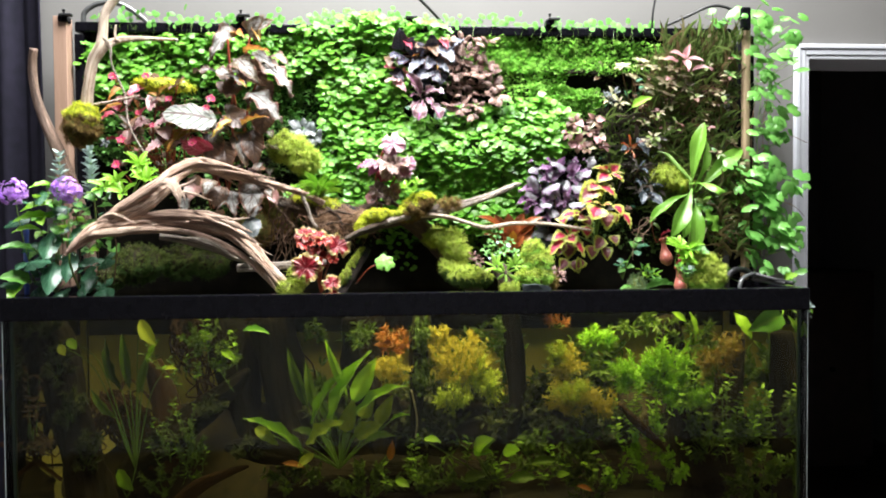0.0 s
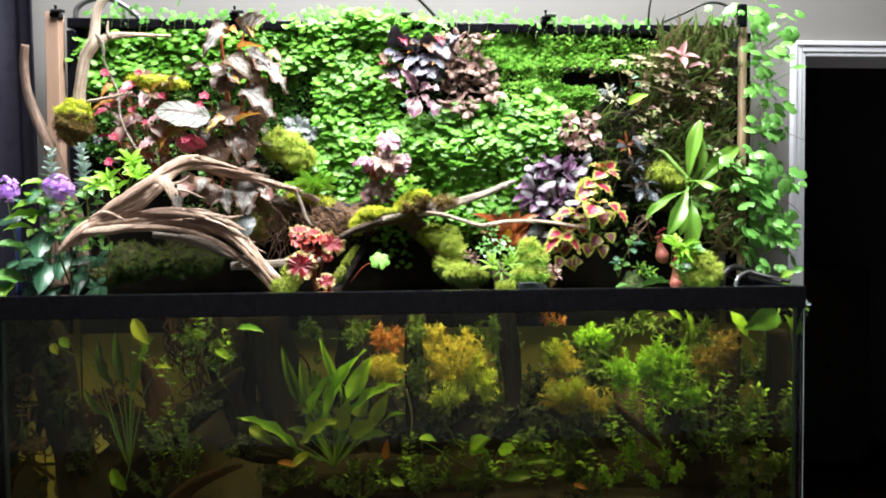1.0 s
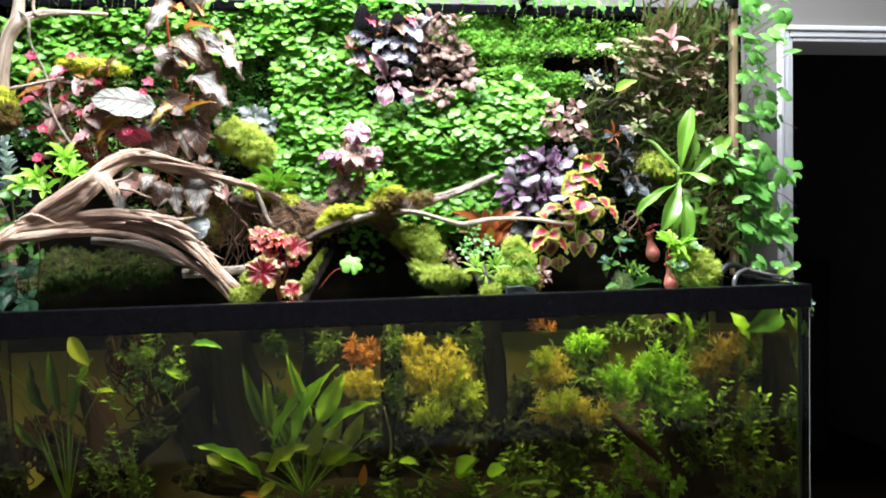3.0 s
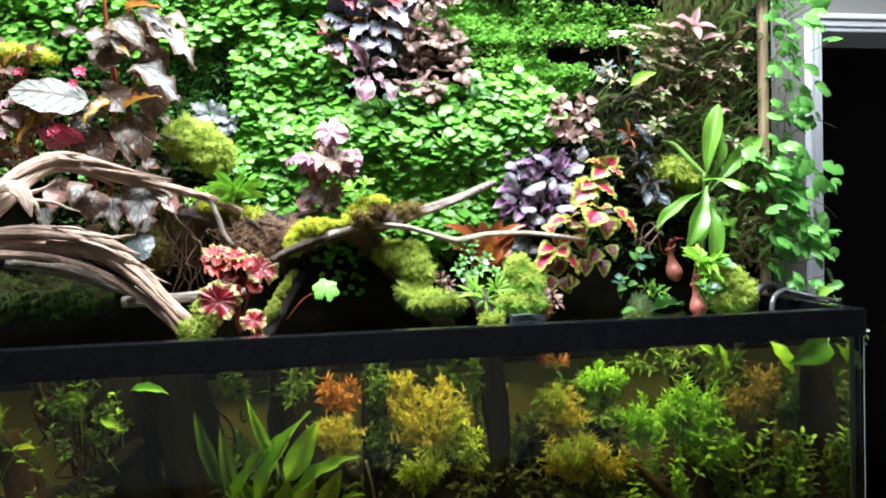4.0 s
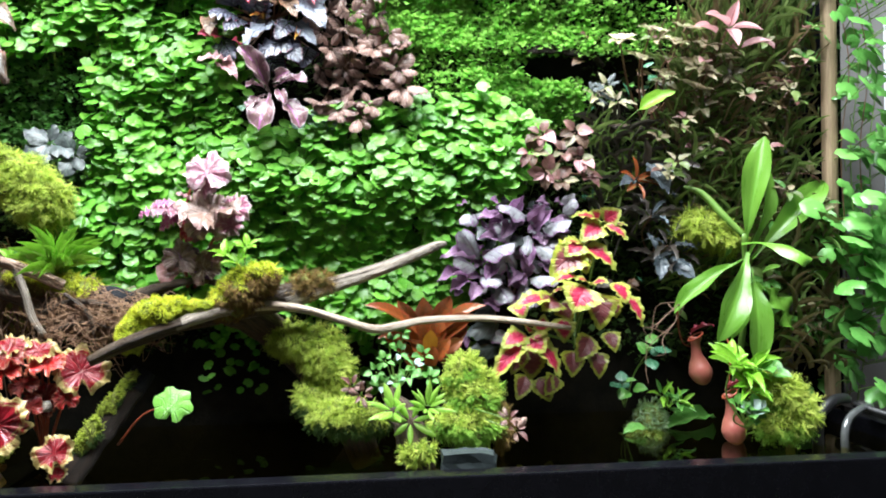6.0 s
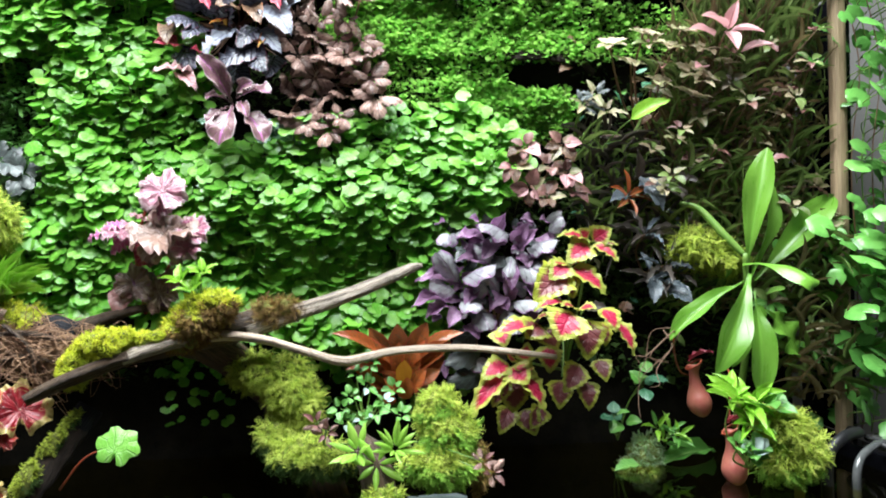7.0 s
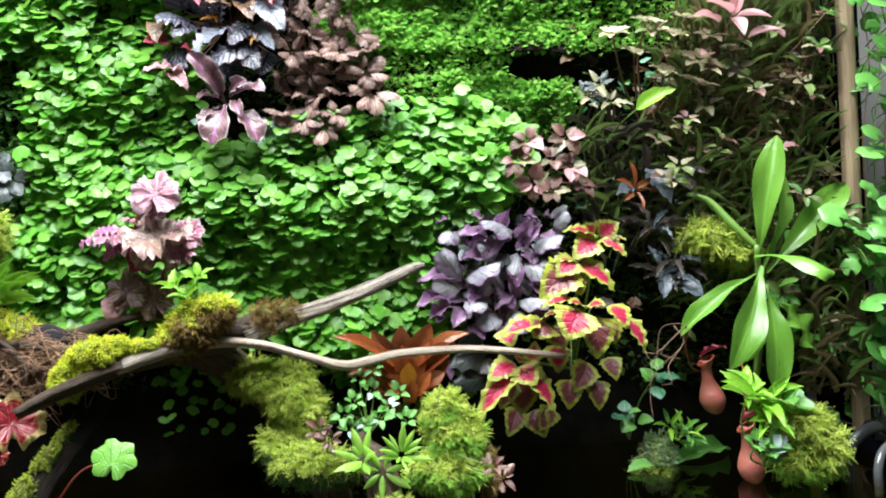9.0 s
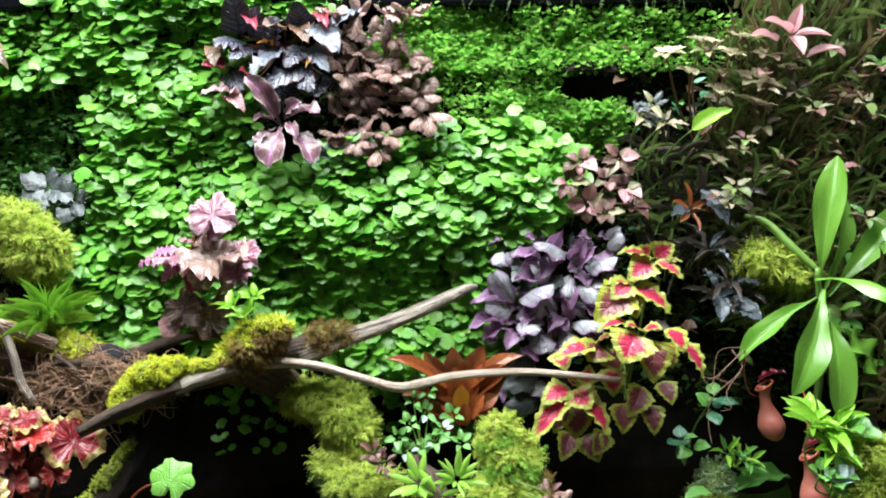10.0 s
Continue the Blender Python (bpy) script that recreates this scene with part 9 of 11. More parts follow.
def covered(x, z):
    best = np.full(len(x), 9.0)
    for cx, cz, rx, rz in PATCHES:
        best = np.minimum(best, ((x - cx) / rx) ** 2 + ((z - cz) / rz) ** 2)
    return best


def relief(x, z):
    """How far the pennywort stands out from the backing."""
    b = 0.335 + 0.014 * wob(np.stack((x, x * 0, z), 1), 7, 5)
    b -= 0.035 * np.exp(-(((x - 0.15) / 0.25) ** 2 + ((z - 1.77) / 0.07) ** 2))
    b += 0.02 * np.clip((-0.25 - x) / 0.1, 0, 1) - 0.012 * np.clip((1.68 - z) / 0.1, 0, 1)
    return b


rc = np.random.RandomState(81)


def penny_leaves(n, depth, size, zlow=0.0):
    x, z = rc.uniform(-0.88, 0.47, n * 4), rc.uniform(1.50, 2.12, n * 4)
    c = covered(x, z)
    keep = (c + rc.uniform(-0.25, 0.35, n * 4) < 1.0)
    x, z = x[keep][:n], z[keep][:n]
    y = relief(x, z) + depth + rc.uniform(-0.012, 0.012, len(x))
    P = np.stack((x, y, z), 1)
    k = len(x)
    Z = np.stack((rc.normal(size=k) * 0.32, -0.74 + rc.normal(size=k) * 0.28, 0.70 + rc.normal(size=k) * 0.2), 1)
    Y = rc.normal(size=(k, 3)) + np.array((0, 0.4, 0.2))
    s = size * np.where(rc.uniform(size=k) < 0.25, rc.uniform(0.45, 0.75, k), rc.uniform(0.8, 1.25, k))
    s = s * np.where(z < 1.66, 1.05, 1.0) * np.where(x < -0.28, 0.92, 1.0)
    return frames(P, across(Y, Z), Z, s, s), P


ROUND = [round_leaf_geo(seed=17 * k + 3, seg=14, notch=0.35, scallop=0.07, cup=0.05) for k in range(4)]
SMALL_ROUND = [round_leaf_geo(seed=17 * k + 5, seg=8) for k in range(3)]
penny = thing("pennywort", (0, 0.40, 1.6), "dense carpet of round glossy green pennywort leaves", "pennywort")
front, P = penny_leaves(4600, 0.0, 0.0198)
near = (np.abs(P[:, 0] - 0.15) < 0.17) & (np.abs(P[:, 2] - 1.755) < 0.05)
near &= np.cumsum(near) <= 290
for i, m in enumerate(front[near]):
    part("leaf", MESH["penny"][i % 4], None, penny, m=Matrix([list(r) for r in m]))
rest = front[~near]
tagged(part("foliage", scatter("foliage", ROUND, rest, M["penny"], rc.randint(4, size=len(rest))), None, penny), kind="stuff")
deep_leaves, P2 = penny_leaves(5200, 0.019, 0.020)
tagged(part("foliage", scatter("foliage", SMALL_ROUND, deep_leaves, M["penny"], rc.randint(3, size=len(deep_leaves))), None, penny), kind="stuff")
allp = np.concatenate((P, P2[:1500]))
k = len(allp)
D = np.stack((rc.normal(size=k) * 0.25, 0.8 + rc.normal(size=k) * 0.2, -0.8 + rc.normal(size=k) * 0.2), 1)
tagged(part("stalk_mass", scatter("stalk_mass", [blade_geo(1.0, 0.3)], frames(allp, D, np.stack((D[:, 0], -D[:, 1], D[:, 1]), 1) + 0.3, 0.0012, rc.uniform(0.03, 0.055, k)), M["stem_green"]), None, penny), kind="stuff")

# fringe of pennywort along the top rail, thin stalks with small leaves
n = 560
fx = np.concatenate((rc.uniform(-0.86, 0.70, n - 120), rc.uniform(-0.28, 0.02, 120)))
fz = 2.082 + np.abs(rc.normal(size=n)) * 0.019 + 0.012 * (fx > -0.25) * (fx < 0.0)
fp = np.stack((fx, rc.uniform(0.34, 0.42, n), fz), 1)
FZ = np.stack((rc.normal(size=n) * 0.35, -0.95 + rc.normal(size=n) * 0.2, np.ones(n) * 0.12), 1)
fm = frames(fp, across(rc.normal(size=(n, 3)), FZ), FZ, rc.uniform(0.010, 0.020, n), rc.uniform(0.010, 0.020, n))
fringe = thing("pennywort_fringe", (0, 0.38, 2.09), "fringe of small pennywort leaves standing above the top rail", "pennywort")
# Darker climbing-leaf green here tones down the strong lamp light near the top.
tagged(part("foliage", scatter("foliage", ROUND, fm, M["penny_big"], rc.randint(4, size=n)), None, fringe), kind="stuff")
FD = np.stack((rc.normal(size=n) * 0.3, rc.normal(size=n) * 0.3, -np.ones(n)), 1)
tagged(part("stalk_mass", scatter("stalk_mass", [blade_geo(1.0, 0.2)], frames(fp, FD, np.stack((FD[:, 0], -np.ones(n), FD[:, 0]), 1), 0.0005, (fz - 2.04)), M["stem_green"]), None, fringe), kind="stuff")

# shaded sprigs of pennywort below the branch
n = 520
sx = rc.uniform(-0.10, 0.36, n)
sz = 1.42 + rc.uniform(0, 1, n) * 0.15
keep = (np.abs(sx - 0.04) > 0.03) & ((sz > 1.50) | (rc.uniform(size=n) < 0.35))
spp = np.stack((sx, rc.uniform(0.375, 0.397, n), sz), 1)[keep]
n = len(spp)
SZ = np.stack((rc.normal(size=n) * 0.3, -0.7 + rc.normal(size=n) * 0.2, np.ones(n) * 0.6), 1)
spm = frames(spp, across(rc.normal(size=(n, 3)), SZ), SZ, rc.uniform(0.010, 0.019, n), rc.uniform(0.010, 0.019, n))
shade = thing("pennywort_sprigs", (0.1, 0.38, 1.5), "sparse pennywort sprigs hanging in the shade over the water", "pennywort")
tagged(part("foliage", scatter("foliage", ROUND, spm, M["penny"], rc.randint(4, size=n)), None, shade), kind="stuff")


# ---- fine moss sheet and dark creeper on the backing ----
def sheet(name, label, n, patches, depth, templates, size, mats_, seed, up=0.7, category="moss"):
    rnd = np.random.RandomState(seed)
    ob = thing(name, (patches[0][0], 0.40, patches[0][1]), label, category)
    x = np.concatenate([rnd.uniform(cx - rx, cx + rx, n // len(patches)) for cx, cz, rx, rz in patches])
    z = np.concatenate([rnd.uniform(cz - rz, cz + rz, n // len(patches)) for cx, cz, rx, rz in patches])
    keep = np.zeros(len(x), bool)
    for cx, cz, rx, rz in patches:
        keep |= ((x - cx) / rx) ** 2 + ((z - cz) / rz) ** 2 + rnd.uniform(-0.2, 0.2, len(x)) < 1
    hollow = ((x - 0.475) / 0.062) ** 2 + ((z - 1.945) / 0.023) ** 2 < 1
    keep &= ~hollow
    x, z = x[keep], z[keep]
    p0 = np.stack((x, x * 0, z), 1)
    y = depth + 0.014 * wob(p0, 9, seed) + 0.006 * wob(p0, 30, seed + 1) + rnd.uniform(-0.004, 0.012, len(x))
    k = len(x)
    P = np.stack((x, y, z), 1)
    Y = np.stack((rnd.normal(size=k) * 0.7, -0.6 + rnd.normal(size=k) * 0.4, 0.1 + rnd.normal(size=k) * 0.5), 1)
    Z = np.stack((rnd.normal(size=k) * 0.4, -0.3 + rnd.normal(size=k) * 0.3, np.ones(k) * up), 1)
    s = size * rnd.uniform(0.6, 1.4, k)
    pick = rnd.randint(len(templates), size=k)
    tagged(part("foliage", scatter("foliage", templates, frames(P, Y, Z, s, s), M[mats_], pick), None, ob), kind="stuff")
    return ob


TINY = [leaf_geo("ovate", 2, 2, 0.4, 0.2, seed=1), frond_geo(3, 0.8, 0.5, 0.4)]
sheet("moss_sheet", "sheet of fine bright green moss and tiny leaves", 24000, ((0.46, 2.015, 0.26, 0.05), (0.36, 1.965, 0.17, 0.08), (0.42, 1.89, 0.10, 0.05), (0.24, 2.02, 0.10, 0.05)), 0.365, TINY, 0.0085, "fine", 91)
sheet("creeper_mat", "mat of tiny dark green creeper leaves", 9000, ((-0.30, 1.88, 0.085, 0.15), (-0.25, 1.74, 0.07, 0.08), (-0.42, 1.90, 0.12, 0.10)), 0.385, [TINY[0], frond_geo(3, 0.8, 0.5, 0.4)], 0.010, "creeper", 92, category="creeper")
sheet("creeper_mat", "mat of dull green creeper among the begonias", 7000, ((-0.62, 1.93, 0.25, 0.10), (-0.80, 1.86, 0.08, 0.14), (-0.60, 1.80, 0.22, 0.12)), 0.385, [TINY[0]], 0.012, "creeper", 93, category="creeper")
sheet("moss_mat", "dark green moss tufts filling the backing between the plants", 14000, ((0.70, 1.84, 0.20, 0.22), (0.70, 1.60, 0.20, 0.14), (0.45, 1.68, 0.16, 0.14), (-0.1, 1.56, 0.30, 0.06), (0.2, 1.9, 0.24, 0.14), (-0.45, 1.66, 0.2, 0.1)), 0.398, TINY, 0.013, "dim_moss", 94)


# ---- life under water ----
leaf_set("w_sword", "w_green", "lance", bend=0.7, fold=0.2, wave=0.04, waves=3, nu=10)
leaf_set("w_spot", "w_spot", "ovate", bend=0.7, fold=0.2, wave=0.06, waves=3, nu=9)
leaf_set("w_dark", "w_dark", "lance", bend=0.8, fold=0.25, wave=0.05)
leaf_set("w_lime", "w_lime", "lance", bend=0.6, fold=0.2)
leaf_set("w_round", "w_green", "ovate", bend=0.5, fold=0.1, wave=0.03)
leaf_set("w_rust", "w_rust", "lance", bend=0.6, fold=0.2)
leaf_set("w_small", "w_green", "ovate", bend=0.5, fold=0.2, nu=4, nv=2)

solo("substrate", tube_mesh("substrate", [(-0.89, 0.23, 0.90, 0.02), (-0.6, 0.23, 0.90, 0.2), (-0.2, 0.23, 0.905, 0.2), (0.3, 0.23, 0.90, 0.2), (0.6, 0.23, 0.905, 0.2), (0.89, 0.23, 0.90, 0.02)], M["soil"], sides=20, n=8, flat=0.2, rough=0.1, seed=7), None, "dark planting soil on the tank floor", "soil", kind="structure")

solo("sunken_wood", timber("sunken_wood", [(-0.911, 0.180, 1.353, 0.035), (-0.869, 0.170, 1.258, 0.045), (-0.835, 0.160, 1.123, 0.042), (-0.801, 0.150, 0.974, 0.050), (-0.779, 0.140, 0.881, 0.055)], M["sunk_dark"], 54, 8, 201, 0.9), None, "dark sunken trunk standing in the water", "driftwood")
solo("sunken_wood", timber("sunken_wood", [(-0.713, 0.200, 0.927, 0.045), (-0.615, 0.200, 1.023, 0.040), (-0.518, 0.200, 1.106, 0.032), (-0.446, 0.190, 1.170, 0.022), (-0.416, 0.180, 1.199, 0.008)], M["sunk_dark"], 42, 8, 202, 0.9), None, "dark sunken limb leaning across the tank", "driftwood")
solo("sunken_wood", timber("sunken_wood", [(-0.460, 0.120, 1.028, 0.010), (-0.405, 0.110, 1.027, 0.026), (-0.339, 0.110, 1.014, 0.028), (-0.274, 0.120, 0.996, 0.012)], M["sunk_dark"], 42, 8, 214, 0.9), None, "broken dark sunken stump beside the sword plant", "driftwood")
solo("sunken_wood", timber("sunken_wood", [(-0.665, 0.240, 1.214, 0.020), (-0.639, 0.240, 1.142, 0.030), (-0.621, 0.220, 1.046, 0.035), (-0.644, 0.200, 0.953, 0.040)], M["sunk"], 42, 8, 215, 0.9), None, "dark sunken root rising from the floor", "driftwood")
solo("sunken_wood", timber("sunken_wood", [(0.016, 0.140, 1.351, 0.022), (0.004, 0.130, 1.263, 0.026), (-0.003, 0.130, 1.138, 0.016), (-0.011, 0.120, 1.016, 0.006)], M["sunk_dark"], 42, 8, 203, 0.9), None, "dark sunken root hanging from the surface", "driftwood")
solo("sunken_wood", timber("sunken_wood", [(0.244, 0.220, 1.339, 0.024), (0.251, 0.220, 1.230, 0.027), (0.256, 0.210, 1.115, 0.020), (0.240, 0.200, 1.001, 0.012)], M["sunk_dark"], 42, 8, 204, 0.9), None, "dark sunken root hanging from the surface", "driftwood")
solo("sunken_wood", timber("sunken_wood", [(0.474, 0.050, 1.125, 0.006), (0.518, 0.040, 1.079, 0.011), (0.566, 0.040, 1.035, 0.008), (0.587, 0.040, 1.010, 0.002)], M["sunk"], 42, 8, 205, 0.9), None, "reddish splintered wood under water", "driftwood")
solo("sunken_wood", timber("sunken_wood", [(-0.565, 0.060, 0.904, 0.020), (-0.513, 0.060, 0.953, 0.016), (-0.448, 0.060, 0.982, 0.010), (-0.398, 0.070, 0.995, 0.004)], M["sunk"], 42, 8, 206, 0.9), None, "reddish sunken wood on the tank floor", "driftwood")
solo("sunken_wood", timber("sunken_wood", [(-0.980, 0.120, 1.049, 0.005), (-0.904, 0.120, 1.007, 0.006), (-0.841, 0.120, 0.958, 0.005)], M["sunk"], 24, 8, 207, 0.9), None, "thin dead branch at the tank side", "driftwood")
# The dark back log and limbs also stand in for dim, deep water.
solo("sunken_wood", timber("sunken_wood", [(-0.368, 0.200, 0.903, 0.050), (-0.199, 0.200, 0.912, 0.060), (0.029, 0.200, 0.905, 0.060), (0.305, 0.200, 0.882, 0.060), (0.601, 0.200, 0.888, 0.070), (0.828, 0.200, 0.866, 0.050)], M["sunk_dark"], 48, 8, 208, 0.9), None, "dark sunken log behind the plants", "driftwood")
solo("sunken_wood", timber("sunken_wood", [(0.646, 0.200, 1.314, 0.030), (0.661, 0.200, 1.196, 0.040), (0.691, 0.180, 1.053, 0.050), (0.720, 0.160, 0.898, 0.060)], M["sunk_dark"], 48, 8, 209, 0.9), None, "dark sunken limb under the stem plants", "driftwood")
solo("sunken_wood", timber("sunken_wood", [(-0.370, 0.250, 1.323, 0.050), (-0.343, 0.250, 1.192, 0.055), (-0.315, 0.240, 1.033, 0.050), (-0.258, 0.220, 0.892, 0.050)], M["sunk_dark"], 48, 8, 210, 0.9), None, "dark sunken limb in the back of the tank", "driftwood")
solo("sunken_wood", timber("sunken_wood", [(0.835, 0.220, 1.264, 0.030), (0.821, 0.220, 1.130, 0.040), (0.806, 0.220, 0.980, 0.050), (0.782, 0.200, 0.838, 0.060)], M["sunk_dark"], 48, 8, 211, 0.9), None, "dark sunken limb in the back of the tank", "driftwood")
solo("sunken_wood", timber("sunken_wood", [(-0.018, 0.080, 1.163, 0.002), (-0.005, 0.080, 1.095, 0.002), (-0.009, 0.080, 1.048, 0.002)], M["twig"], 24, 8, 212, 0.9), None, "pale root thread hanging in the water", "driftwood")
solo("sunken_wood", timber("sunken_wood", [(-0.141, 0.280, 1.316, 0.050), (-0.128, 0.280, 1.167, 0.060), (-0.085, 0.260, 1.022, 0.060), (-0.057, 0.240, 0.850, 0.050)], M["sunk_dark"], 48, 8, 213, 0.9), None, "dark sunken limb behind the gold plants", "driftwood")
side_roots = thing("hanging_roots", (-0.938, 0.200, 1.143), "dark forked roots hanging before the olive tank back", "roots")
part("root", tube_mesh("root", [(-0.921, 0.200, 1.158, 0.0070), (-0.902, 0.200, 1.091, 0.0058), (-0.887, 0.200, 1.025, 0.0046), (-0.921, 0.200, 0.982, 0.0034), (-0.891, 0.200, 0.928, 0.0022)], M["sunk_dark"], sides=6, n=4, rough=0.3, seed=0), None, side_roots)
part("root", tube_mesh("root", [(-0.940, 0.200, 1.241, 0.0070), (-0.938, 0.200, 1.192, 0.0058), (-0.972, 0.200, 1.162, 0.0046), (-0.989, 0.200, 1.097, 0.0034), (-0.971, 0.200, 1.068, 0.0022)], M["sunk_dark"], sides=6, n=4, rough=0.3, seed=1), None, side_roots)
part("root", tube_mesh("root", [(-0.920, 0.200, 1.261, 0.0070), (-0.956, 0.200, 1.198, 0.0058), (-0.976, 0.200, 1.167, 0.0046), (-0.944, 0.200, 1.103, 0.0034), (-0.961, 0.200, 1.036, 0.0022)], M["sunk_dark"], sides=6, n=4, rough=0.3, seed=2), None, side_roots)
part("root", tube_mesh("root", [(-0.978, 0.200, 1.126, 0.0070), (-0.966, 0.200, 1.058, 0.0058), (-0.939, 0.200, 1.022, 0.0046), (-0.950, 0.200, 0.993, 0.0034), (-0.975, 0.200, 0.970, 0.0022)], M["sunk_dark"], sides=6, n=4, rough=0.3, seed=3), None, side_roots)
part("root", tube_mesh("root", [(-1.004, 0.200, 1.171, 0.0070), (-1.016, 0.200, 1.135, 0.0058), (-0.995, 0.200, 1.090, 0.0046), (-1.008, 0.200, 1.046, 0.0034), (-0.995, 0.200, 1.022, 0.0022)], M["sunk_dark"], sides=6, n=4, rough=0.3, seed=4), None, side_roots)
part("root", tube_mesh("root", [(-0.905, 0.200, 1.141, 0.0070), (-0.939, 0.200, 1.082, 0.0058), (-0.950, 0.200, 1.033, 0.0046), (-0.984, 0.200, 1.011, 0.0034), (-1.008, 0.200, 0.944, 0.0022)], M["sunk_dark"], sides=6, n=4, rough=0.3, seed=5), None, side_roots)
part("root", tube_mesh("root", [(-0.881, 0.200, 1.124, 0.0070), (-0.892, 0.200, 1.086, 0.0058), (-0.892, 0.200, 1.027, 0.0046), (-0.921, 0.200, 0.970, 0.0034), (-0.901, 0.200, 0.906, 0.0022)], M["sunk_dark"], sides=6, n=4, rough=0.3, seed=6), None, side_roots)
part("root", tube_mesh("root", [(-0.991, 0.200, 1.226, 0.0070), (-0.984, 0.200, 1.161, 0.0058), (-0.997, 0.200, 1.095, 0.0046), (-0.995, 0.200, 1.059, 0.0034), (-1.008, 0.200, 1.030, 0.0022)], M["sunk_dark"], sides=6, n=4, rough=0.3, seed=7), None, side_roots)
part("root", tube_mesh("root", [(-0.913, 0.200, 1.115, 0.0070), (-0.937, 0.200, 1.093, 0.0058), (-0.904, 0.200, 1.045, 0.0046), (-0.912, 0.200, 1.013, 0.0034), (-0.906, 0.200, 0.951, 0.0022)], M["sunk_dark"], sides=6, n=4, rough=0.3, seed=8), None, side_roots)
part("root", tube_mesh("root", [(-0.997, 0.200, 1.131, 0.0070), (-1.031, 0.200, 1.087, 0.0058), (-1.008, 0.200, 1.059, 0.0046), (-0.994, 0.200, 0.991, 0.0034), (-0.986, 0.200, 0.932, 0.0022)], M["sunk_dark"], sides=6, n=4, rough=0.3, seed=9), None, side_roots)
part("root", tube_mesh("root", [(-0.985, 0.200, 1.142, 0.0070), (-1.000, 0.200, 1.100, 0.0058), (-0.967, 0.200, 1.037, 0.0046), (-0.935, 0.200, 0.993, 0.0034), (-0.937, 0.200, 0.936, 0.0022)], M["sunk_dark"], sides=6, n=4, rough=0.3, seed=10), None, side_roots)
part("root", tube_mesh("root", [(-0.948, 0.200, 1.258, 0.0070), (-0.958, 0.200, 1.189, 0.0058), (-0.928, 0.200, 1.137, 0.0046), (-0.928, 0.200, 1.100, 0.0034), (-0.958, 0.200, 1.067, 0.0022)], M["sunk_dark"], sides=6, n=4, rough=0.3, seed=11), None, side_roots)
part("root", tube_mesh("root", [(-0.956, 0.200, 1.152, 0.0070), (-0.938, 0.200, 1.097, 0.0058), (-0.928, 0.200, 1.038, 0.0046), (-0.939, 0.200, 0.983, 0.0034), (-0.955, 0.200, 0.939, 0.0022)], M["sunk_dark"], sides=6, n=4, rough=0.3, seed=12), None, side_roots)
part("root", tube_mesh("root", [(-0.966, 0.200, 1.125, 0.0070), (-0.957, 0.200, 1.076, 0.0058), (-0.992, 0.200, 1.029, 0.0046), (-1.010, 0.200, 0.976, 0.0034), (-1.014, 0.200, 0.915, 0.0022)], M["sunk_dark"], sides=6, n=4, rough=0.3, seed=13), None, side_roots)
part("root", tube_mesh("root", [(-0.958, 0.200, 1.175, 0.0070), (-0.942, 0.200, 1.114, 0.0058), (-0.954, 0.200, 1.052, 0.0046), (-0.930, 0.200, 0.997, 0.0034), (-0.898, 0.200, 0.928, 0.0022)], M["sunk_dark"], sides=6, n=4, rough=0.3, seed=14), None, side_roots)
part("root", tube_mesh("root", [(-0.982, 0.200, 1.144, 0.0070), (-0.953, 0.200, 1.099, 0.0058), (-0.941, 0.200, 1.043, 0.0046), (-0.926, 0.200, 1.013, 0.0034), (-0.907, 0.200, 0.963, 0.0022)], M["sunk_dark"], sides=6, n=4, rough=0.3, seed=15), None, side_roots)
part("root", tube_mesh("root", [(-0.921, 0.200, 1.153, 0.0070), (-0.913, 0.200, 1.097, 0.0058), (-0.946, 0.200, 1.069, 0.0046), (-0.952, 0.200, 1.016, 0.0034), (-0.972, 0.200, 0.962, 0.0022)], M["sunk_dark"], sides=6, n=4, rough=0.3, seed=16), None, side_roots)
part("root", tube_mesh("root", [(-0.940, 0.200, 1.245, 0.0070), (-0.971, 0.200, 1.218, 0.0058), (-0.984, 0.200, 1.189, 0.0046), (-1.006, 0.200, 1.166, 0.0034), (-1.009, 0.200, 1.127, 0.0022)], M["sunk_dark"], sides=6, n=4, rough=0.3, seed=17), None, side_roots)
part("root", tube_mesh("root", [(-0.973, 0.200, 1.132, 0.0070), (-1.009, 0.200, 1.093, 0.0058), (-1.025, 0.200, 1.052, 0.0046), (-1.053, 0.200, 0.992, 0.0034), (-1.062, 0.200, 0.969, 0.0022)], M["sunk_dark"], sides=6, n=4, rough=0.3, seed=18), None, side_roots)
part("root", tube_mesh("root", [(-0.930, 0.200, 1.226, 0.0070), (-0.926, 0.200, 1.158, 0.0058), (-0.905, 0.200, 1.116, 0.0046), (-0.884, 0.200, 1.063, 0.0034), (-0.894, 0.200, 1.036, 0.0022)], M["sunk_dark"], sides=6, n=4, rough=0.3, seed=19), None, side_roots)
part("root", tube_mesh("root", [(-0.877, 0.200, 1.119, 0.0070), (-0.870, 0.200, 1.081, 0.0058), (-0.843, 0.200, 1.059, 0.0046), (-0.872, 0.200, 1.012, 0.0034), (-0.864, 0.200, 0.983, 0.0022)], M["sunk_dark"], sides=6, n=4, rough=0.3, seed=20), None, side_roots)
part("root", tube_mesh("root", [(-0.953, 0.200, 1.211, 0.0070), (-0.973, 0.200, 1.176, 0.0058), (-0.941, 0.200, 1.136, 0.0046), (-0.910, 0.200, 1.070, 0.0034), (-0.904, 0.200, 1.036, 0.0022)], M["sunk_dark"], sides=6, n=4, rough=0.3, seed=21), None, side_roots)
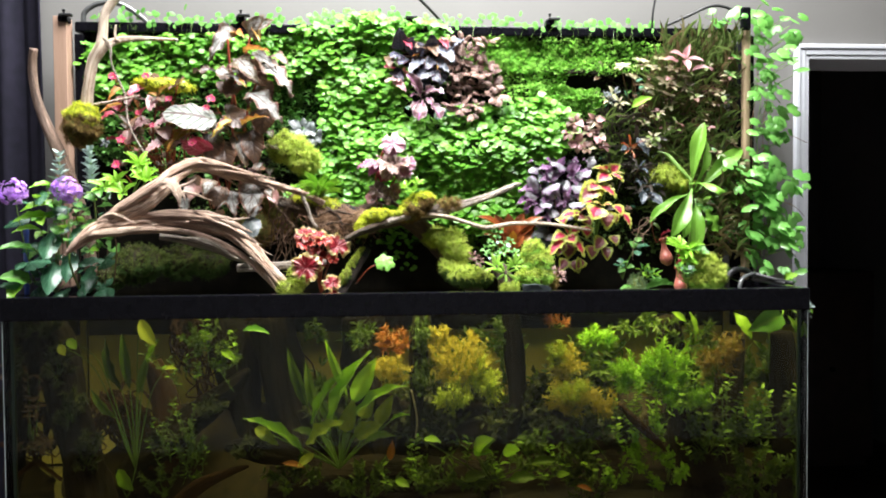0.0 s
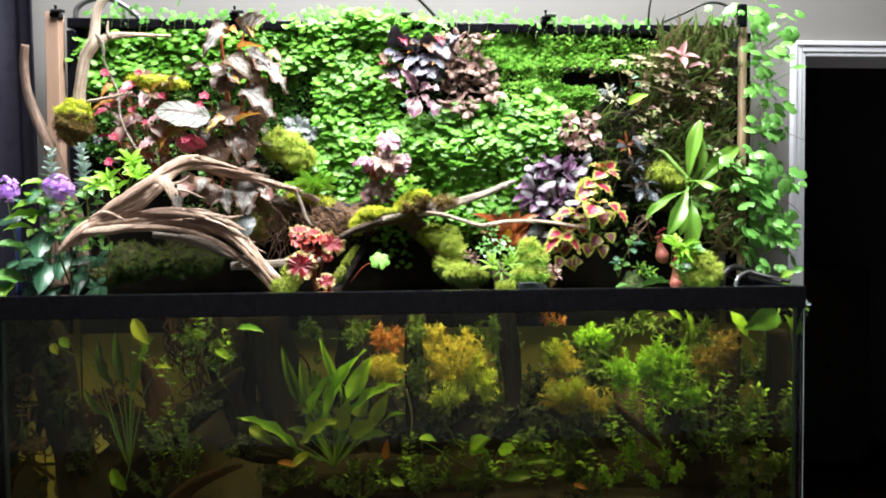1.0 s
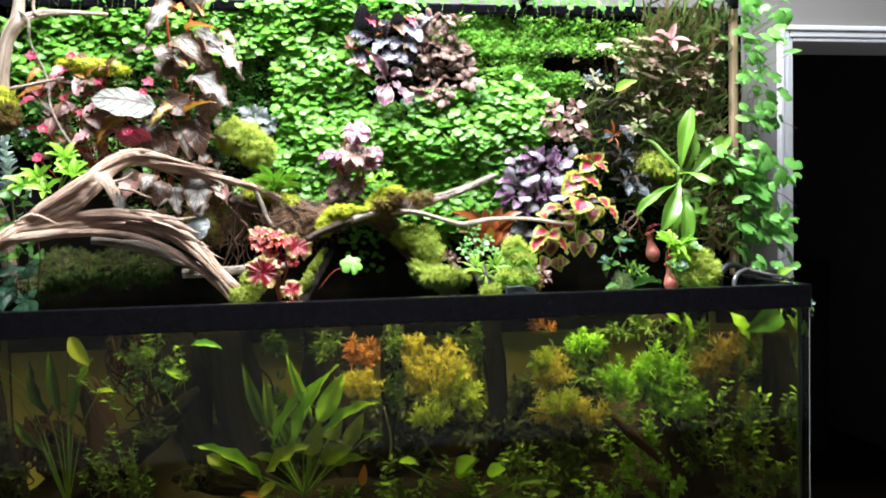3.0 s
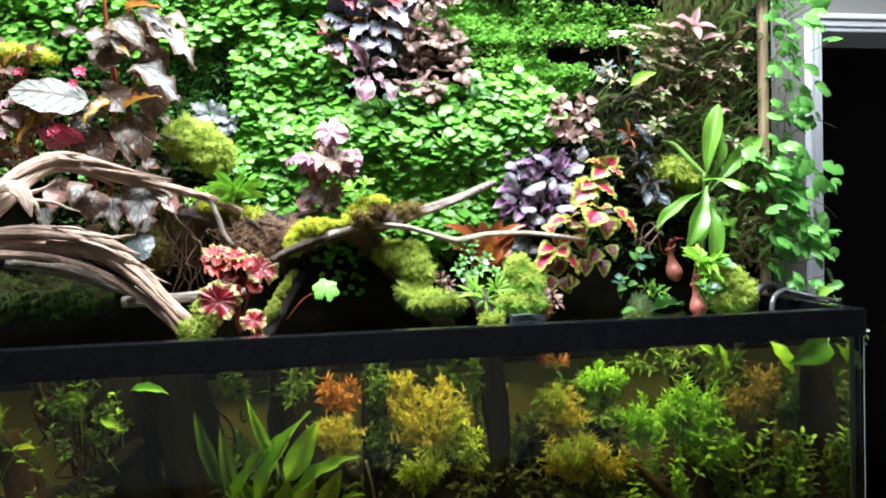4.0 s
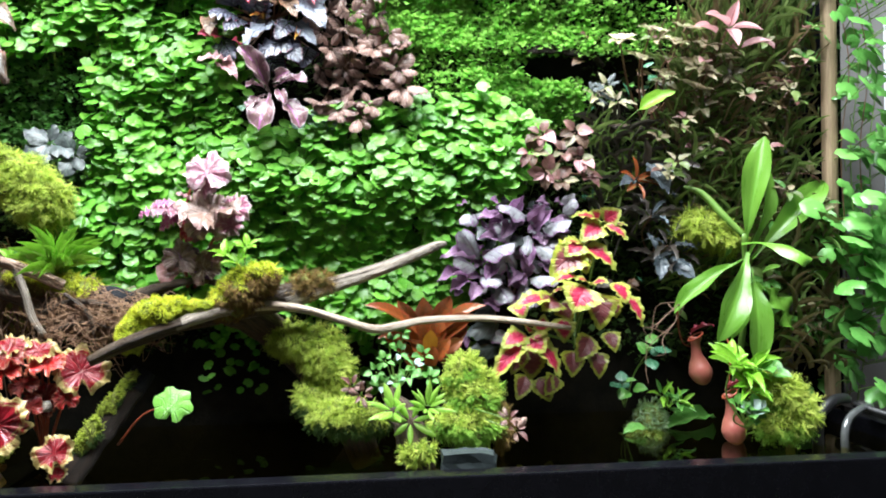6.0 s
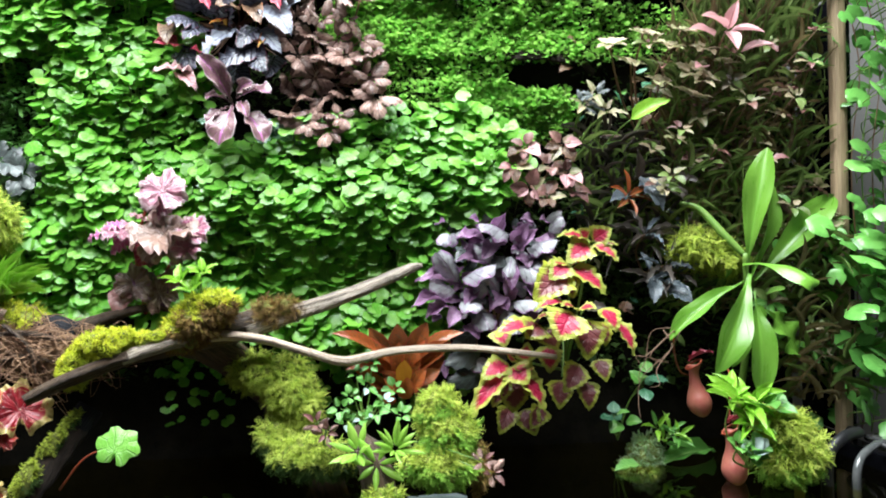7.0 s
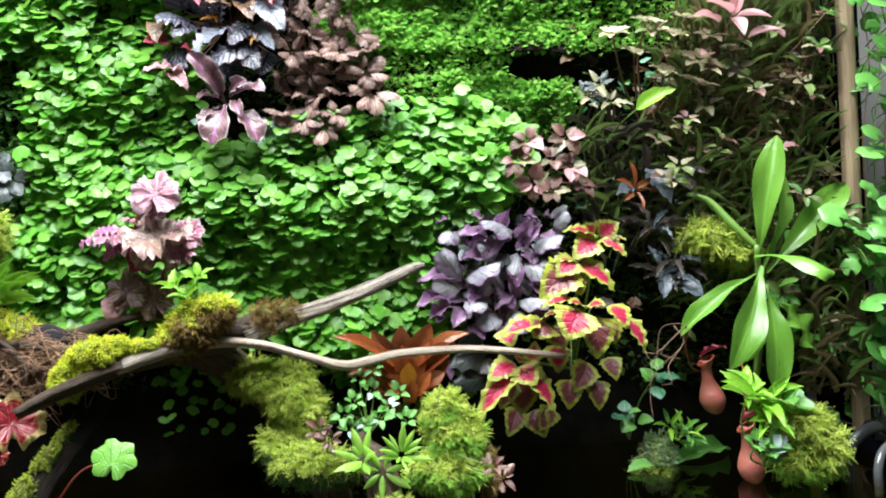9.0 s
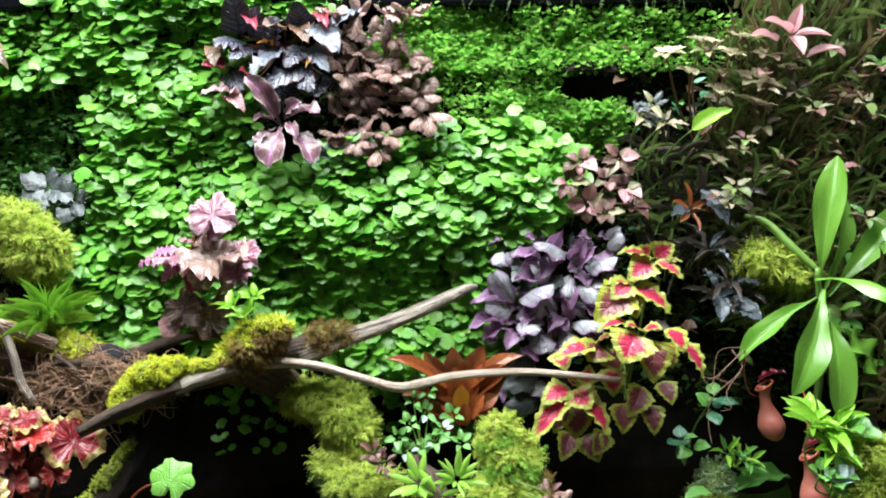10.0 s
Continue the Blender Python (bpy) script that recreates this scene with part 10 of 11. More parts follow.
# Black wood shapes added to make the back of the tank read dark.
solo("sunken_wood", timber("sunken_wood", [(-0.502, 0.300, 1.319, 0.045), (-0.474, 0.300, 1.200, 0.060), (-0.454, 0.300, 1.081, 0.050), (-0.423, 0.280, 0.966, 0.050)], M["sunk_dark"], 48, 8, 218, 0.9), None, "black limb shape added to darken the back of the tank", "driftwood")
solo("sunken_wood", timber("sunken_wood", [(-0.323, 0.300, 1.017, 0.030), (-0.175, 0.310, 1.034, 0.070), (0.035, 0.310, 0.998, 0.075), (0.250, 0.310, 1.023, 0.070), (0.498, 0.310, 0.994, 0.075), (0.751, 0.310, 1.003, 0.070), (0.927, 0.310, 0.968, 0.030)], M["sunk_dark"], 48, 8, 216, 0.9), None, "black log shape added behind the water plants to darken the gaps", "driftwood")
solo("sunken_wood", timber("sunken_wood", [(-0.290, 0.260, 0.924, 0.030), (-0.056, 0.270, 0.907, 0.080), (0.243, 0.270, 0.890, 0.080), (0.548, 0.270, 0.889, 0.080), (0.860, 0.270, 0.872, 0.050)], M["sunk_dark"], 48, 8, 217, 0.9), None, "black log shape added behind the water plants to darken the gaps", "driftwood")
for top, ends, n, seed in (
    ((-0.60, 0.31, 1.33), [(-0.60, 0.30, 1.18), (-0.52, 0.30, 1.20), (-0.45, 0.31, 1.24), (-0.54, 0.29, 1.11)], 60, 221),
    ((-0.40, 0.34, 1.34), [(-0.43, 0.33, 1.18), (-0.47, 0.32, 1.12), (-0.36, 0.33, 1.10), (-0.30, 0.33, 1.05)], 60, 222),
    ((-0.78, 0.28, 1.12), [(-0.86, 0.25, 0.98), (-0.72, 0.25, 0.97), (-0.60, 0.24, 0.97), (-0.66, 0.26, 1.04)], 60, 223),
):
    roots("hanging_roots", top, ends, n, 0.0042, M["sunk"], "dark red-brown root tangle before the tank's back film", seed, 0.022)
sw = thing("sword_plant", (-0.217, 0.080, 0.939), "green sword plant with long pointed leaves under water", "water plant")
leaf(sw, "w_sword", (-0.214, 0.090, 1.066), (-0.121, 0.060, 1.262), 0.027, (-0.45, -0.75, 0.45), 0)
stem(sw, [(-0.191, 0.100, 0.973), (-0.203, 0.107, 1.020), (-0.214, 0.090, 1.066)], "stem_green", 0.002)
leaf(sw, "w_sword", (-0.170, 0.090, 1.151), (-0.217, 0.060, 1.285), 0.021, (0, -0.95, 0.2), 1)
stem(sw, [(-0.191, 0.100, 0.973), (-0.180, 0.107, 1.062), (-0.170, 0.090, 1.151)], "stem_green", 0.002)
leaf(sw, "w_sword", (-0.253, 0.090, 1.085), (-0.168, 0.060, 1.226), 0.020, (-0.45, -0.75, 0.45), 2)
stem(sw, [(-0.191, 0.100, 0.973), (-0.222, 0.107, 1.029), (-0.253, 0.090, 1.085)], "stem_green", 0.002)
leaf(sw, "w_sword", (-0.151, 0.070, 1.107), (-0.034, 0.040, 1.187), 0.030, (0, -0.5, 0.85), 3)
stem(sw, [(-0.191, 0.100, 0.973), (-0.171, 0.097, 1.040), (-0.151, 0.070, 1.107)], "stem_green", 0.002)
leaf(sw, "w_sword", (-0.157, 0.090, 1.134), (-0.102, 0.060, 1.241), 0.043, (0, -0.95, 0.2), 4)
stem(sw, [(-0.191, 0.100, 0.973), (-0.174, 0.107, 1.053), (-0.157, 0.090, 1.134)], "stem_green", 0.002)
leaf(sw, "w_spot", (-0.262, 0.070, 1.040), (-0.176, 0.040, 1.106), 0.045, (0, -0.5, 0.85), 5)
stem(sw, [(-0.191, 0.100, 0.973), (-0.227, 0.097, 1.006), (-0.262, 0.070, 1.040)], "stem_green", 0.002)
leaf(sw, "w_spot", (-0.176, 0.080, 1.067), (-0.152, 0.050, 1.149), 0.038, (0, -0.95, 0.2), 6)
stem(sw, [(-0.191, 0.100, 0.973), (-0.183, 0.102, 1.020), (-0.176, 0.080, 1.067)], "stem_green", 0.002)
leaf(sw, "w_spot", (-0.152, 0.070, 1.059), (-0.087, 0.040, 1.092), 0.041, (0, -0.8, 0.5), 7)
stem(sw, [(-0.191, 0.100, 0.973), (-0.171, 0.097, 1.016), (-0.152, 0.070, 1.059)], "stem_green", 0.002)
leaf(sw, "w_spot", (-0.099, 0.090, 1.082), (-0.063, 0.060, 1.155), 0.034, (0, -0.95, 0.2), 8)
stem(sw, [(-0.191, 0.100, 0.973), (-0.145, 0.107, 1.028), (-0.099, 0.090, 1.082)], "stem_green", 0.002)
leaf(sw, "w_sword", (-0.275, 0.090, 1.016), (-0.402, 0.060, 1.114), 0.027, (0, -0.5, 0.85), 9)
stem(sw, [(-0.191, 0.100, 0.973), (-0.233, 0.107, 0.994), (-0.275, 0.090, 1.016)], "stem_green", 0.002)
leaf(sw, "w_dark", (-0.264, 0.120, 1.113), (-0.309, 0.090, 1.266), 0.026, (0, -0.95, 0.2), 10)
stem(sw, [(-0.191, 0.100, 0.973), (-0.228, 0.122, 1.043), (-0.264, 0.120, 1.113)], "stem_green", 0.002)
leaf(sw, "w_dark", (-0.245, 0.120, 1.105), (-0.267, 0.090, 1.233), 0.024, (0, -0.95, 0.2), 11)
stem(sw, [(-0.191, 0.100, 0.973), (-0.218, 0.122, 1.039), (-0.245, 0.120, 1.105)], "stem_green", 0.002)
leaf(sw, "w_spot", (-0.385, 0.090, 1.078), (-0.329, 0.060, 1.045), 0.028, (0, -0.8, 0.5), 12)
stem(sw, [(-0.191, 0.100, 0.973), (-0.288, 0.107, 1.026), (-0.385, 0.090, 1.078)], "stem_green", 0.002)
leaf(sw, "w_sword", (-0.069, 0.090, 1.086), (-0.024, 0.060, 1.110), 0.011, (0, -0.5, 0.85), 13)
stem(sw, [(-0.191, 0.100, 0.973), (-0.130, 0.107, 1.030), (-0.069, 0.090, 1.086)], "stem_green", 0.002)
leaf(sw, "w_lime", (-0.247, 0.070, 1.020), (-0.283, 0.040, 0.997), 0.021, (0, -0.8, 0.5), 14)
stem(sw, [(-0.191, 0.100, 0.973), (-0.219, 0.097, 0.996), (-0.247, 0.070, 1.020)], "stem_green", 0.002)
leaf(sw, "w_spot", (-0.137, 0.100, 1.094), (-0.108, 0.070, 1.154), 0.037, (0, -0.95, 0.2), 15)
stem(sw, [(-0.191, 0.100, 0.973), (-0.164, 0.112, 1.034), (-0.137, 0.100, 1.094)], "stem_green", 0.002)
leaf(sw, "w_dark", (-0.191, 0.110, 1.065), (-0.241, 0.080, 1.155), 0.028, (0, -0.95, 0.2), 16)
stem(sw, [(-0.191, 0.100, 0.973), (-0.191, 0.117, 1.019), (-0.191, 0.110, 1.065)], "stem_green", 0.002)
leaf(sw, "w_dark", (-0.137, 0.100, 1.026), (-0.056, 0.070, 1.059), 0.028, (0, -0.5, 0.85), 17)
stem(sw, [(-0.191, 0.100, 0.973), (-0.164, 0.112, 1.000), (-0.137, 0.100, 1.026)], "stem_green", 0.002)
leaf(sw, "w_dark", (-0.244, 0.100, 1.042), (-0.293, 0.070, 1.078), 0.028, (0, -0.5, 0.85), 18)
stem(sw, [(-0.191, 0.100, 0.973), (-0.217, 0.112, 1.008), (-0.244, 0.100, 1.042)], "stem_green", 0.002)
cr = thing("tall_water_plant", (-0.683, 0.150, 0.929), "tall water plant with long stalks and a bright floating leaf", "water plant")
leaf(cr, "w_lime", (-0.655, 0.120, 1.336), (-0.613, 0.100, 1.275), 0.034, (-0.3, -0.9, 0.3), 0)
stem(cr, [(-0.685, 0.160, 0.968), (-0.673, 0.155, 1.264), (-0.655, 0.120, 1.336)], "stem_green", 0.0016)
leaf(cr, "w_sword", (-0.645, 0.140, 1.218), (-0.614, 0.120, 1.288), 0.016, (-0.3, -0.9, 0.3), 1)
stem(cr, [(-0.685, 0.160, 0.968), (-0.666, 0.155, 1.147), (-0.645, 0.140, 1.218)], "stem_green", 0.0016)
leaf(cr, "w_dark", (-0.711, 0.150, 1.163), (-0.749, 0.150, 1.286), 0.024, (-0.2, -0.9, 0.3), 2)
stem(cr, [(-0.685, 0.160, 0.968), (-0.698, 0.155, 1.093), (-0.711, 0.150, 1.163)], "stem_green", 0.0016)
leaf(cr, "w_dark", (-0.695, 0.160, 1.161), (-0.712, 0.160, 1.298), 0.024, (0.2, -0.9, 0.3), 3)
stem(cr, [(-0.685, 0.160, 0.968), (-0.688, 0.155, 1.093), (-0.695, 0.160, 1.161)], "stem_green", 0.0016)
leaf(cr, "w_dark", (-0.672, 0.150, 1.149), (-0.640, 0.140, 1.259), 0.020, (0.2, -0.9, 0.3), 4)
stem(cr, [(-0.685, 0.160, 0.968), (-0.678, 0.155, 1.079), (-0.672, 0.150, 1.149)], "stem_green", 0.0016)
leaf(cr, "w_dark", (-0.722, 0.140, 1.098), (-0.772, 0.120, 1.171), 0.020, (-0.2, -0.9, 0.3), 5)
stem(cr, [(-0.685, 0.160, 0.968), (-0.706, 0.155, 1.025), (-0.722, 0.140, 1.098)], "stem_green", 0.0016)
leaf(cr, "w_sword", (-0.704, 0.100, 0.987), (-0.666, 0.080, 0.940), 0.03, (-0.2, -0.9, 0.3), 6)
stem(cr, [(-0.685, 0.160, 0.968), (-0.705, 0.155, 0.901), (-0.704, 0.100, 0.987)], "stem_green", 0.0016)
leaf(cr, "w_sword", (-0.813, 0.100, 1.295), (-0.790, 0.090, 1.272), 0.022, (0, -0.8, 0.5), 7)
stem(cr, [(-0.685, 0.160, 0.968), (-0.758, 0.155, 1.218), (-0.813, 0.100, 1.295)], "stem_green", 0.0016)
leaf(cr, "w_lime", (-0.832, 0.100, 1.282), (-0.816, 0.090, 1.257), 0.02, (0, -0.8, 0.5), 8)
stem(cr, [(-0.685, 0.160, 0.968), (-0.769, 0.155, 1.204), (-0.832, 0.100, 1.282)], "stem_green", 0.0016)
leaf(cr, "mid", (-0.412, 0.100, 1.308), (-0.349, 0.090, 1.302), 0.020, (0, -0.6, 0.8), 9)
leaf(cr, "w_lime", (-0.602, 0.120, 1.214), (-0.568, 0.100, 1.221), 0.014, (0,-0.6,0.8), 10)
stem(cr, [(-0.685, 0.160, 0.968), (-0.647, 0.155, 1.140), (-0.602, 0.120, 1.214)], "stem_green", 0.0016)
leaf(cr, "w_sword", (-0.521, 0.140, 1.284), (-0.498, 0.130, 1.299), 0.03, (0,-0.9,0.3), 11)
leaf(cr, "w_sword", (-0.474, 0.140, 1.256), (-0.431, 0.120, 1.231), 0.02, (0,-0.7,0.6), 12)
an = thing("anubias", (0.170, 0.060, 0.948), "low water plant with round bright leaves", "water plant")
leaf(an, "w_round", (0.125, 0.040, 1.033), (0.172, 0.010, 1.059), 0.038, (0, -0.8, 0.6), 0)
stem(an, [(0.173, 0.080, 0.941), (0.125, 0.040, 1.033)], "stem_green", 0.0018)
leaf(an, "w_round", (0.125, 0.040, 1.023), (0.164, 0.010, 1.031), 0.03, (0, -0.7, 0.7), 1)
stem(an, [(0.173, 0.080, 0.941), (0.125, 0.040, 1.023)], "stem_green", 0.0018)
leaf(an, "w_round", (0.196, 0.050, 1.018), (0.231, 0.020, 1.031), 0.032, (0, -0.8, 0.6), 2)
stem(an, [(0.173, 0.080, 0.941), (0.196, 0.050, 1.018)], "stem_green", 0.0018)
leaf(an, "w_sword", (0.010, 0.060, 1.049), (0.048, 0.030, 1.051), 0.02, (0,-0.6,0.8), 3)
stem(an, [(0.173, 0.080, 0.941), (0.010, 0.060, 1.049)], "stem_green", 0.0018)
leaf(an, "w_round", (0.321, 0.040, 0.961), (0.348, 0.020, 0.972), 0.018, (0,-0.7,0.6), 4)
stem(an, [(0.173, 0.080, 0.941), (0.321, 0.040, 0.961)], "stem_green", 0.0018)
leaf(an, "w_sword", (-0.057, 0.050, 0.958), (-0.025, 0.030, 0.948), 0.02, (0,-0.7,0.6), 5)
stem(an, [(0.173, 0.080, 0.941), (-0.057, 0.050, 0.958)], "stem_green", 0.0018)
leaf(an, "w_dark", (0.102, 0.050, 0.953), (0.153, 0.030, 0.972), 0.03, (0,-0.7,0.6), 6)
stem(an, [(0.173, 0.080, 0.941), (0.102, 0.050, 0.953)], "stem_green", 0.0018)
leaf(an, "w_dark", (0.209, 0.050, 0.950), (0.272, 0.030, 0.962), 0.03, (0,-0.7,0.6), 7)
stem(an, [(0.173, 0.080, 0.941), (0.209, 0.050, 0.950)], "stem_green", 0.0018)
leaf(an, "w_dark", (0.263, 0.050, 0.989), (0.326, 0.030, 1.000), 0.02, (0,-0.7,0.6), 8)
stem(an, [(0.173, 0.080, 0.941), (0.263, 0.050, 0.989)], "stem_green", 0.0018)
bg = thing("floating_leaf", (0.831, 0.060, 1.327), "broad bright green leaf hanging below the surface", "water plant")
leaf(bg, "mid", (0.880, 0.060, 1.330), (0.785, 0.035, 1.298), 0.056, (0.1, -0.95, 0.35), 0)
leaf(bg, "w_sword", (0.770, 0.080, 1.333), (0.798, 0.050, 1.275), 0.03, (0,-0.9,0.4), 1)
leaf(bg, "w_sword", (0.657, 0.080, 1.339), (0.670, 0.070, 1.271), 0.014, (0.2,-0.9,0.2), 2)
leaf(bg, "w_sword", (0.889, 0.050, 1.328), (0.912, 0.040, 1.274), 0.014, (0,-0.9,0.2), 3)
leaf(bg, "w_sword", (0.611, 0.070, 1.340), (0.642, 0.060, 1.317), 0.016, (0,-0.8,0.4), 4)
stem(bg, [(0.890, 0.080, 1.345), (0.887, 0.070, 1.338), (0.880, 0.060, 1.330)], "stem_green", 0.003)


def water_bush(name, label, heads, material, n, size, seed, geo, width=0.3, droop=0.0):
    """Stems of fine whorled leaves; heads: middle and radii."""
    rnd = np.random.RandomState(seed)
    ob = thing(name, heads[0][0], label, "water plant")
    P, D = [], []
    area = sum(h[1][0] * h[1][2] for h in heads)
    for c, r in heads:
        k = int(n * r[0] * r[2] / area)
        tips = max(5, k // 26)
        d = rnd.normal(size=(tips, 3))
        d /= np.linalg.norm(d, axis=1, keepdims=True)
        d *= rnd.uniform(0.3, 1, (tips, 1)) ** 0.5
        q = np.array(c) + d * np.array(r)
        for t in q:
            a = np.array(c) + (t - np.array(c)) * 0.2 + np.array((0, 0, -r[2] * 0.7))
            stem(ob, [a, (a + t) / 2 + rnd.normal(size=3) * 0.004, t], "stem_green", 0.0009)
            m = k // tips + 1
            f = rnd.uniform(0.35, 1.05, m)[:, None]
            P.append(a + (t - a) * f)
            e = rnd.normal(size=(m, 3)) + (t - a) / np.linalg.norm(t - a) * 0.8
            D.append(e)
    P, D = np.concatenate(P), np.concatenate(D)
    D[:, 2] -= droop
    s = size * rnd.uniform(0.6, 1.3, len(P))
    mats = frames(P, D, np.tile((0.1, -0.4, 1.0), (len(P), 1)) + rnd.normal(size=P.shape) * 0.4, s * width, s)
    tagged(part("foliage", scatter("foliage", [geo], mats, M[material]), None, ob), kind="stuff")
    return ob


NEEDLE, SMALL = leaf_geo("lance", 3, 2, 0.5, 0.2), leaf_geo("ovate", 3, 2, 0.5, 0.2)

water_bush("gold_water_plant", "golden fine-leaved water plant", [((0.101, 0.100, 1.225), (0.081, 0.054, 0.068)), ((0.048, 0.110, 1.272), (0.038, 0.025, 0.041)), ((0.130, 0.110, 1.277), (0.020, 0.013, 0.019))], "w_gold", 3800, 0.0135, 301, NEEDLE, 0.16, 0)
water_bush("lime_water_plant", "lime green feathery water plant", [((0.081, 0.050, 1.150), (0.046, 0.031, 0.038)), ((0.172, 0.070, 1.161), (0.035, 0.023, 0.032)), ((0.141, 0.090, 1.198), (0.054, 0.036, 0.041))], "w_lime", 2300, 0.0135, 302, NEEDLE, 0.2, 0)
water_bush("gold_water_plant", "golden fine-leaved water plant beside the sword plant", [((-0.068, 0.090, 1.209), (0.051, 0.034, 0.043))], "w_gold", 1700, 0.0125, 303, NEEDLE, 0.16, 0)
water_bush("rust_water_plant", "rust-coloured stem plant near the surface", [((-0.061, 0.120, 1.272), (0.047, 0.032, 0.038)), ((0.340, 0.120, 1.311), (0.030, 0.020, 0.019))], "w_rust", 520, 0.02, 304, NEEDLE, 0.14, 0)
water_bush("green_water_moss", "dark green moss hanging on a sunken root", [((0.011, 0.110, 1.279), (0.030, 0.020, 0.061)), ((0.006, 0.110, 1.197), (0.022, 0.014, 0.054))], "w_dark", 1500, 0.012, 305, NEEDLE, 0.25, 0.4)
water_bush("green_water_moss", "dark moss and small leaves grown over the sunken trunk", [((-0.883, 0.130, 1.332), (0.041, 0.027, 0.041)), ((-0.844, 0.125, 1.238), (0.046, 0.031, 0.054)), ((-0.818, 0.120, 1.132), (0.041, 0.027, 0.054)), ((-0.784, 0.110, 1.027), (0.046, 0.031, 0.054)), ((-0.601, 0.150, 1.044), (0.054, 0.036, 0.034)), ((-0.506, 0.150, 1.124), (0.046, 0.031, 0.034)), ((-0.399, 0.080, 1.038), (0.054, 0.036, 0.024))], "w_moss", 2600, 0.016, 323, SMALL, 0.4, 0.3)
water_bush("gold_water_plant", "golden feathery water plant on the sunken wood", [((0.368, 0.090, 1.139), (0.074, 0.049, 0.046)), ((0.444, 0.090, 1.121), (0.041, 0.027, 0.041)), ((0.361, 0.120, 1.216), (0.054, 0.036, 0.041))], "w_gold", 3400, 0.0135, 306, NEEDLE, 0.18, 0)
water_bush("lime_water_plant", "lime tips of a feathery water plant", [((0.366, 0.070, 1.157), (0.061, 0.041, 0.030)), ((0.338, 0.110, 1.239), (0.034, 0.022, 0.034))], "w_lime", 1200, 0.0135, 316, NEEDLE, 0.18, 0)
water_bush("bright_bush", "bright green crispy water plant near the surface", [((0.438, 0.120, 1.271), (0.051, 0.034, 0.032))], "w_green", 1900, 0.013, 307, NEEDLE, 0.28, 0)
water_bush("green_stem_plant", "green stem plant with narrow leaves", [((0.521, 0.090, 1.198), (0.065, 0.043, 0.054)), ((0.616, 0.100, 1.215), (0.068, 0.045, 0.068)), ((0.640, 0.090, 1.147), (0.054, 0.036, 0.054)), ((0.690, 0.090, 1.132), (0.027, 0.018, 0.034))], "w_green", 2600, 0.019, 308, NEEDLE, 0.2, 0)
water_bush("small_leaf_stems", "hanging stems with small round green leaves", [((0.566, 0.060, 1.059), (0.032, 0.022, 0.095)), ((0.525, 0.060, 1.006), (0.041, 0.027, 0.068)), ((0.594, 0.060, 0.963), (0.054, 0.036, 0.054)), ((0.463, 0.060, 0.953), (0.041, 0.027, 0.041))], "w_green", 700, 0.014, 309, SMALL, 0.6, 0.2)
water_bush("rust_water_plant", "rusty feathery plant in the dim corner", [((0.758, 0.090, 1.253), (0.054, 0.036, 0.038)), ((0.737, 0.100, 1.213), (0.054, 0.036, 0.041))], "w_brown", 900, 0.017, 310, NEEDLE, 0.14, 0)
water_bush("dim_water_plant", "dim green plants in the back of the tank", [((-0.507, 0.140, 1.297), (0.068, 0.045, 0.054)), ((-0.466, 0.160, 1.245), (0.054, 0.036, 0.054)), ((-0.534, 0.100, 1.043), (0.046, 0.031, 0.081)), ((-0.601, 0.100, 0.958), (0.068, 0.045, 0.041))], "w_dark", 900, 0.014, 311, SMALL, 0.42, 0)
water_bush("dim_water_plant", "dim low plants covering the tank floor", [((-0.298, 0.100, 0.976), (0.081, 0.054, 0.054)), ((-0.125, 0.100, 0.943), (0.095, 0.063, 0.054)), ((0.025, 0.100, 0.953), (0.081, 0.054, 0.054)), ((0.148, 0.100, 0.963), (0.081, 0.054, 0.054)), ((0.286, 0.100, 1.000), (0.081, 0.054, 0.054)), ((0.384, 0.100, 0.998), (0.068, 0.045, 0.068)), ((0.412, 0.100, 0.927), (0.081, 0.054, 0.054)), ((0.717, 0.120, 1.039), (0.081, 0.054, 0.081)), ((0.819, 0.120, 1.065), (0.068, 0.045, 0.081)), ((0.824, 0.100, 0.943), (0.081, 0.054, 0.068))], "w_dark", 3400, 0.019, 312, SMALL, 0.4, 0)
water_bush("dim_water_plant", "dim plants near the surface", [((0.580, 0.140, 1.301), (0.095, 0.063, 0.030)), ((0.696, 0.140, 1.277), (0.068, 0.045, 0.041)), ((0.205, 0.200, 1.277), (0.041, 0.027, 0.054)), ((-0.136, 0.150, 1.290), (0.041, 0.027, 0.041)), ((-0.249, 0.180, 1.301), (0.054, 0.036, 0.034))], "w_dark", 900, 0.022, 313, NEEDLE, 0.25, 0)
# Filler foliage: dark leaves stand in for the dimness at the tank back.
water_bush("dim_water_plant", "dark filler plants along the tank back, standing for its dimness", [((-0.265, 0.320, 1.102), (0.135, 0.090, 0.108)), ((-0.114, 0.330, 1.188), (0.122, 0.081, 0.108)), ((0.037, 0.330, 1.062), (0.135, 0.090, 0.108)), ((0.193, 0.340, 1.180), (0.122, 0.081, 0.108)), ((0.331, 0.330, 1.086), (0.135, 0.090, 0.122)), ((0.504, 0.330, 1.176), (0.135, 0.090, 0.108)), ((0.662, 0.330, 1.048), (0.135, 0.090, 0.122)), ((0.818, 0.320, 1.156), (0.122, 0.081, 0.108)), ((-0.205, 0.300, 0.954), (0.162, 0.108, 0.095)), ((0.095, 0.300, 0.931), (0.162, 0.108, 0.095)), ((0.402, 0.300, 0.922), (0.162, 0.108, 0.095)), ((0.715, 0.300, 0.898), (0.162, 0.108, 0.095))], "w_dark", 7000, 0.035, 321, SMALL, 0.35, 0)
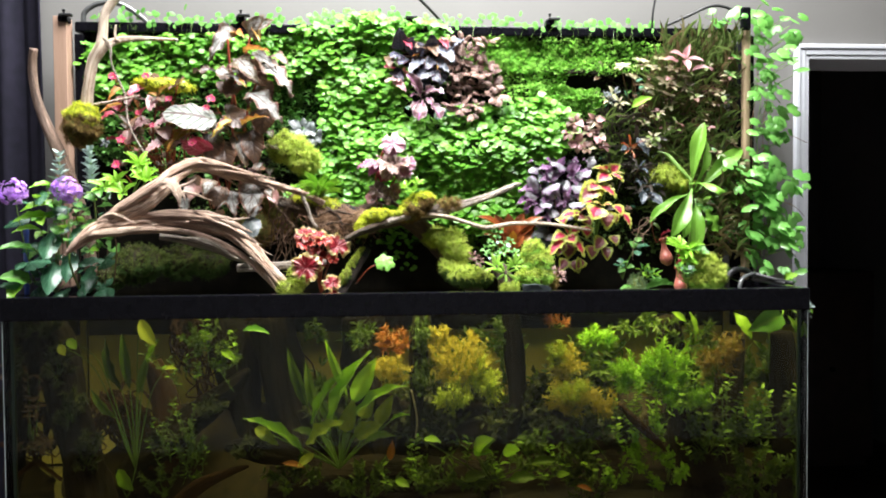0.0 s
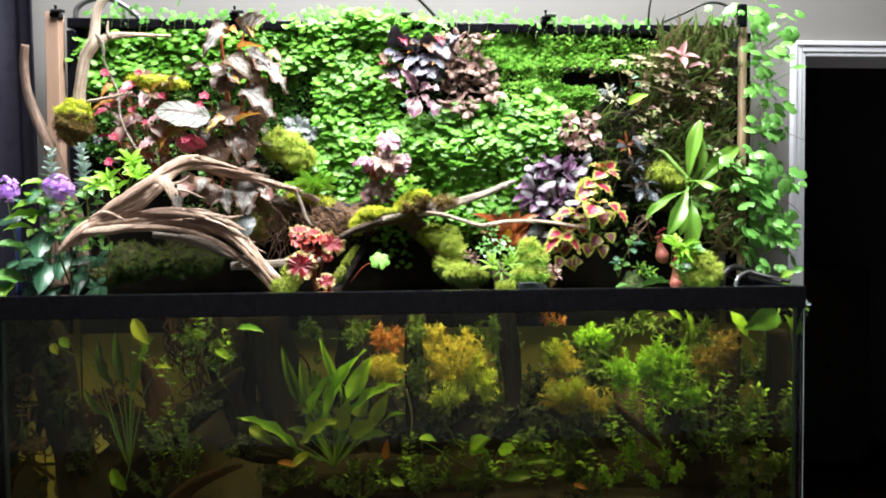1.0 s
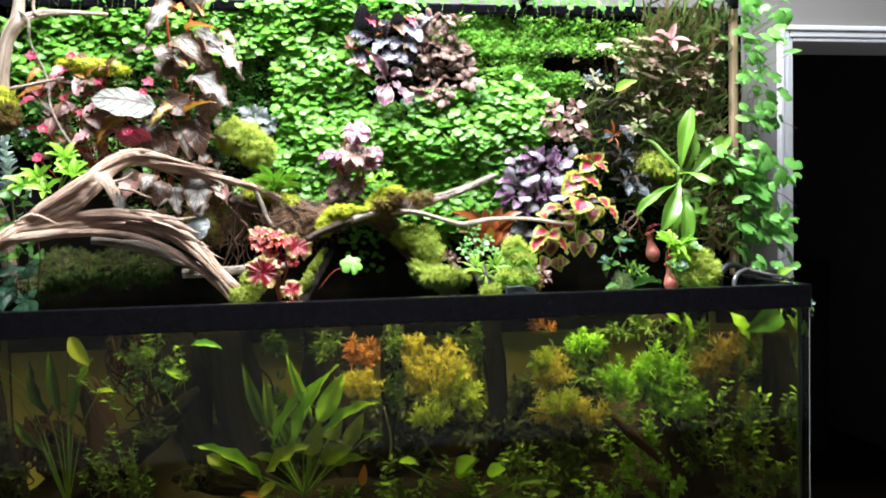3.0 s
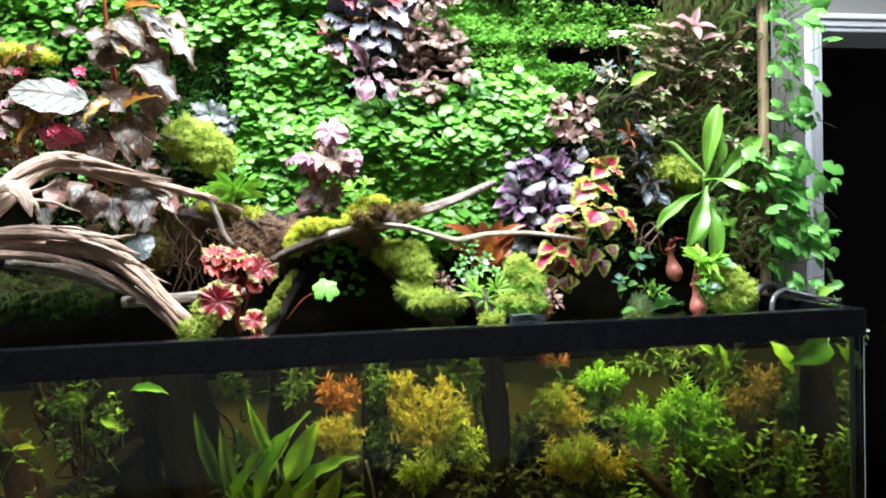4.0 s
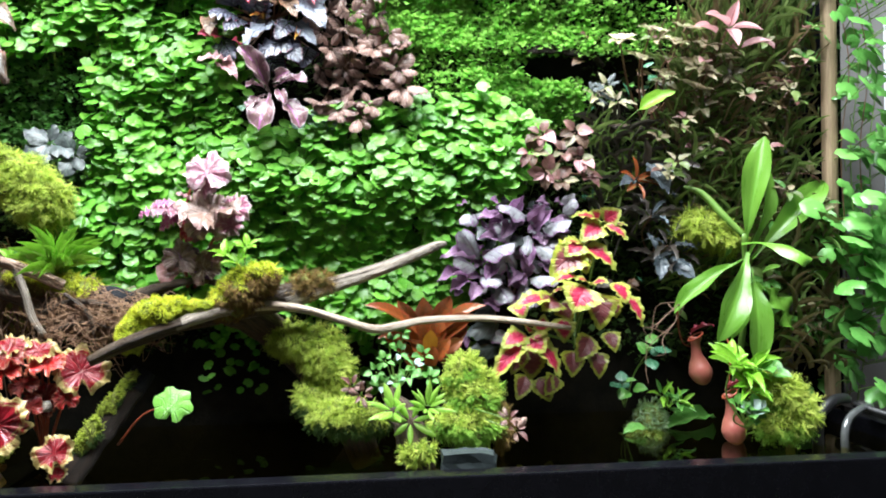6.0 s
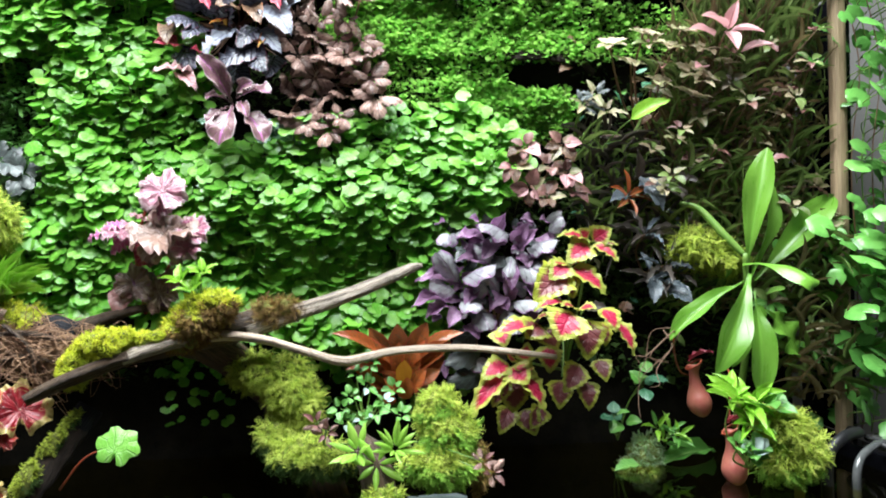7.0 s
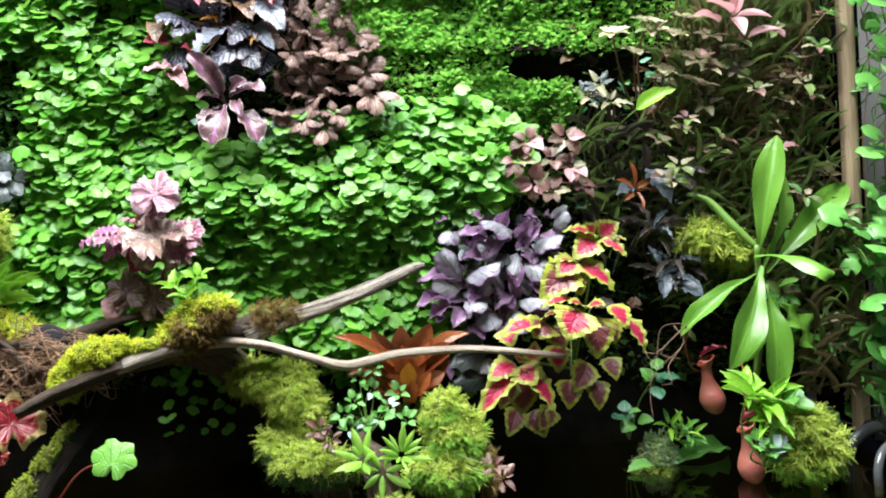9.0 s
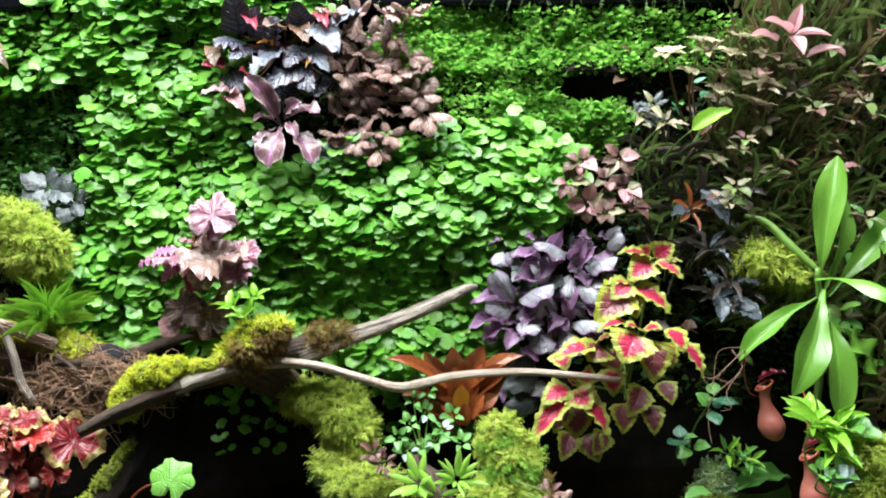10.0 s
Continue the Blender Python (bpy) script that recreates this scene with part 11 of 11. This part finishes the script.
# Leaf mass added to hide the log and keep the gaps dark.
water_bush("dim_water_plant", "dark leaf mass added over the log to darken the gaps", [((-0.20, 0.22, 1.06), (0.12, 0.05, 0.07)), ((0.02, 0.22, 1.05), (0.12, 0.05, 0.07)), ((0.25, 0.22, 1.06), (0.12, 0.05, 0.07)), ((0.47, 0.22, 1.05), (0.12, 0.05, 0.07)), ((0.72, 0.22, 1.06), (0.12, 0.05, 0.08)), ((0.06, 0.24, 1.13), (0.16, 0.05, 0.05)), ((0.40, 0.24, 1.14), (0.16, 0.05, 0.05))], "w_moss", 5200, 0.022, 322, SMALL, 0.4, 0.2)
water_bush("dark_roots_mass", "dark hanging roots at the tank side", [((-0.892, 0.100, 1.138), (0.054, 0.036, 0.122)), ((-0.938, 0.120, 1.228), (0.041, 0.027, 0.081))], "root", 160, 0.02, 314, SMALL, 0.4, 0.5)


def sprigs(name, label, box3, count, kinds, length, seed, tall=0.09):
    """Thin leaning stems with pairs of small leaves, standing in a box (x, y and z ranges)."""
    rnd = np.random.RandomState(seed)
    ob = thing(name, ((box3[0][0] + box3[0][1]) / 2, box3[1][1], box3[2][0]), label, "water plant")
    for q in range(count):
        b = np.array([rnd.uniform(*r) for r in box3])
        t = b + np.array((rnd.normal() * 0.35, rnd.normal() * 0.15, 1.0)) * tall * rnd.uniform(0.5, 1.2)
        mid_p = (b + t) / 2 + rnd.normal(size=3) * 0.006
        stem(ob, [b, mid_p, t], "stem_green", 0.0009)
        pairs = rnd.randint(4, 8)
        for i in range(pairs):
            f = 0.25 + 0.75 * i / (pairs - 1)
            p = (1 - f) ** 2 * b + 2 * f * (1 - f) * mid_p + f * f * t
            spin = rnd.uniform(0, 6.28)
            for h in (0, 3.14):
                d = np.array((math.cos(spin + h), math.sin(spin + h) * 0.7 - 0.2, rnd.uniform(0.0, 0.7)))
                L = length * rnd.uniform(0.7, 1.25)
                leaf(ob, kinds[rnd.randint(len(kinds))], p, p + d / np.linalg.norm(d) * L, L * 0.42, (0, -0.5, 0.9), i)
    return ob


sprigs("water_sprig", "sparse stems with small bright leaves before the sunken wood", ((-0.66, -0.42), (0.06, 0.15), (1.14, 1.26)), 9, ["w_dark", "w_small", "w_dark"], 0.015, 331)
sprigs("water_sprig", "small-leaved stems growing beside the leaning limb", ((-0.60, -0.50), (0.06, 0.10), (0.94, 1.08)), 12, ["w_small", "w_dark", "w_dark"], 0.012, 332)
sprigs("water_sprig", "upright stems with small round leaves", ((0.46, 0.66), (0.04, 0.09), (0.90, 1.10)), 22, ["w_small", "w_small", "w_dark"], 0.017, 333)
sprigs("water_sprig", "dim thin stems in the tank corner", ((0.70, 0.87), (0.05, 0.12), (0.95, 1.13)), 14, ["w_dark", "w_dark", "w_small"], 0.020, 334)
sprigs("water_sprig", "low small-leaved stems on the tank floor", ((-0.10, 0.45), (0.03, 0.10), (0.91, 0.98)), 24, ["w_dark", "w_small", "w_dark"], 0.017, 335, 0.06)


# fallen leaves and bits
lit = thing("fallen_leaf", (-0.070, 0.050, 1.025), "brown fallen leaf among the water plants", "leaf")
leaf(lit, "w_rust", (-0.070, 0.050, 1.005), (-0.063, 0.040, 1.054), 0.018, (0, -0.9, 0.3), 0)
leaf(lit, "w_rust", (0.371, 0.050, 0.932), (0.409, 0.040, 0.921), 0.014, (0, -0.6, 0.7), 1)
leaf(lit, "w_rust", (-0.319, 0.060, 1.002), (-0.265, 0.040, 0.997), 0.016, (0, -0.6, 0.7), 2)
